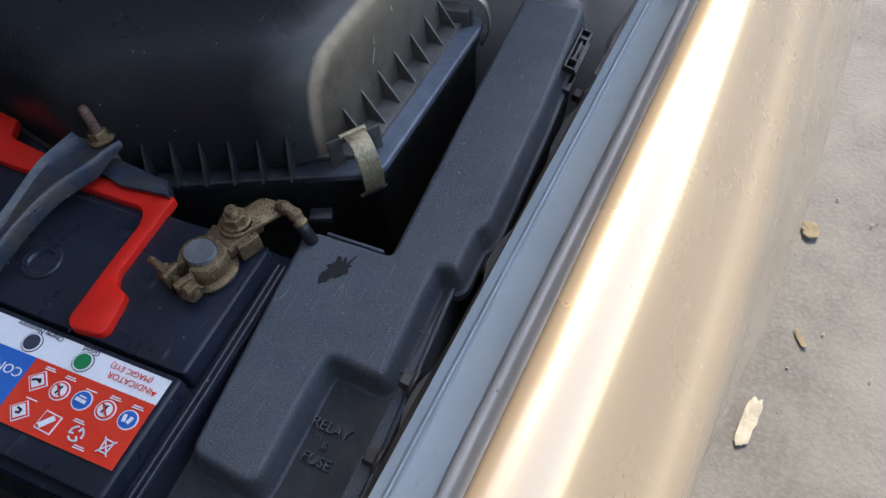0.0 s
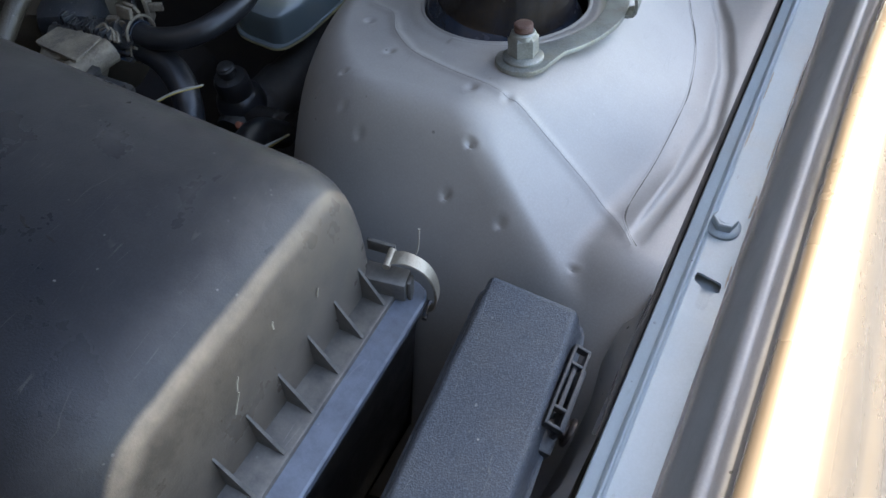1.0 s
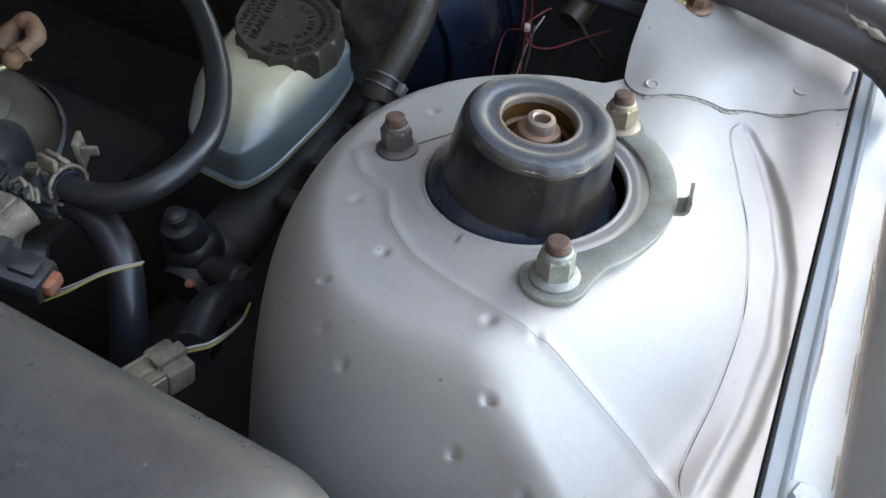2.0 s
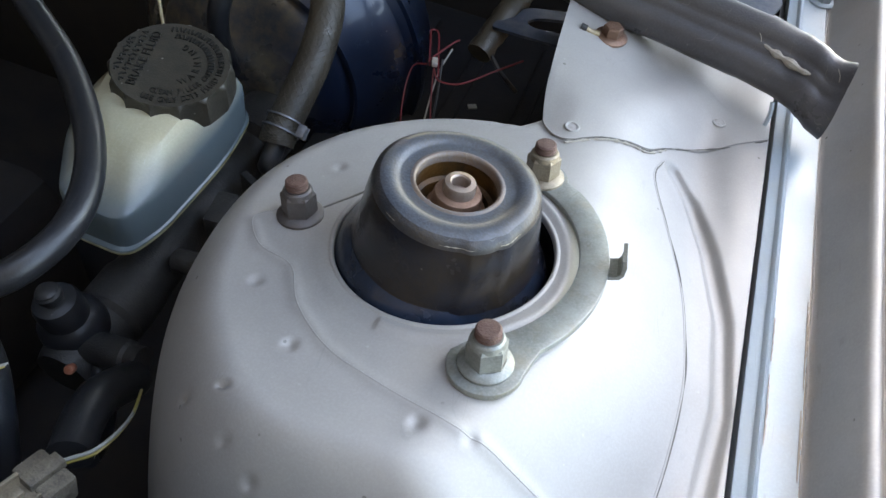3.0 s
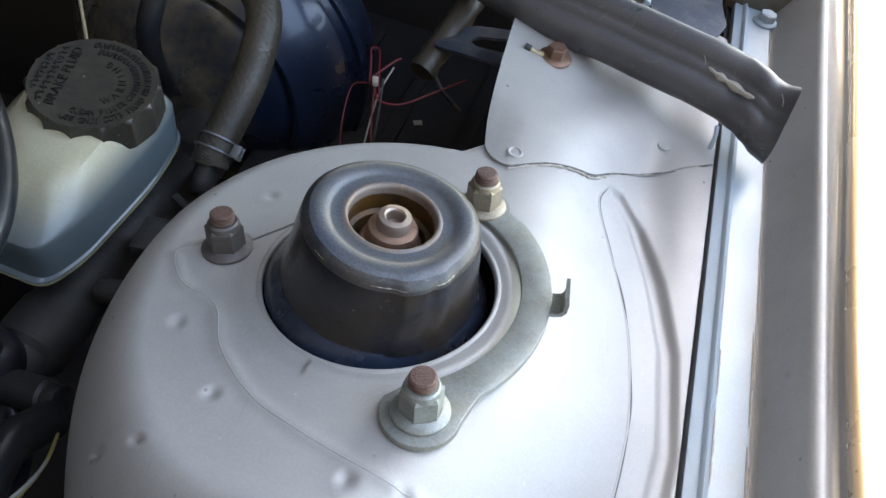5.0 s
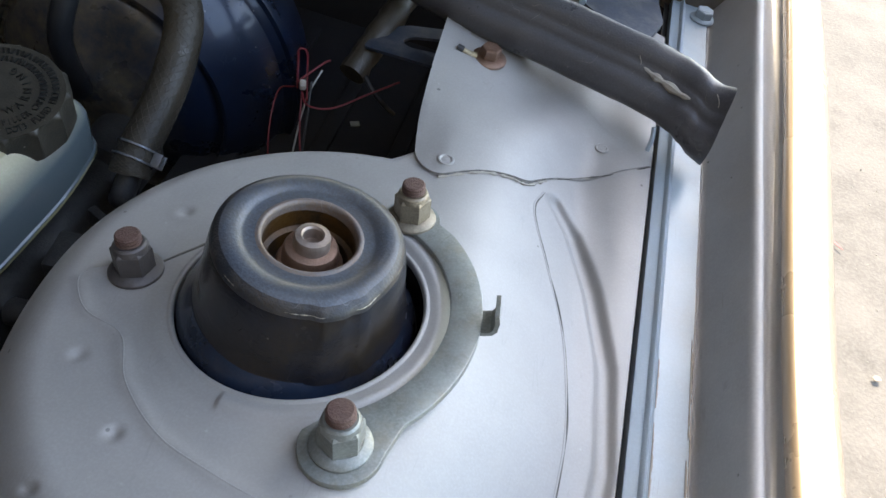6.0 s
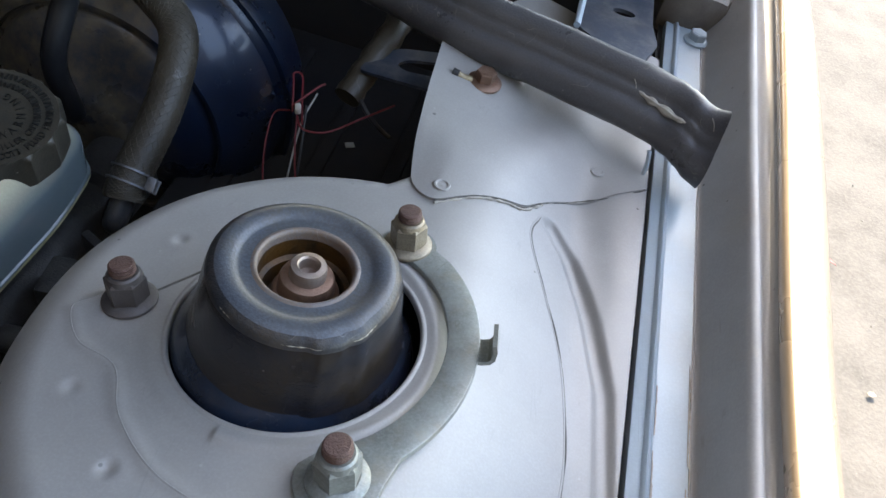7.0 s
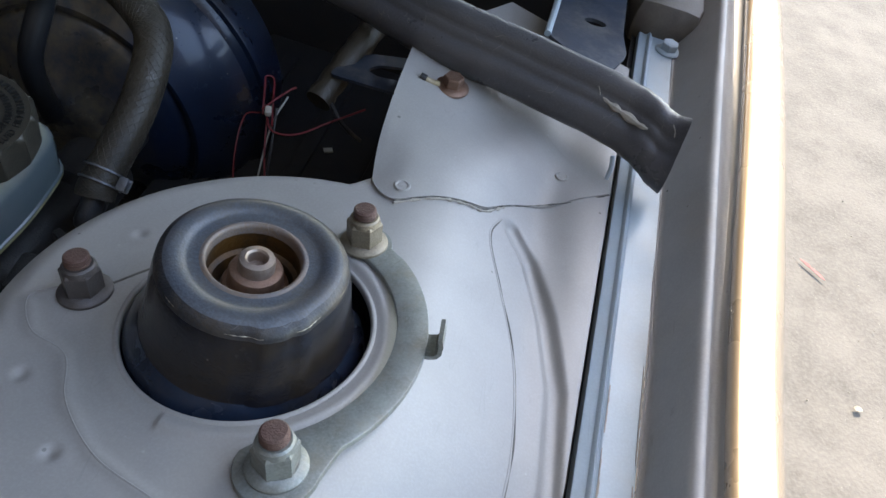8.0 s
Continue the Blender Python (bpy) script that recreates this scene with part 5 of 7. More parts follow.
SYMBOLS = ((-0.2167, -0.1482, 4, 0.0068, "white_print", "blot"), (-0.2019, -0.1476, 24, 0.0058, "white_print", "ban"), (-0.1871, -0.1469, 24, 0.0058, "blue_print", "goggles"),
           (-0.1720, -0.1459, 24, 0.0058, "white_print", "ban"), (-0.1577, -0.1452, 24, 0.0056, "blue_print", "book"), (-0.2133, -0.1660, 4, 0.0068, "white_print", "drop"),
           (-0.1948, -0.1644, 4, 0.0076, "red_print", "bar"), (-0.1764, -0.1631, 3, 0.0, "", "cycle"), (-0.1577, -0.1621, 4, 0.0, "", "bin"))
for x, y, n, r, inner, kind in SYMBOLS:
    turn = math.pi / 2 if n == 4 and inner == "white_print" else math.pi / 4
    if r:
        sym = sheet("warning_symbol", ring_shape(x, y, r, n, turn), LAB + 0.0003, "white_print", redp, "small printed warning symbol")
        edge_c = "red_print" if inner != "blue_print" else "blue_print"
        sheet("symbol_ring", ring_shape(x, y, r * 0.88, n, turn), LAB + 0.0006, edge_c, sym)
        if inner == "white_print":
            sheet("symbol_field", ring_shape(x, y, r * 0.70, n, turn), LAB + 0.0009, "white_print", sym)
    b2 = bmesh.new()
    if kind == "blot":
        stroke(b2, x, y, [(-0.0026, -0.0006), (-0.0004, 0.0006), (0.0022, -0.0002), (0.0010, 0.0014)], 0.0013)
    elif kind == "ban":
        stroke(b2, x, y, [(-0.0016, 0.0022), (0.0002, 0.0002), (0.0018, -0.0022)], 0.0011)
        stroke(b2, x, y, [(0.0004, 0.0024), (-0.0006, -0.0020)], 0.0012)
    elif kind == "goggles":
        stroke(b2, x, y, [(-0.0026, -0.0004), (-0.0008, -0.0004)], 0.0020)
        stroke(b2, x, y, [(0.0008, -0.0004), (0.0026, -0.0004)], 0.0020)
        stroke(b2, x, y, [(-0.0020, 0.0018), (0.0020, 0.0018)], 0.0008)
    elif kind == "book":
        stroke(b2, x, y, [(-0.0020, 0.0014), (-0.0014, -0.0014)], 0.0020)
        stroke(b2, x, y, [(0.0020, 0.0014), (0.0014, -0.0014)], 0.0020)
    elif kind == "drop":
        stroke(b2, x, y, [(-0.0014, 0.0012), (0.0010, 0.0008), (0.0012, -0.0010), (-0.0006, -0.0014)], 0.0013)
    elif kind == "bar":
        stroke(b2, x, y, [(-0.0022, -0.0030), (0.0018, 0.0026)], 0.0032)
    elif kind == "cycle":
        for a in (30, 150, 270):
            q = [(0.0040 * math.cos(radians(a + d)), 0.0040 * math.sin(radians(a + d))) for d in (-42, -14, 14, 42)]
            stroke(b2, x, y, [*q, (q[-1][0] * 0.45, q[-1][1] * 0.45)], 0.0010)
    else:
        stroke(b2, x, y, [(-0.0026, 0.0036), (-0.0020, -0.0030), (0.0020, -0.0030), (0.0026, 0.0036), (-0.0026, 0.0036)], 0.0007)
        stroke(b2, x, y, [(-0.0036, 0.0044), (0.0034, -0.0040)], 0.0007)
        stroke(b2, x, y, [(0.0036, 0.0044), (-0.0034, -0.0040)], 0.0007)
    mark = "white_print" if inner in ("blue_print", "red_print", "") else ("grey_print" if kind == "ban" else "black_print")
    part("symbol_mark", b2, mark, sym if r else redp, smooth=0)
    if kind == "ban":
        b2 = bmesh.new()
        box(b2, (x, y, LAB + 0.0014), (r * 1.5, 0.0009, 0.0003), rz=-40)
        part("ban_bar", b2, "red_print", sym, smooth=0)
for k, (x, y) in enumerate(((-0.2150, -0.1402), (-0.2010, -0.1398), (-0.1860, -0.1402), (-0.1710, -0.1388), (-0.1570, -0.1380), (-0.2120, -0.1580), (-0.1800, -0.1575), (-0.1705, -0.1690))):
    b2 = bmesh.new()
    box(b2, (x, y, LAB + 0.0004), (0.0070, 0.0006, 0.0003), rz=4)
    if k % 3 != 2:
        box(b2, (x - 0.0004, y + 0.0012, LAB + 0.0004), (0.0056, 0.0006, 0.0003), rz=4)
    part("small_print", b2, "white_print", redp, smooth=0)

# red strap
strap = rounded([(-0.2960, -0.0180), (-0.2330, -0.0110), (-0.2248, -0.0120), (-0.2200, -0.0740), (-0.2150, -0.0810), (-0.2060, -0.0840), (-0.2045, -0.0880), (-0.2003, -0.1080), (-0.2025, -0.1120), (-0.2210, -0.1155), (-0.2262, -0.1110), (-0.2300, -0.0720), (-0.2325, -0.0370), (-0.2390, -0.0270), (-0.2920, -0.0290)],
                [0.001, 0.003, 0.003, 0.003, 0.002, 0.003, 0.003, 0.003, 0.003, 0.003, 0.004, 0.003, 0.005, 0.005, 0.001], 3)
bm = bmesh.new()
slab(bm, strap[::-1], BAT_Z - 0.001, BAT_Z + 0.0055, 0.0016)
part("handle", bm, "red", battery, "bright red strap handle", smooth=40)
bm = bmesh.new()
slab(bm, rounded([(-0.3950, 0.0050), (-0.3720, 0.0030), (-0.3650, -0.0120), (-0.3100, -0.0165), (-0.3100, -0.0310), (-0.3480, -0.0330), (-0.3950, -0.0300)], 0.003, 3)[::-1], BAT_Z - 0.001, BAT_Z + 0.0055, 0.0016)
part("handle", bm, "red", battery, "bright red strap end behind the bracket", smooth=40)
groove = [(-0.2225, -0.1170), (-0.2300, -0.0740), (-0.2340, -0.0400), (-0.2400, -0.0320), (-0.2920, -0.0340)]
bm = bmesh.new()
tube(bm, [(x - 0.0008, y, BAT_Z + 0.0002) for x, y in groove], 0.0006, 6, 4)
part("strap_groove", bm, "steel", battery)

# ---- terminal post and clamp ----
POST = (-0.1748, -0.0480)
bm = bmesh.new()
pm = Matrix.Translation((*POST, BAT_Z))
spin(bm, [(0.0165, 0.0), (0.0160, 0.0022), (0.0120, 0.0028), (0.0100, 0.0020), (0, 0.0020)], pm, 40)
part("post_boss", bm, "battery", battery, "round black boss under the post", smooth=40)
bm = bmesh.new()
spin(bm, [(0.0100, 0.001), (0.0098, 0.0040), (0.0094, 0.0195), (0.0088, 0.0206), (0.0040, 0.0203), (0, 0.0204)], pm, 40)
part("post", bm, "lead", battery, "round grey lead terminal post", smooth=40)
clamp = holder("terminal_clamp", (*POST, BAT_Z + 0.008), "corroded brass battery terminal clamp with a bolted cable strap", "battery clamp")
cm = pm @ pose(0, 0, 0, 0, 0, 77)
bm = bmesh.new()
spin(bm, [(0.0100, 0.0020), (0.0178, 0.0020), (0.0182, 0.0040), (0.0165, 0.0062), (0.0105, 0.0066)], pm, 40, 0.01)
part("collar", bm, "corroded", clamp, "grimy brown collar round the post", smooth=40)
bm = bmesh.new()
n_ = 30
rings = []
for a in (math.radians(-163 + 326 * k / n_) for k in range(n_ + 1)):
    c, s_ = math.cos(a), math.sin(a)
    w_ = 1 + 0.03 * math.sin(5 * a)
    rings.append([bm.verts.new(cm @ Vector((r * c * w_, r * s_ * w_, z))) for r, z in ((0.0093, 0.006), (0.0093, 0.0165), (0.0102, 0.0182), (0.0132, 0.0180), (0.0146, 0.0162), (0.0150, 0.0120), (0.0146, 0.006))])
for p, q in zip(rings, rings[1:]):
    for k in range(7):
        bm.faces.new((p[k], p[(k + 1) % 7], q[(k + 1) % 7], q[k]))
bm.faces.new(rings[0])
bm.faces.new(rings[-1][::-1])
part("clamp_ring", bm, "corroded", clamp, smooth=40)
bm = bmesh.new()
box(bm, (0.0250, 0.0, 0.0122), (0.0270, 0.0215, 0.0085), bevel=0.0016, m=cm)
box(bm, (0.0240, -0.0118, 0.0085), (0.0150, 0.0060, 0.0125), rz=-8, bevel=0.0012, m=cm)
box(bm, (0.0150, 0.0105, 0.0100), (0.0120, 0.0050, 0.0090), rz=14, bevel=0.0010, m=cm)
part("clamp_body", bm, "corroded", clamp, smooth=30)
for sy, rz_ in ((-0.0060, -8), (0.0065, 7)):
    bm = bmesh.new()
    box(bm, (-0.0185, sy, 0.0112), (0.0125, 0.0046, 0.0130), rz=rz_, bevel=0.0011, m=cm)
    part("clamp_ear", bm, "corroded", clamp, smooth=30)
bm = bmesh.new()
prism(bm, 0.0062, 0.0, 0.0060, cm @ Matrix.Translation((-0.0190, -0.0090, 0.0112)) @ Matrix.Rotation(radians(90), 4, "X"))
part("clamp_nut", bm, "corroded", clamp, smooth=25)
bm = bmesh.new()
prism(bm, 0.0058, 0.0, 0.0050, cm @ Matrix.Translation((-0.0190, 0.0092, 0.0112)) @ Matrix.Rotation(radians(-90), 4, "X"))
part("bolt_head", bm, "corroded", clamp, smooth=25)
bm = bmesh.new()
tube(bm, [cm @ Vector((-0.0190, y, 0.0115)) for y in (-0.017, 0.0, 0.018, 0.0270)], 0.0026, 10, 3)
part("pinch_bolt", bm, "corroded", clamp)
bolt_m = cm @ Matrix.Translation((0.0280, 0.0, 0.0178))
bm = bmesh.new()
spin(bm, [(0, -0.0014), (0.0112, -0.0014), (0.0112, 0.0006), (0.0104, 0.0012), (0, 0.0012)], bolt_m, 32)
part("washer", bm, "corroded", clamp)
bm = bmesh.new()
spin(bm, [(0, 0.0010), (0.0092, 0.0010), (0.0092, 0.0026), (0.0085, 0.0032), (0, 0.0032)], bolt_m, 32)
part("washer", bm, "corroded", clamp)
bm = bmesh.new()
prism(bm, 0.0070, 0.0030, 0.0082, bolt_m)
part("nut", bm, "corroded", clamp, smooth=25)
bm = bmesh.new()
spin(bm, [(0.0038, 0.0080), (0.0039, 0.0090), (0.0034, 0.0098), (0.0039, 0.0106), (0.0034, 0.0114), (0.0039, 0.0122), (0.0036, 0.0132), (0, 0.0138)], bolt_m, 20)
part("stud", bm, "corroded", clamp)
bm = bmesh.new()
slab(bm, rounded([(-0.1713, -0.0285), (-0.1723, -0.0135), (-0.1653, 0.0021), (-0.1553, 0.0037), (-0.1488, 0.0015), (-0.1543, -0.0175), (-0.1593, -0.0275)], [0.003, 0.003, 0.003, 0.002, 0.003, 0.004, 0.004], 3)[::-1], 0.8222, 0.8240, 0.0005, lambda x, y: -0.9 * max(0.0, x + 0.1553) - 0.25 * max(0.0, y + 0.0015))
part("cable_strap", bm, "corroded", clamp, "flat corroded cable strap", smooth=30)
cable = holder("battery_cable", (-0.135, -0.004, 0.78), "dark greasy battery cable with a crimped end", "cable")
bm = bmesh.new()
tube(bm, [(-0.1543, 0.0015, 0.8215), (-0.1453, 0.0015, 0.8200), (-0.1400, 0.0005, 0.8165), (-0.1370, -0.0010, 0.8120)], 0.0044, 12, 5, r_fn=lambda t: 0.85 + 0.25 * math.sin(t * 9) ** 2)
part("crimp", bm, "corroded", cable)
bm = bmesh.new()
tube(bm, [(-0.1380, -0.0005, 0.8140), (-0.1345, -0.0020, 0.8080), (-0.1330, 0.0000, 0.7950), (-0.1350, 0.0060, 0.7700), (-0.1450, 0.0250, 0.7300)], 0.0042, 12, 5)
part("sheath", bm, "rubber", cable)

# the case is a little wider than the pattern it is laid out on, and the clamp stands on its post
battery.matrix_basis = Matrix.Translation((-0.205, -0.002, 0)) @ Matrix.Diagonal((1.06, 1, 1, 1)) @ Matrix.Translation((0.205, 0, 0)) @ battery.matrix_basis
for ob in (clamp, cable):
    ob.location += Vector((0.0018, -0.0020, 0))

# ---- hold-down bracket with its rod ----
hold = holder("battery_hold_down", (-0.29, -0.02, 0.81), "dull bent steel battery hold-down bracket with a rusty threaded rod", "bracket")
upper = curve_points([(-0.2870, 0.0075, 0.8290), (-0.2990, -0.0026, 0.8290), (-0.3020, -0.0210, 0.8290), (-0.3035, -0.0405, 0.8280), (-0.2955, -0.0780, 0.8270), (-0.2890, -0.1300, 0.8250)], 6)
lower = curve_points([(-0.2650, -0.0020, 0.8300), (-0.2690, -0.0120, 0.8300), (-0.2715, -0.0258, 0.8300), (-0.2795, -0.0526, 0.8300), (-0.2800, -0.0860, 0.8290), (-0.2740, -0.1300, 0.8270)], 6)
bm = bmesh.new()
rows = []
for k, (p, q) in enumerate(zip(upper, lower)):
    drop = 0.003 + 0.009 * min(1.0, k / 12)
    w = (q - p).normalized()
    row = [p + Vector((0, 0, 0.0030)), p + w * 0.0012 + Vector((0, 0, 0.0010)), p + w * 0.004 - Vector((0, 0, 0.0012)), (p + q) / 2 - Vector((0, 0, 0.0022)), q - w * 0.004 - Vector((0, 0, 0.0008)), q - w * 0.0012 + Vector((0, 0, 0.0006)), q, q + w * 0.0010 - Vector((0, 0, 0.0018)), q + w * 0.0012 - Vector((0, 0, drop))]
    rows.append([bm.verts.new(v_) for v_ in row] + [bm.verts.new(v_ - Vector((0, 0, 0.0016)) - w * (0.0014 if j > 5 else 0)) for j, v_ in reversed(list(enumerate(row)))])
for p, q in zip(rows, rows[1:]):
    for k in range(len(p)):
        bm.faces.new((p[k], p[(k + 1) % len(p)], q[(k + 1) % len(q)], q[k]))
bm.faces.new(rows[0])
bm.faces.new(rows[-1][::-1])
part("bar", bm, "steel", hold, "dished sheet-steel bar with a folded edge", smooth=35)
bm = bmesh.new()
slab(bm, rounded([(-0.2900, 0.0010), (-0.2790, -0.0050), (-0.2290, -0.0088), (-0.2200, -0.0185), (-0.2560, -0.0235), (-0.2769, -0.0194), (-0.2900, -0.0180)], 0.002, 2)[::-1], 0.8128, 0.8150, 0.0006)
box(bm, (-0.2243, -0.0137, 0.8085), (0.0016, 0.0132, 0.0125), rz=43, bevel=0.0004)
part("foot", bm, "steel", hold, "scuffed flat foot of the bracket", smooth=30)
rod_m = Matrix.Translation((-0.2795, -0.0040, 0.8290)) @ pose(0, 0, 0, -5, -9, 10)
bm = bmesh.new()
spin(bm, [(0, 0), (0.0088, 0), (0.0088, 0.0012), (0.0070, 0.0022), (0, 0.0022)], rod_m, 28)
prism(bm, 0.0068, 0.0018, 0.0078, rod_m)
part("nut", bm, "corroded", hold, smooth=25)
bm = bmesh.new()
prof = []
for k in range(9):
    prof += [(0.0036, 0.0060 + 0.0020 * k), (0.0031, 0.0070 + 0.0020 * k)]
spin(bm, prof + [(0.0030, 0.0250), (0.0024, 0.0260), (0, 0.0262)], rod_m, 16)
spin(bm, [(0.0033, -0.10), (0.0033, 0.002)], rod_m, 12)
part("threaded_rod", bm, "rust", hold, "rusty threaded rod end", smooth=30)

hold.location += Vector((-0.0085, 0.0015, 0))

# ---- brake fluid reservoir and master cylinder ----
res = holder("brake_fluid_reservoir", (-0.38, 0.48, 0.72), "yellowed translucent brake fluid reservoir with a black cap", "reservoir")
tank = [(-0.3500, 0.5640), (-0.4200, 0.5620), (-0.4400, 0.5200), (-0.4280, 0.4700), (-0.3960, 0.4190), (-0.3530, 0.4175), (-0.3450, 0.4420), (-0.3425, 0.5120)]
tankr = rounded(tank, [0.02, 0.02, 0.02, 0.02, 0.014, 0.010, 0.016, 0.02], 5)
tc = Vector((-0.3780, 0.5120))


def toward(poly, k):
    return [Vector((p[0], p[1])) * (1 - k) + tc * k for p in poly]


def tank_top(p, z, k):
    """The shoulder slopes up from the front towards the cap."""
    return z + k * 0.014 * max(0.0, min(1.0, (p[1] - 0.40) / 0.10))


bm = bmesh.new()
tank_rows = [(0.24, 0.7385, 0.0), (0.06, 0.7390, 0.0), (0.02, 0.7405, 0.0), (-0.012, 0.7425, 0.0), (-0.015, 0.7440, 0.0), (-0.008, 0.7455, 0.0), (0.022, 0.7464, 0.0), (0.026, 0.7520, 0.0), (0.022, 0.7640, 0.0), (0.025, 0.7684, 0.0), (0.032, 0.7702, 0.05), (0.045, 0.7710, 0.12), (0.10, 0.7722, 0.32), (0.20, 0.7750, 0.60), (0.35, 0.7790, 1.0), (0.52, 0.7815, 1.0)]
loft(bm, [[(p[0], p[1], tank_top(p, z, k2)) for p in toward(tankr, k)] for k, z, k2 in tank_rows])
spin(bm, [(0.0285, 0.770), (0.0285, 0.795)], Matrix.Translation((tc.x, 0.5185, 0)), 40)
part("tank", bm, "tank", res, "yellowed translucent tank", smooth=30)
cap_m = Matrix.Translation((-0.3790, 0.5200, 0.7870)) @ pose(0, 0, 0, 6, 5, 0) @ Matrix.Diagonal((1.07, 1.07, 1, 1))
bm = bmesh.new()
seg = 168


def cap_ring(r, z, flute):
    return [cap_m @ Vector((q * math.cos(a), q * math.sin(a), z)) for a, q in ((2 * math.pi * k / seg, r - flute * abs(math.sin(math.pi * k / seg * 14)) ** 0.8) for k in range(seg))]


loft(bm, [cap_ring(0.0350, -0.003, 0.0006), cap_ring(0.0356, 0.000, 0.0020), cap_ring(0.0350, 0.0150, 0.0034), cap_ring(0.0342, 0.0172, 0.0022), cap_ring(0.0325, 0.0182, 0.0), cap_ring(0.0315, 0.0180, 0.0)])
cap = part("cap", bm, "capres", res, "worn black screw cap with raised warning text", smooth=45)
cap_t = cap_m @ Matrix.Rotation(radians(18), 4, "Z")
m = cap_t @ pose(0, 0, 0.0181, 0, 0, 84) @ Matrix.Translation((0.0, 0.0150, 0))
part("raised_letters", lettering("BRAKE FLUID", 0.0074, m, 0.0006), "capletter", cap, "raised words BRAKE FLUID", smooth=0)


def arc_text(text, r, a0, a1, size):
    """Raised letters set round the cap, read from a0 to a1."""
    for k, ch in enumerate(text):
        if ch == " ":
            continue
        a = radians(a0 + (a1 - a0) * k / (len(text) - 1))
        m = cap_t @ Matrix.Translation((r * math.cos(a), r * math.sin(a), 0.0181)) @ Matrix.Rotation(a + math.pi / 2, 4, "Z") @ Matrix.Diagonal((0.82, 1, 1, 1))
        part("raised_letters", lettering(ch, size, m, 0.0005), "capletter", cap, smooth=0)


arc_text("USE ONLY DOT3 FLUID FROM", 0.0278, -108, 9, 0.0054)
arc_text("CLEAN FILLER CAP", 0.0222, -103, -9, 0.0050)
arc_text("WARNING", 0.0150, -51, 69, 0.0062)


def arc_bars(r, a0, a1, w, count):
    """Raised marks where the lettering can't be read."""
    for k in range(count):
        a = radians(a0 + (a1 - a0) * k / max(1, count - 1))
        bm = bmesh.new()
        box(bm, (r * math.cos(a), r * math.sin(a), 0.0182), (w, 0.0014, 0.0010), rz=math.degrees(a) + (12 if k % 3 else -14), bevel=0.0002, m=cap_t)
        part("raised_mark", bm, "capletter", cap, smooth=0)


arc_bars(0.0278, 15, 101, 0.0038, 19)
arc_bars(0.0222, -3, 95, 0.0036, 19)
for off, n_, half in ((0.0222, 11, 0.019), (0.0275, 8, 0.012)):
    for k in range(n_):
        bm = bmesh.new()
        u_ = -half + 2 * half * k / (n_ - 1)
        cm_ = cap_t @ pose(0, 0, 0.0182, 0, 0, 84)
        box(bm, (u_, off + 0.0006 * (k % 2), 0), (0.0028, 0.0011, 0.0010), rz=(20, -35, 70, 5)[k % 4], bevel=0.0002, m=cm_)
        box(bm, (u_ + 0.0008, off - 0.0012, 0), (0.0011, 0.0026, 0.0010), rz=(0, 25, -20)[k % 3], bevel=0.0002, m=cm_)
        part("raised_mark", bm, "capletter", cap, smooth=0)

mc = holder("brake_master_cylinder", (-0.37, 0.44, 0.66), "greasy dark alloy brake master cylinder below the reservoir", "master cylinder")
bm = bmesh.new()
spin(bm, [(0, -0.01), (0.017, -0.01), (0.019, -0.004), (0.019, 0.03), (0.022, 0.034), (0.022, 0.06), (0.020, 0.066), (0.020, 0.20), (0.026, 0.205), (0.026, 0.24), (0, 0.24)],
     Matrix.Translation((-0.3620, 0.3650, 0.700)) @ Matrix.Rotation(radians(-90), 4, "X"), 32)
part("body", bm, "darkmetal", mc, smooth=35)
bm = bmesh.new()
vm = Matrix.Translation((-0.3670, 0.3800, 0.707)) @ pose(0, 0, 0, 8, -4, 0)
spin(bm, [(0.0200, -0.03), (0.0195, 0.010), (0.0185, 0.016), (0.0150, 0.020), (0.0135, 0.0215), (0.0135, 0.034), (0.0120, 0.0375), (0.0080, 0.0385), (0.0060, 0.0390), (0.0060, 0.0480), (0.0045, 0.0490), (0, 0.0490)], vm, 32)
part("boot_fitting", bm, "rubber", mc, "dark rubber cup with a brown pin", smooth=40)
bm = bmesh.new()
spin(bm, [(0.0062, 0.040), (0.0072, 0.043), (0.0072, 0.046), (0.0050, 0.0485), (0, 0.0485)], vm, 24)
part("bleed_pin", bm, "darkmetal", mc)
bm = bmesh.new()
spin(bm, [(0, -0.004), (0.009, -0.004), (0.010, 0.0), (0.010, 0.026), (0.0085, 0.028), (0.0085, 0.036), (0, 0.037)], Matrix.Translation((-0.3520, 0.3720, 0.712)) @ Matrix.Rotation(radians(78), 4, "Y") @ pose(0, 0, 0, 0, 0, 0), 28)
part("outlet_union", bm, "darkmetal", mc, smooth=35)
bm = bmesh.new()
spin(bm, [(0, 0.0), (0.008, 0.0), (0.008, 0.030), (0, 0.031)], Matrix.Translation((-0.3420, 0.4450, 0.715)) @ Matrix.Rotation(radians(80), 4, "Y"), 24)
part("outlet_union", bm, "darkmetal", mc, smooth=35)
bm = bmesh.new()
box(bm, (-0.3300, 0.4820, 0.7250), (0.016, 0.028, 0.020), rz=8, bevel=0.003)
box(bm, (-0.3240, 0.5150, 0.7180), (0.030, 0.006, 0.020), rz=-25, bevel=0.0015)
part("side_bracket", bm, "darkmetal", mc, "dark sheet bracket")
bm = bmesh.new()
tube(bm, [(-0.3450, 0.3650, 0.705), (-0.3280, 0.3480, 0.700), (-0.3160, 0.3280, 0.705), (-0.3080, 0.3120, 0.720)], 0.0050, 10, 5)
part("sensor_lead", bm, "rubber", mc)
bm = bmesh.new()
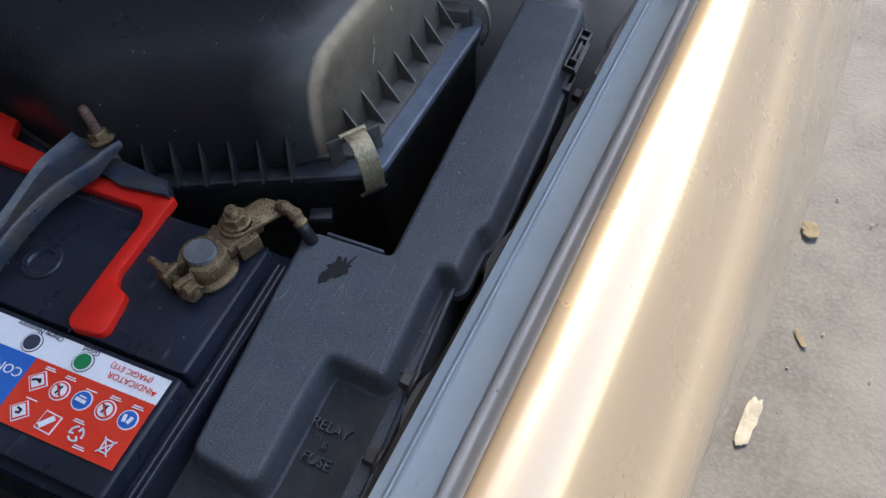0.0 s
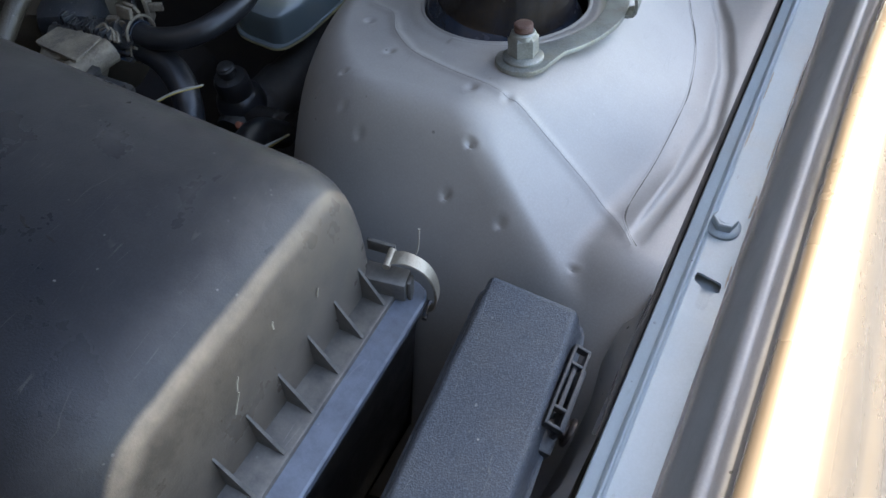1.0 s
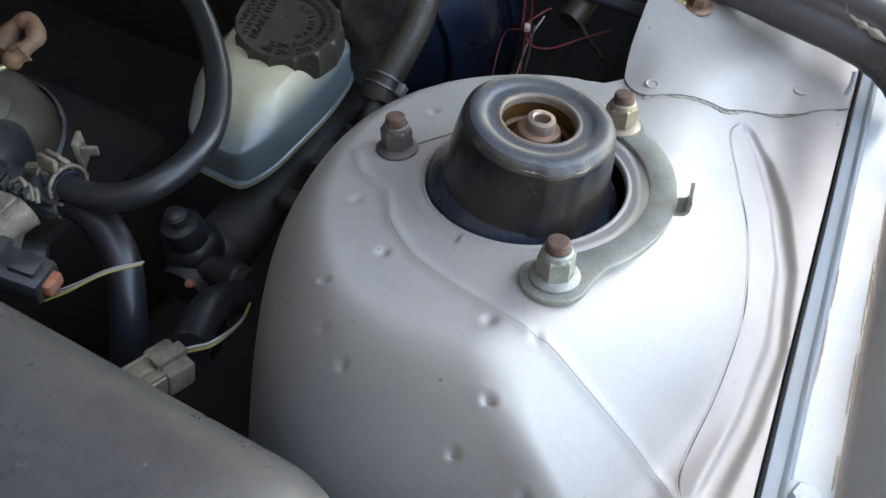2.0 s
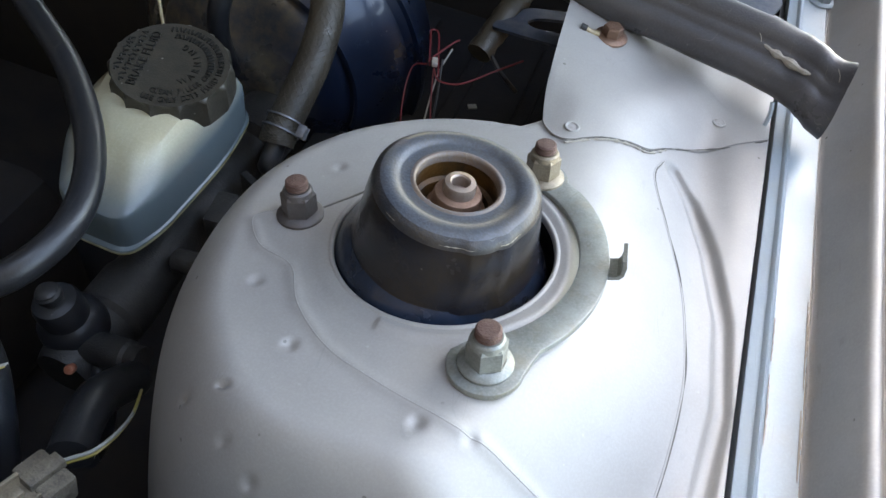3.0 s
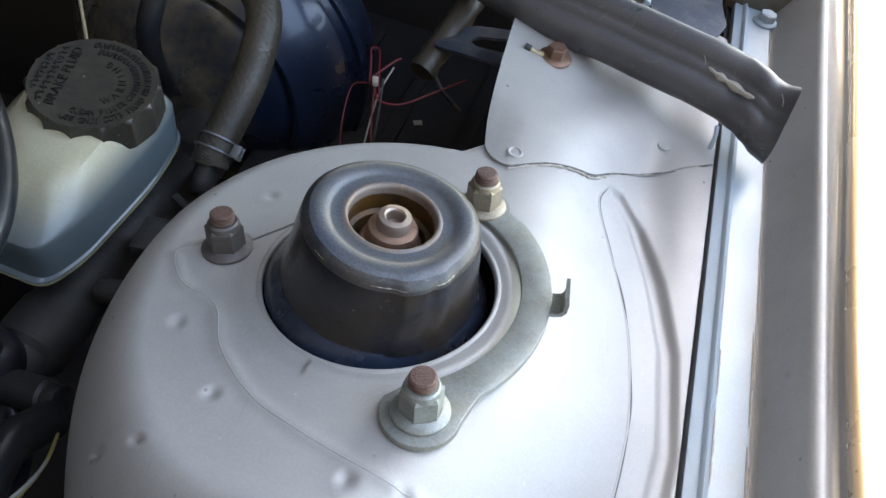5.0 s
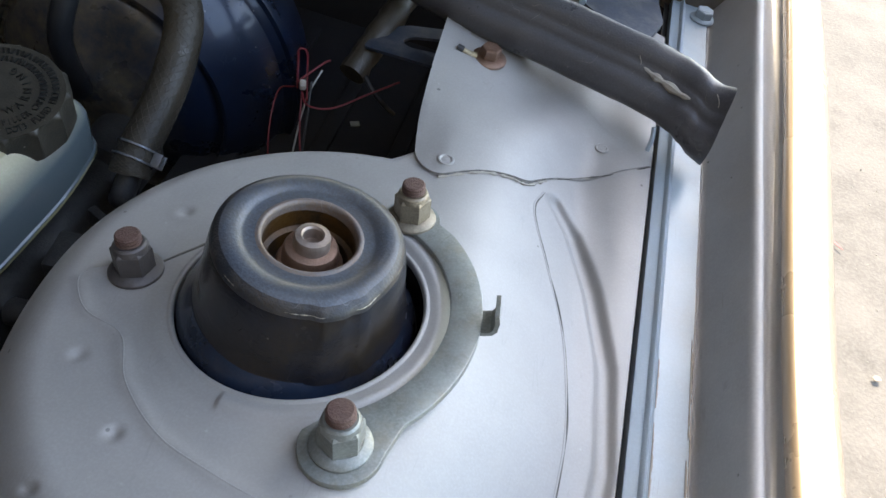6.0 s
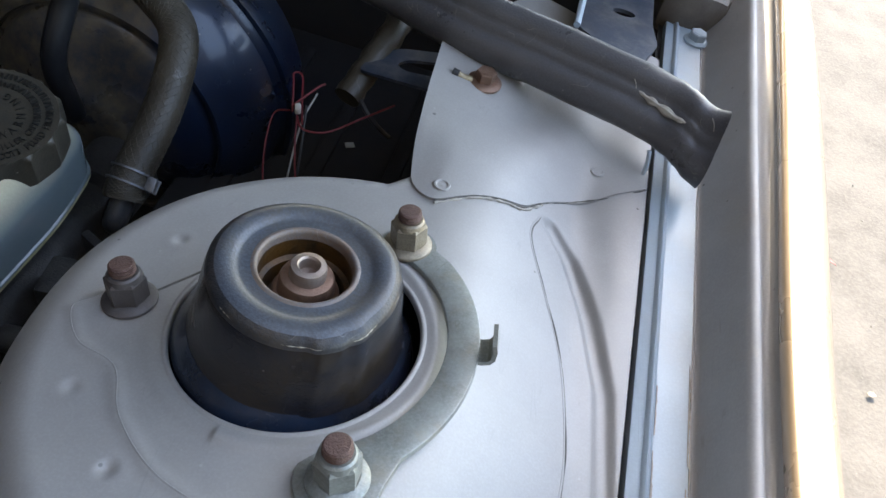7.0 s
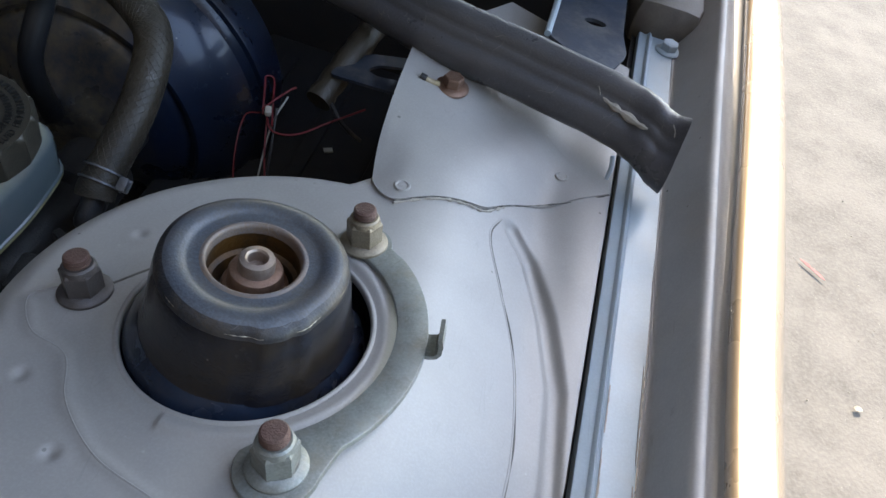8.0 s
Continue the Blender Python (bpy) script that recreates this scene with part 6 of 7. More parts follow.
spin(bm, [(0, -0.004), (0.0026, -0.004), (0.0030, 0.0010), (0.0022, 0.0024), (0, 0.0028)], Matrix.Translation((-0.3470, 0.3500, 0.7240)) @ pose(0, 0, 0, 40, 20, 0), 20)
part("bleeder_plug", bm, "orange", mc, "small orange rubber plug")

# ---- brake booster ----
boost = holder("brake_booster", (-0.41, 0.74, 0.58), "black ribbed brake booster drum, blue highlights put into its colour", "brake booster")
bm = bmesh.new()
bmx = Matrix.Translation((-0.4080, 0.660, 0.690)) @ Matrix.Rotation(radians(-90), 4, "X") @ pose(0, 0, 0, 0, 0, 0)
spin(bm, [(0, -0.030), (0.030, -0.030), (0.036, -0.026), (0.044, -0.020), (0.058, -0.014), (0.074, -0.008), (0.082, -0.004), (0.085, -0.0015), (0.087, 0.0025), (0.090, 0.0030), (0.092, -0.0010), (0.095, -0.0010), (0.100, 0.004), (0.108, 0.011), (0.116, 0.021), (0.120, 0.033), (0.122, 0.045),
          (0.127, 0.049), (0.1285, 0.054), (0.127, 0.060), (0.122, 0.064), (0.121, 0.10), (0.09, 0.13), (0, 0.13)], bmx, 96)
part("drum", bm, "booster", boost, "smooth black drum shell with painted blue sheen", smooth=40)
bm = bmesh.new()
spin(bm, [(0.126, 0.050), (0.1315, 0.050), (0.1320, 0.054), (0.1315, 0.060), (0.126, 0.060)], bmx, 96)
part("crimped_rim", bm, "booster", boost, smooth=40)


bm = bmesh.new()
ym = Matrix.Translation((-0.3990, 0.6200, 0.8290)) @ pose(0, 0, 0, 25, -14, 30)
nip = holder("yellow_cap", ym.translation - Vector((0, 0, 0.16)), "small pale yellow plastic cap on a black filler stem", "cap")
spin(bm, [(0.0105, -0.006), (0.0125, -0.005), (0.0130, 0.0), (0.0126, 0.0030), (0.0112, 0.0048), (0.0080, 0.0052), (0.0070, 0.0040), (0, 0.0038)], ym, 36)
part("cap", bm, "yellowcap", nip, "pale yellow rounded cap", smooth=50)
bm = bmesh.new()
box(bm, (0, 0, 0.0046), (0.010, 0.0016, 0.0016), bevel=0.0005, m=ym)
part("grip", bm, "greasebrown", nip)
bm = bmesh.new()
tube(bm, [ym @ Vector((0, 0, -0.004)), ym @ Vector((0, 0, -0.020)), (-0.4050, 0.6120, 0.770), (-0.4080, 0.6250, 0.7150)], 0.0080, 16, 5)
part("stem", bm, "rubber", nip, smooth=60)

# ---- hoses ----
def hose(name, pts, r, label, material="rubber", seg=16, per=8, clamp_at=(), braid=False):
    ob = holder(name, pts[0], label, "hose", "rubber hoses")
    bm = bmesh.new()
    tube(bm, pts, r, seg, per)
    part("hose_wall", bm, "greasebrown" if braid else material, ob, smooth=60)
    if braid:
        line = curve_points(pts, per * 5)
        for turn in (1, -1):
            for strand in range(14):
                bm = bmesh.new()
                pp = []
                for k, c_ in enumerate(line):
                    d_ = (line[min(k + 1, len(line) - 1)] - line[max(k - 1, 0)]).normalized()
                    s1 = d_.cross(Vector((0, 0, 1))).normalized()
                    s2 = s1.cross(d_)
                    a = turn * k * 0.10 + strand * math.pi / 7
                    pp.append(c_ + (s1 * math.cos(a) + s2 * math.sin(a)) * r * 0.99)
                tube(bm, pp, 0.00022, 4, 1)
                part("braid_strand", bm, "braid", ob, smooth=60)
    for p, d in clamp_at:
        m = Matrix.Translation(p) @ Vector(d).to_track_quat("Z", "Y").to_matrix().to_4x4()
        bm = bmesh.new()
        for w0, w1 in (((-0.0048, -0.0036), (0.0036, 0.0048)) if braid else ((-0.0045, 0.0045),)):
            spin(bm, [(r * 1.02, w0), (r * 1.12, w0), (r * 1.12, w1), (r * 1.02, w1)], m, 28)
        for s_ in (-1, 1):
            box(bm, (r * 1.22, s_ * 0.0030, 0), (r * 0.5, 0.0012, 0.0090), bevel=0.0003, m=m)
        part("spring_clamp", bm, "lead" if braid else "steel", ob, "dull steel spring clamp")
    return ob


hose("vacuum_hose", [(-0.4700, 0.5130, 0.8300), (-0.4593, 0.5048, 0.8260), (-0.4146, 0.4762, 0.8210), (-0.3752, 0.4402, 0.8190), (-0.3515, 0.4080, 0.8180), (-0.3420, 0.3790, 0.8160), (-0.3465, 0.3530, 0.8130), (-0.3610, 0.3370, 0.8080), (-0.3850, 0.3310, 0.8030), (-0.4100, 0.3350, 0.8010)],
     0.0078, "black rubber vacuum hose looping past the brake reservoir", clamp_at=(((-0.4000, 0.3330, 0.8018), (-1, 0.12, -0.1)),))
hose("vacuum_hose", [(-0.4200, 0.3270, 0.7930), (-0.4020, 0.3320, 0.7900), (-0.3780, 0.3300, 0.7860), (-0.3560, 0.3190, 0.7780), (-0.3420, 0.3020, 0.7600), (-0.3380, 0.2850, 0.7250)],
     0.0100, "black rubber hose dropping into the dark bay", clamp_at=(((-0.4050, 0.3315, 0.7904), (-1, -0.15, 0.1)),))
hose("brake_vacuum_hose", [(-0.4300, 0.7000, 0.7950), (-0.3800, 0.6680, 0.8120), (-0.3500, 0.6520, 0.8110), (-0.3290, 0.6360, 0.8000), (-0.3215, 0.6000, 0.7760), (-0.3245, 0.5539, 0.7460), (-0.3246, 0.5455, 0.7390)],
     0.0122, "thick braided black rubber hose clamped near the brake booster", clamp_at=(((-0.3243, 0.5560, 0.7475), (-0.04, -0.83, -0.55)),), braid=True)
bm = bmesh.new()
tube(bm, [(-0.3246, 0.5500, 0.7425), (-0.3246, 0.5400, 0.7345), (-0.3260, 0.5350, 0.7270), (-0.3330, 0.5500, 0.7150), (-0.3480, 0.6000, 0.7050), (-0.3550, 0.6550, 0.7000)], 0.0072, 14, 6)
part("elbow", bm, "plastic", boost, "black check-valve elbow", smooth=60)
hose("vacuum_hose", [(-0.5050, 0.3950, 0.8150), (-0.4946, 0.3666, 0.8260), (-0.4766, 0.3348, 0.8260), (-0.4706, 0.3089, 0.8220), (-0.4648, 0.2848, 0.8120), (-0.4580, 0.2500, 0.7900)], 0.0066, "brown dusty rubber hose over the throttle body", material="greasebrown")
hose("sensor_sleeve", [(-0.2980, 0.2990, 0.7600), (-0.3050, 0.3150, 0.7560), (-0.3120, 0.3350, 0.7450), (-0.3150, 0.3600, 0.7200)], 0.0106, "black rubber sleeve behind a grey connector")
bm = bmesh.new()
rodh = holder("dipstick_rod", (-0.42, 0.56, 0.80), "thin pale metal rod beside the reservoir", "rod")
tube(bm, [(-0.4020, 0.5480, 0.7900), (-0.4350, 0.5900, 0.8150), (-0.4600, 0.6200, 0.8350)], 0.0011, 8, 3)
part("rod", bm, "clip", rodh)

# ---- throttle valve block, sensor plugs and wires ----
valve = holder("idle_valve", (-0.43, 0.29, 0.77), "dusty grey valve block with plastic plug and stubs", "valve")
vb = Matrix.Translation((-0.4230, 0.2960, 0.7930)) @ pose(0, 0, 0, 4, -6, 32)
bm = bmesh.new()
box(bm, (0, 0, 0), (0.034, 0.030, 0.024), bevel=0.003, m=vb)
box(bm, (-0.004, 0.002, 0.0125), (0.028, 0.026, 0.004), bevel=0.001, m=vb)
part("block", bm, "greyplug", valve, "dusty grey block", smooth=30)
bm = bmesh.new()
box(bm, (0.002, 0.021, 0.004), (0.040, 0.010, 0.020), bevel=0.002, m=vb)
for k in range(5):
    box(bm, (-0.014 + 0.007 * k, 0.0265, 0.009), (0.003, 0.003, 0.010), bevel=0.0006, m=vb)
part("rear_flange", bm, "plastic", valve, smooth=30)
bm = bmesh.new()
spin(bm, [(0, 0), (0.0085, 0), (0.0085, 0.018), (0.0100, 0.019), (0.0100, 0.022), (0, 0.022)], vb @ Matrix.Translation((0.012, 0.016, -0.002)) @ Matrix.Rotation(radians(70), 4, "Y"), 24)
spin(bm, [(0, 0), (0.0085, 0), (0.0085, 0.030), (0, 0.031)], vb @ Matrix.Translation((-0.004, -0.010, -0.012)) @ Matrix.Rotation(radians(115), 4, "Y"), 24)
part("stub", bm, "plastic", valve, smooth=35)
plug = holder("sensor_plug", (-0.385, 0.275, 0.78), "grimy black sensor plug with an orange wire seal", "plug")
pb = Matrix.Translation((-0.3815, 0.2800, 0.7920)) @ pose(0, 0, 0, 0, 10, 12)
bm = bmesh.new()
box(bm, (0, 0, 0), (0.030, 0.020, 0.018), bevel=0.003, m=pb)
box(bm, (0.004, 0.0, 0.010), (0.014, 0.010, 0.005), bevel=0.001, m=pb)
box(bm, (-0.012, 0.0, 0.008), (0.006, 0.022, 0.010), bevel=0.001, m=pb)
part("shell", bm, "plastic", plug, smooth=30)
bm = bmesh.new()
box(bm, (0.0165, 0.0, 0.001), (0.006, 0.012, 0.010), bevel=0.002, m=pb)
part("seal", bm, "orange", plug, "orange rubber wire seal")
for k, (dz, material) in enumerate(((0.0, "whitewire"), (0.0035, "whitewire"), (-0.003, "yellowwire"))):
    bm = bmesh.new()
    tube(bm, [(-0.3660, 0.2790 + dz, 0.7840), (-0.3560, 0.2870 + dz, 0.7890), (-0.3440, 0.3000 + 0.6 * dz, 0.7950), (-0.3300, 0.3130 + 0.3 * dz, 0.7970)], 0.00048, 6, 5)
    part("wire", bm, material, plug)
lugs = holder("hose_bracket", (-0.41, 0.355, 0.79), "small dusty hose bracket lugs on the valve", "bracket")
bm = bmesh.new()
box(bm, (-0.4090, 0.3560, 0.8030), (0.0030, 0.012, 0.020), rz=30, bevel=0.0008)
box(bm, (-0.4030, 0.3560, 0.8060), (0.012, 0.003, 0.006), rz=30, bevel=0.0008)
box(bm, (-0.4130, 0.3340, 0.7960), (0.020, 0.006, 0.026), rz=30, bevel=0.002)
part("lug", bm, "greyplug", lugs)

bm = bmesh.new()
slab(bm, rounded([(-0.4440, 0.2870), (-0.4426, 0.3070), (-0.4030, 0.3080), (-0.4010, 0.2816)], 0.002, 2)[::-1], 0.8085, 0.8105, 0.0005, lambda x, y: 0.0025 * math.sin((x + 0.42) * 110))
part("cover_plate", bm, "greyplug", valve, "dust-caked cover plate with a curled edge", smooth=40)
bm = bmesh.new()
tube(bm, [(-0.4080, 0.2760, 0.8010), (-0.4030, 0.2900, 0.8030), (-0.3990, 0.3080, 0.8040)], 0.0085, 16, 4)
part("side_tube", bm, "greyplug", valve, "dusty grey side tube")
random.seed(5)
for k in range(14):
    bm = bmesh.new()
    box(bm, (-0.4445 + 0.0032 * k, 0.3125 + 0.002 * random.random(), 0.8080 + 0.004 * random.random()), (0.0016, 0.006 + 0.004 * random.random(), 0.007), rz=random.uniform(-15, 25), bevel=0.0004)
    part("comb_rib", bm, "plastic", valve)
for k in range(3):
    bm = bmesh.new()
    tube(bm, [(-0.4150 + 0.004 * k, 0.3140, 0.8110), (-0.4080 + 0.004 * k, 0.3170, 0.8150 - 0.002 * k), (-0.4010 + 0.003 * k, 0.3120, 0.8080)], 0.0012, 6, 4)
    part("loose_strand", bm, "greyplug", valve, "frayed dusty strand")
for at_, d_ in (((-0.4015, 0.3330, 0.8022), (-1, 0.1, -0.1)), ((-0.4070, 0.3312, 0.7905), (-1, -0.15, 0.1))):
    hc = holder("hose_clip", at_, "dusty pinched wire hose clip", "clip", "hose clips")
    m = Matrix.Translation(at_) @ Vector(d_).to_track_quat("Z", "Y").to_matrix().to_4x4()
    for dz_ in (-0.0060, 0.0060):
        bm = bmesh.new()
        tube(bm, [m @ Vector((0.0115 * math.cos(a), 0.0115 * math.sin(a), dz_)) for a in (2 * math.pi * j / 12 for j in range(12))], 0.0011, 6, 3)
        part("wire_ring", bm, "greyplug", hc)
    bm = bmesh.new()
    box(bm, (0.0020, 0.0150, 0.0), (0.0030, 0.008, 0.014), rz=15, bevel=0.0008, m=m)
    box(bm, (-0.0040, 0.0150, 0.0), (0.0025, 0.008, 0.011), rz=-20, bevel=0.0008, m=m)
    part("ear", bm, "greyplug", hc)

conn = holder("sensor_connector", (-0.30, 0.27, 0.74), "grey two-part sensor connector with a yellow wire", "connector")
cb = Matrix.Translation((-0.3000, 0.2800, 0.7620)) @ pose(0, 0, 0, 0, 0, -14) @ pose(0, 0, 0, -12, 0, 0)
bm = bmesh.new()
box(bm, (0, 0.004, 0), (0.024, 0.016, 0.016), bevel=0.002, m=cb)
box(bm, (0, 0.004, 0.009), (0.008, 0.018, 0.005), bevel=0.001, m=cb)
part("socket", bm, "greyplug", conn, smooth=30)
bm = bmesh.new()
box(bm, (0, -0.012, 0), (0.020, 0.020, 0.014), bevel=0.002, m=cb)
box(bm, (0.0, -0.014, 0.008), (0.006, 0.014, 0.004), bevel=0.001, m=cb)
for sx in (-0.0075, 0.0075):
    box(bm, (sx, -0.012, 0.0075), (0.002, 0.018, 0.003), bevel=0.0005, m=cb)
part("plug", bm, "nut", conn, "pale grey plug", smooth=30)
for dz, material in ((0.0, "yellowwire"), (0.003, "whitewire")):
    bm = bmesh.new()
    tube(bm, [(-0.2975, 0.2930, 0.7630 + dz), (-0.2920, 0.2975, 0.7640 + dz), (-0.2860, 0.3030, 0.7650 + dz), (-0.2830, 0.3150, 0.7640 + dz * 0.5), (-0.2870, 0.3300, 0.7550), (-0.3000, 0.3500, 0.7350)], 0.0009, 6, 5)
    part("wire", bm, material, conn)

rag = holder("plug_boot", (-0.462, 0.380, 0.82), "faded pink-brown crumpled rubber boot on the throttle cable", "boot")
bm = bmesh.new()
tube(bm, [(-0.4700, 0.3730, 0.8360), (-0.4760, 0.3900, 0.8400), (-0.4660, 0.3960, 0.8440), (-0.4580, 0.3880, 0.8400), (-0.4600, 0.3740, 0.8370), (-0.4540, 0.3680, 0.8400), (-0.4500, 0.3740, 0.8430)], 0.0050, 10, 5, r_fn=lambda t: 0.8 + 0.35 * math.sin(t * 17) ** 2)
part("loop", bm, "pinkboot", rag)
bm = bmesh.new()
tube(bm, [(-0.5000, 0.3600, 0.8330), (-0.4900, 0.3700, 0.8380), (-0.4740, 0.3760, 0.8380)], 0.0016, 8, 5)
part("cable_end", bm, "tornrubber", rag, "pale cable end")
throttle = holder("throttle_body", (-0.50, 0.37, 0.72), "dirty dark domed throttle body with pale cables", "throttle body")
dm = Matrix.Translation((-0.5050, 0.3560, 0.770)) @ pose(0, 0, 0, 12, 8, 0)
bm = bmesh.new()
spin(bm, [(0.048, -0.06), (0.048, -0.004), (0.046, 0.006), (0.046, 0.010), (0.042, 0.018), (0.041, 0.022), (0.034, 0.030), (0.033, 0.0335), (0.024, 0.039), (0.023, 0.041), (0.010, 0.0435), (0, 0.044)], dm, 56)
part("dome", bm, "greasebrown", throttle, "grease-brown stepped dome", smooth=35)
bm = bmesh.new()
spin(bm, [(0.0495, -0.012), (0.0515, -0.010), (0.0515, -0.004), (0.0495, -0.002)], dm, 56)
part("band", bm, "plastic", throttle, smooth=35)
bm = bmesh.new()
box(bm, (-0.4650, 0.3350, 0.7830), (0.045, 0.040, 0.046), rz=30, bevel=0.012)
part("housing", bm, "plastic", throttle, smooth=40)
for pts_, r_ in (([(-0.4985, 0.3395, 0.8150), (-0.4860, 0.3480, 0.8220), (-0.4760, 0.3620, 0.8250), (-0.4740, 0.3780, 0.8230)], 0.0018), ([(-0.5300, 0.3300, 0.812), (-0.5150, 0.3380, 0.818), (-0.5020, 0.3440, 0.818)], 0.0026), ([(-0.5300, 0.3600, 0.818), (-0.5100, 0.3800, 0.822), (-0.5000, 0.4000, 0.815)], 0.0018)):
    bm = bmesh.new()
    tube(bm, pts_, r_, 8, 5)
    part("cable", bm, "clip", throttle, "pale yellowed bowden cable")
block = holder("engine_block", (-0.75, 0.35, 0.32), "near-black engine in the depth of the bay", "engine")
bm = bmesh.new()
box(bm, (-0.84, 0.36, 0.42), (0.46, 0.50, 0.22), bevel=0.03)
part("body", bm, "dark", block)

# ---- red and black loom by the cowl ----
loom = holder("wire_loom", (-0.23, 0.60, 0.74), "knotted thin red and black wires hanging by the cowl", "wires")
for material, r, pts in (("redwire", 0.0008, [(-0.2400, 0.6050, 0.7960), (-0.2470, 0.6240, 0.8020), (-0.2500, 0.6330, 0.8030), (-0.2450, 0.6340, 0.8020), (-0.2380, 0.6160, 0.7990), (-0.2310, 0.5980, 0.7950)]),
                         ("redwire", 0.0009, [(-0.2420, 0.6080, 0.7970), (-0.2370, 0.6150, 0.8010), (-0.2310, 0.6260, 0.8040), (-0.2280, 0.6290, 0.8050)]),
                         ("redwire", 0.0008, [(-0.2360, 0.6020, 0.7970), (-0.2290, 0.5940, 0.7950), (-0.2150, 0.5980, 0.7950), (-0.1990, 0.6180, 0.7970), (-0.1850, 0.6420, 0.7950)]),
                         ("redwire", 0.0007, [(-0.2420, 0.6060, 0.7960), (-0.2520, 0.6040, 0.7900), (-0.2500, 0.5850, 0.7700), (-0.2430, 0.5700, 0.7400)]),
                         ("redwire", 0.0007, [(-0.2360, 0.6020, 0.7960), (-0.2300, 0.5850, 0.7800), (-0.2220, 0.5700, 0.7550), (-0.2200, 0.5600, 0.7300)]),
                         ("blackwire", 0.0010, [(-0.2330, 0.6100, 0.8000), (-0.2280, 0.5900, 0.7820), (-0.2250, 0.5700, 0.7500)]),
                         ("whitewire", 0.0008, [(-0.2300, 0.6200, 0.8030), (-0.2330, 0.6000, 0.7900), (-0.2330, 0.5750, 0.7500)])):
    bm = bmesh.new()
    tube(bm, pts, r * 0.8, 8, 6)
    part("wire", bm, material, loom, smooth=60)
bm = bmesh.new()
box(bm, (-0.2370, 0.6060, 0.7990), (0.004, 0.007, 0.004), rz=20, bevel=0.001)
part("joint", bm, "tornrubber", loom, "pale crimp joint")
taped = holder("taped_cable", (-0.20, 0.68, 0.80), "brown cloth-taped cable bundle", "cable")
bm = bmesh.new()
tube(bm, [(-0.2150, 0.6350, 0.7950), (-0.2080, 0.6650, 0.8080), (-0.2030, 0.7050, 0.8150), (-0.2050, 0.76, 0.815)], 0.0090, 14, 6, r_fn=lambda t: 1 + 0.08 * math.sin(t * 40))
part("sleeve", bm, "greasebrown", taped)
bm = bmesh.new()
tube(bm, [(-0.2120, 0.6420, 0.7990), (-0.2000, 0.6300, 0.7930), (-0.1900, 0.6280, 0.7850), (-0.1850, 0.640, 0.77)], 0.0016, 8, 5)
part("lead", bm, "blackwire", taped)
hinge = holder("cowl_bracket", (-0.19, 0.66, 0.80), "blue-grey steel bracket with a U-shaped notch", "bracket")
bm = bmesh.new()
plate(bm, rounded([(-0.2120, 0.6430), (-0.2080, 0.6650), (-0.1930, 0.6790), (-0.1600, 0.6900), (-0.1600, 0.6780), (-0.1870, 0.6680), (-0.1920, 0.6600), (-0.1850, 0.6560), (-0.1600, 0.6600), (-0.1600, 0.6450)], 0.004, 3), [circle(-0.2030, 0.6620, 0.0022)], 0.8130, 0.002)
part("plate", bm, "bluemetal", hinge)
chip = holder("paint_flake", (-0.236, 0.745, 0.65), "small pale paint flake lying in the bay", "flake")
bm = bmesh.new()
box(bm, (-0.2360, 0.7450, 0.6570), (0.008, 0.006, 0.0012), rz=30, bevel=0.0003)
part("flake", bm, "whitewire", chip)
# near-black sheet fills the deep shade here; its ribs and edge are unseen
ledge = holder("lower_cowl_panel", (-0.23, 0.72, 0.64), "near-black lower cowl panel, the shade put into its colour", "panel")
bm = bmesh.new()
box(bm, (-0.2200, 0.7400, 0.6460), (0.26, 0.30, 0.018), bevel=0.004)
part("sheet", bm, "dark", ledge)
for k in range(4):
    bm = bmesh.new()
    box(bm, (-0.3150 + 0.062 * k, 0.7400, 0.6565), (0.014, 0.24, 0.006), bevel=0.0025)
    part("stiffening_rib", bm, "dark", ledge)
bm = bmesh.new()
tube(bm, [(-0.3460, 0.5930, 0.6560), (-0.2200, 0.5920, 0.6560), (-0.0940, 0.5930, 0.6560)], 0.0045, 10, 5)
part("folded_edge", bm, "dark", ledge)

# ---- hood-side rubber seal lying across the cowl ----
seal = holder("rubber_cowl_seal", (-0.08, 0.66, 0.83), "dusty grey double-lobed rubber seal with a torn cut end", "rubber seal")
path = curve_points([(0.0045, 0.6150, 0), (-0.0120, 0.6260, 0), (-0.0300, 0.6370, 0), (-0.0690, 0.6480, 0), (-0.1060, 0.6570, 0), (-0.1500, 0.6660, 0), (-0.1800, 0.6760, 0), (-0.2180, 0.6900, 0), (-0.3200, 0.7200, -0.002)], 7)
LOBES = ((0.0105, 0.8365, 0.0118), (0.0165, 0.8455, 0.0095), (0.0235, 0.8515, 0.0115))
mid_s = (0.0170, 0.8440)


def lobe_reach(a):
    """Distance from the seal's middle to its outline, two round lobes side by side."""
    best, dx, dz = 0.004, math.cos(a), math.sin(a)
    for cx, cz, r in LOBES:
        ox, oz = mid_s[0] - cx, mid_s[1] - cz
        bq, cq = ox * dx + oz * dz, ox * ox + oz * oz - r * r
        if bq * bq - cq > 0:
            best = max(best, -bq + math.sqrt(bq * bq - cq))
    return best


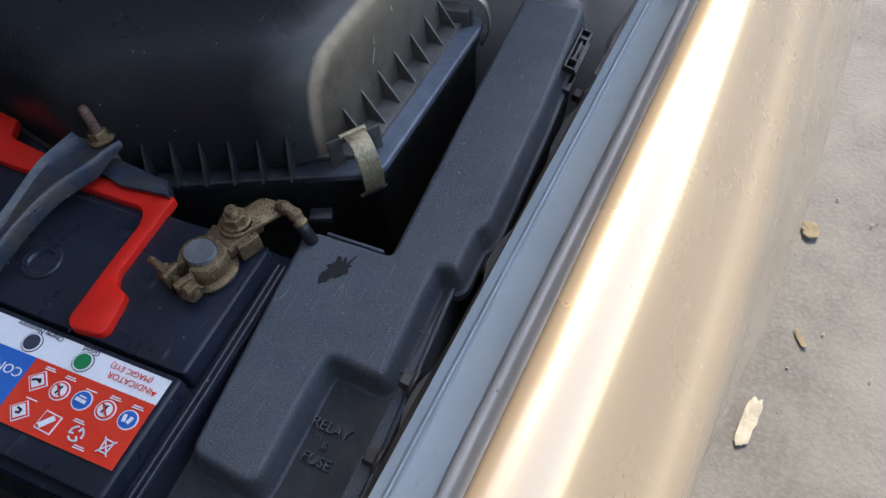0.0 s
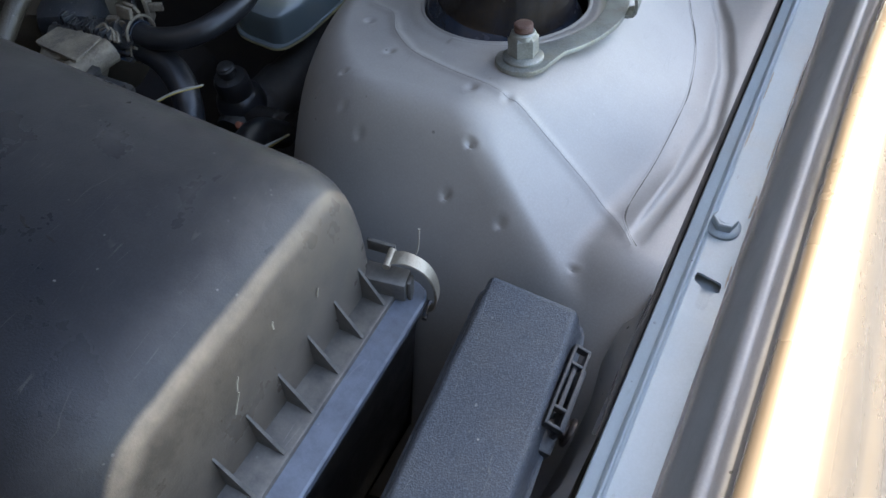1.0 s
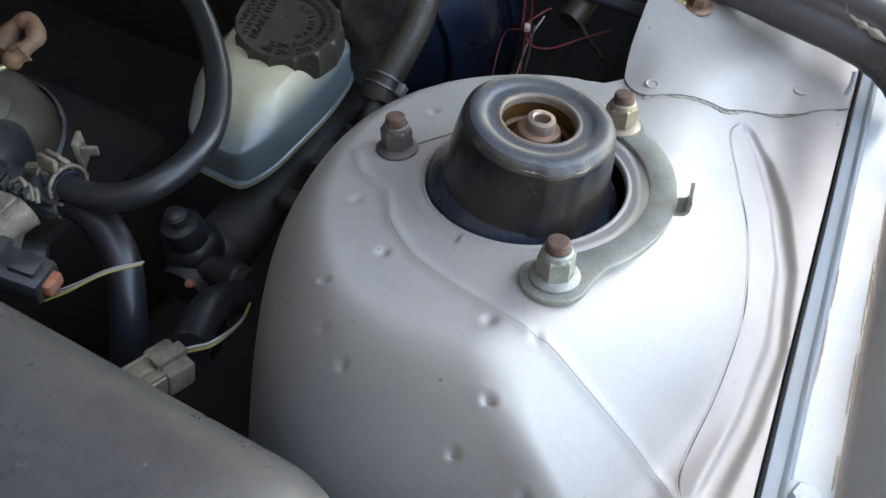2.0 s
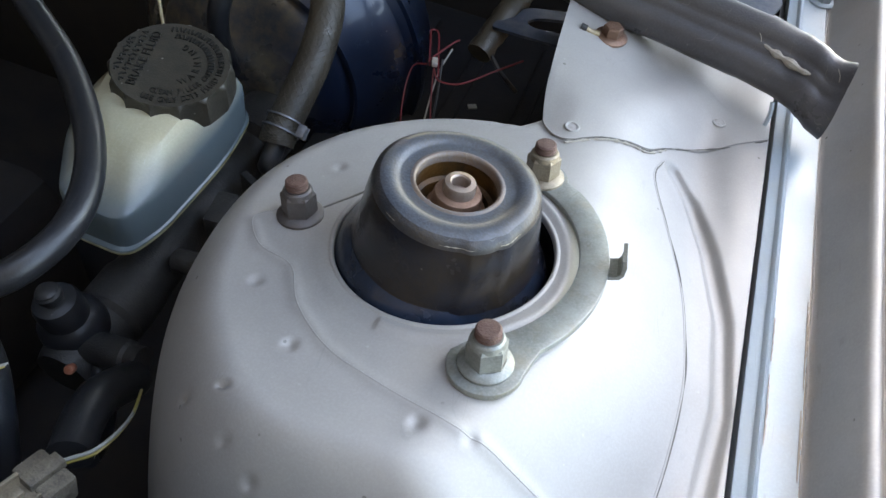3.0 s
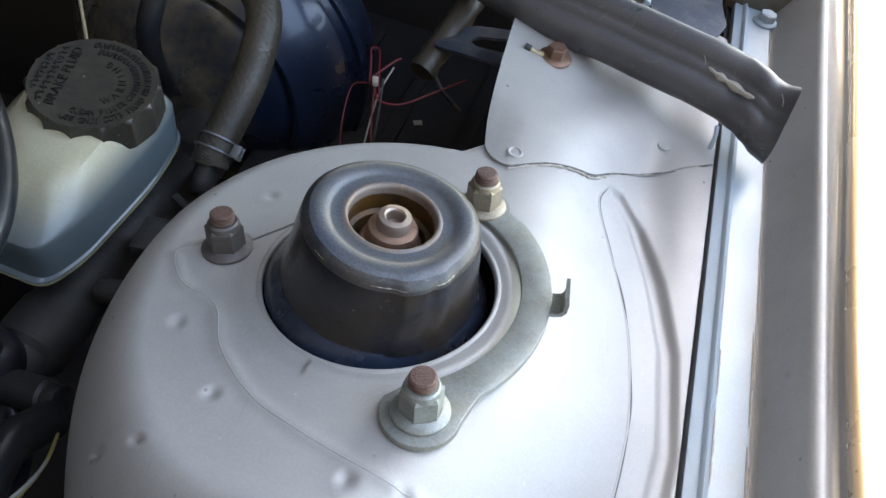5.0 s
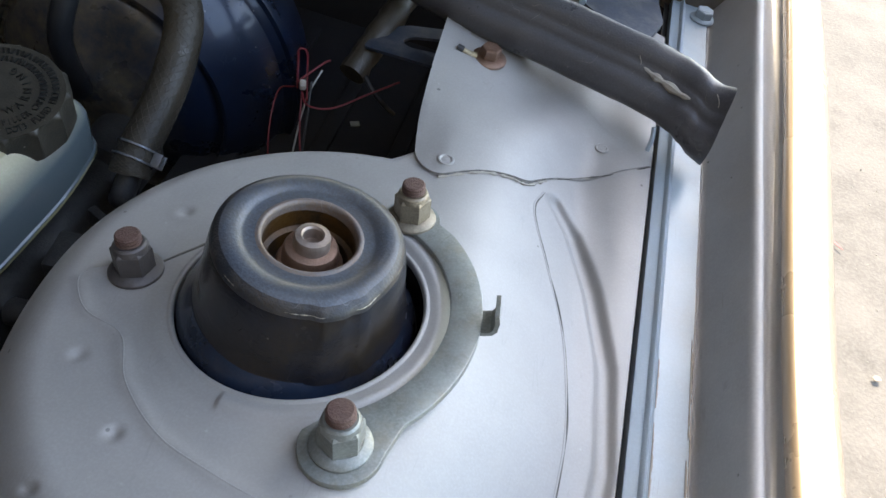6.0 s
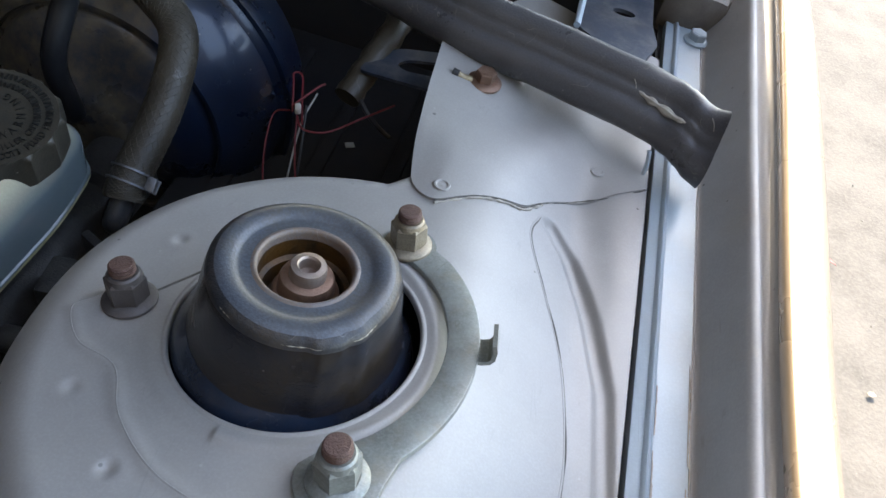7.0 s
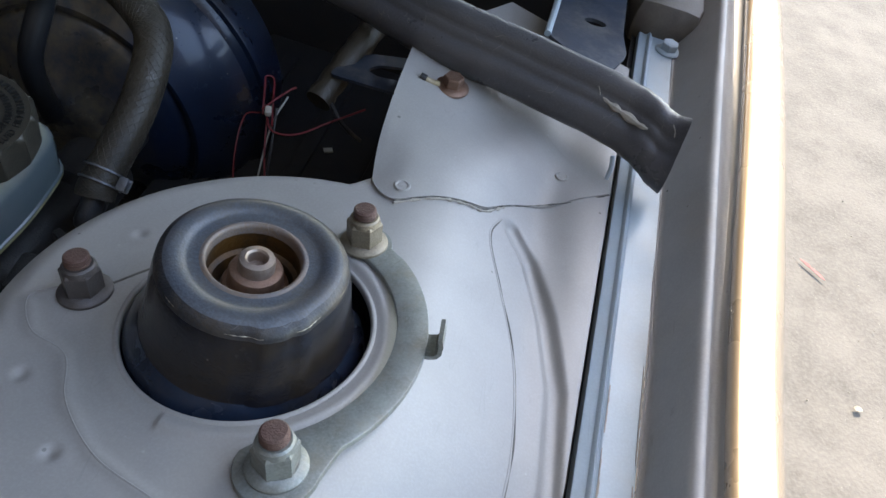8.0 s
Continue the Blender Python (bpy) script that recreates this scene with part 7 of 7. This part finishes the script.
NS = 56
sect = [(mid_s[0] + q * math.cos(a), mid_s[1] + q * math.sin(a)) for a, q in ((2 * math.pi * k / NS, lobe_reach(2 * math.pi * k / NS)) for k in range(NS))]
bm = bmesh.new()
rings = []
for k, p in enumerate(path):
    squash = 1 - 0.22 * math.exp(-k / 5)
    sag = 0.003 * math.exp(-((k - 3) / 3) ** 2)
    rings.append([Vector((p.x + 0.10 * w, p.y + w * (0.75 + 0.25 * squash) + 0.0008 * noise.noise((k * 0.4, w * 90, 0)), p.z + mid_s[1] + (h_ - mid_s[1]) * (2 - squash) * 0.98 - sag + 0.0008 * noise.noise((k * 0.5, h_ * 90, 4)))) for w, h_ in sect])
cent = [Vector((p.x + 0.0017, p.y + mid_s[0], p.z + mid_s[1])) for p in path]
inner = [[c_ + (q - c_) * 0.80 for q in ring] for c_, ring in zip(cent[:14], rings[:14])]
outer_v = loft(bm, rings, cap_top=True, cap_bottom=False)
inner_v = loft(bm, inner[::-1], cap_top=False, cap_bottom=True)
for k in range(NS):
    bm.faces.new((outer_v[0][(k + 1) % NS], outer_v[0][k], inner_v[-1][k], inner_v[-1][(k + 1) % NS]))
part("tube", bm, "seal", seal, smooth=50)
bm = bmesh.new()
tube(bm, [(-0.0440, 0.6530, 0.8520), (-0.0380, 0.6500, 0.8508), (-0.0300, 0.6470, 0.8500), (-0.0200, 0.6405, 0.8500), (-0.0140, 0.6370, 0.8510)], 0.0020, 8, 6, r_fn=lambda t: 0.35 + 1.1 * math.sin(t * 3.1) * (0.8 + 0.3 * math.sin(t * 23)))
part("tear", bm, "tornrubber", seal, "pale torn patch along the fold")
for pts_ in ([(-0.0500, 0.6580, 0.8580), (-0.0470, 0.6545, 0.8550), (-0.0460, 0.6530, 0.8530)], [(-0.0020, 0.6360, 0.8600), (0.0000, 0.6330, 0.8580), (0.0010, 0.6310, 0.8550)]):
    bm = bmesh.new()
    tube(bm, pts_, 0.00018, 6, 5)
    part("torn_fibre", bm, "tornrubber", seal)
bm = bmesh.new()
tube(bm, [(-0.0258, 0.6230, 0.8170), (-0.0255, 0.6270, 0.8240), (-0.0270, 0.6300, 0.8300)], 0.0014, 8, 4)
part("stub", bm, "bay2", seal, "bent pale tab under the seal")

far = holder("hinge_bracket", (-0.06, 0.775, 0.80), "blue-grey hood hinge bracket with an oval hole", "bracket")
bm = bmesh.new()
oval = [(-0.0560 + 0.0085 * math.cos(-2 * math.pi * k / 16), 0.7760 + 0.0048 * math.sin(-2 * math.pi * k / 16)) for k in range(16)]
plate(bm, rounded([(-0.0860, 0.7400), (-0.0870, 0.86), (-0.0370, 0.86), (-0.0340, 0.7700), (-0.0290, 0.7450), (-0.0380, 0.7180), (-0.0600, 0.7200)], 0.004, 3)[::-1], [oval], 0.8320, 0.003)
part("plate", bm, "bluemetal", far)
bm = bmesh.new()
tube(bm, [(-0.0870, 0.74, 0.832), (-0.0870, 0.80, 0.832), (-0.0870, 0.86, 0.832)], 0.0025, 8, 3)
part("edge_roll", bm, "bay2", far)
cowl = holder("cowl_end_panel", (0.0, 0.86, 0.80), "dull brown-grey cowl end panel behind the flange", "panel")
bm = bmesh.new()
box(bm, (0.0000, 0.90, 0.8150), (0.060, 0.15, 0.050), bevel=0.018)
part("sheet", bm, "cowlbrown", cowl)

# ---- litter on the ground ----
def litter(name, at, size, material, label, rz, curl=0.25):
    """A small flat scrap with an uneven outline, curled along its length."""
    ob = holder(name, at, label, "litter", "litter on the ground")
    ring = []
    for k in range(36):
        a = 2 * math.pi * k / 36
        c, s_ = math.cos(a), math.sin(a)
        q = (abs(c) ** 3 + abs(s_) ** 3) ** (-1 / 3) * (1 + 0.16 * noise.noise((c * 3 + at[0] * 40, s_ * 3, at[1] * 9)) + 0.10 * noise.noise((c * 9, s_ * 9, at[0] * 30)))
        ring.append((0.5 * size[0] * q * c, 0.5 * size[1] * q * s_))
    bm = bmesh.new()
    cents = [[(x * f, y * f, size[2] * (curl * (2 * y * f / size[1]) ** 2 + 0.25 * noise.noise((x * f * 160, y * f * 160, 1))) + dz) for x, y in ring] for f, dz in ((0.97, 0.0), (1.0, 0.0007), (0.97, 0.0014), (0.7, 0.0016), (0.4, 0.0016), (0.1, 0.0016))]
    loft(bm, cents)
    bmesh.ops.transform(bm, matrix=Matrix.Translation(at) @ pose(0, 0, 0, 0, 0, rz), verts=bm.verts)
    part("piece", bm, material, ob, smooth=50)


litter("dry_leaf", (0.233, 0.832, 0.006), (0.030, 0.040, 0.008), "leaf", "small crumpled dry leaf on the concrete", 20)
litter("twig_scrap", (0.262, 0.594, 0.005), (0.010, 0.036, 0.008), "leaf", "short dark twig scrap on the concrete", 35)
litter("dry_husk", (0.219, 0.412, 0.006), (0.024, 0.090, 0.008), "straw", "pale flattened dry husk on the concrete", -6)
litter("paper_scrap", (0.705, 1.236, 0.006), (0.016, 0.012, 0.006), "straw", "tiny pale paper scrap on the concrete", 20)
litter("red_thread", (0.645, 1.587, 0.005), (0.070, 0.006, 0.006), "pinkscrap", "faded red thread scrap on the concrete", -40)
straw = holder("dry_straw", (0.15, 0.32, 0.006), "two thin pale straws on the concrete", "straw", "litter on the ground")
for pts_ in ([(0.1680, 0.3490, 0.006), (0.1530, 0.3240, 0.010), (0.1420, 0.2960, 0.006)], [(0.1350, 0.3310, 0.006), (0.1380, 0.3130, 0.008), (0.1380, 0.2830, 0.006)]):
    bm = bmesh.new()
    tube(bm, pts_, 0.0016, 6, 5)
    part("stalk", bm, "straw", straw)
# loose grit
random.seed(11)
bm = bmesh.new()
for k in range(420):
    x, y, r = random.uniform(0.12, 1.0), random.uniform(-0.1, 1.9), random.choice((0.0008, 0.0010, 0.0013, 0.0018, 0.0026))
    bmesh.ops.create_icosphere(bm, subdivisions=1, radius=r, matrix=Matrix.Translation((x, y, 0.004 + r * 0.3)) @ pose(0, 0, 0, random.uniform(0, 90), 0, random.uniform(0, 180)) @ Matrix.Diagonal((1.0, random.uniform(0.6, 1.3), random.uniform(0.5, 0.8), 1)))
tagged(part("grit", bm, "pebble", smooth=0), "scattered small grit on the concrete ground", "grit", kind="stuff")
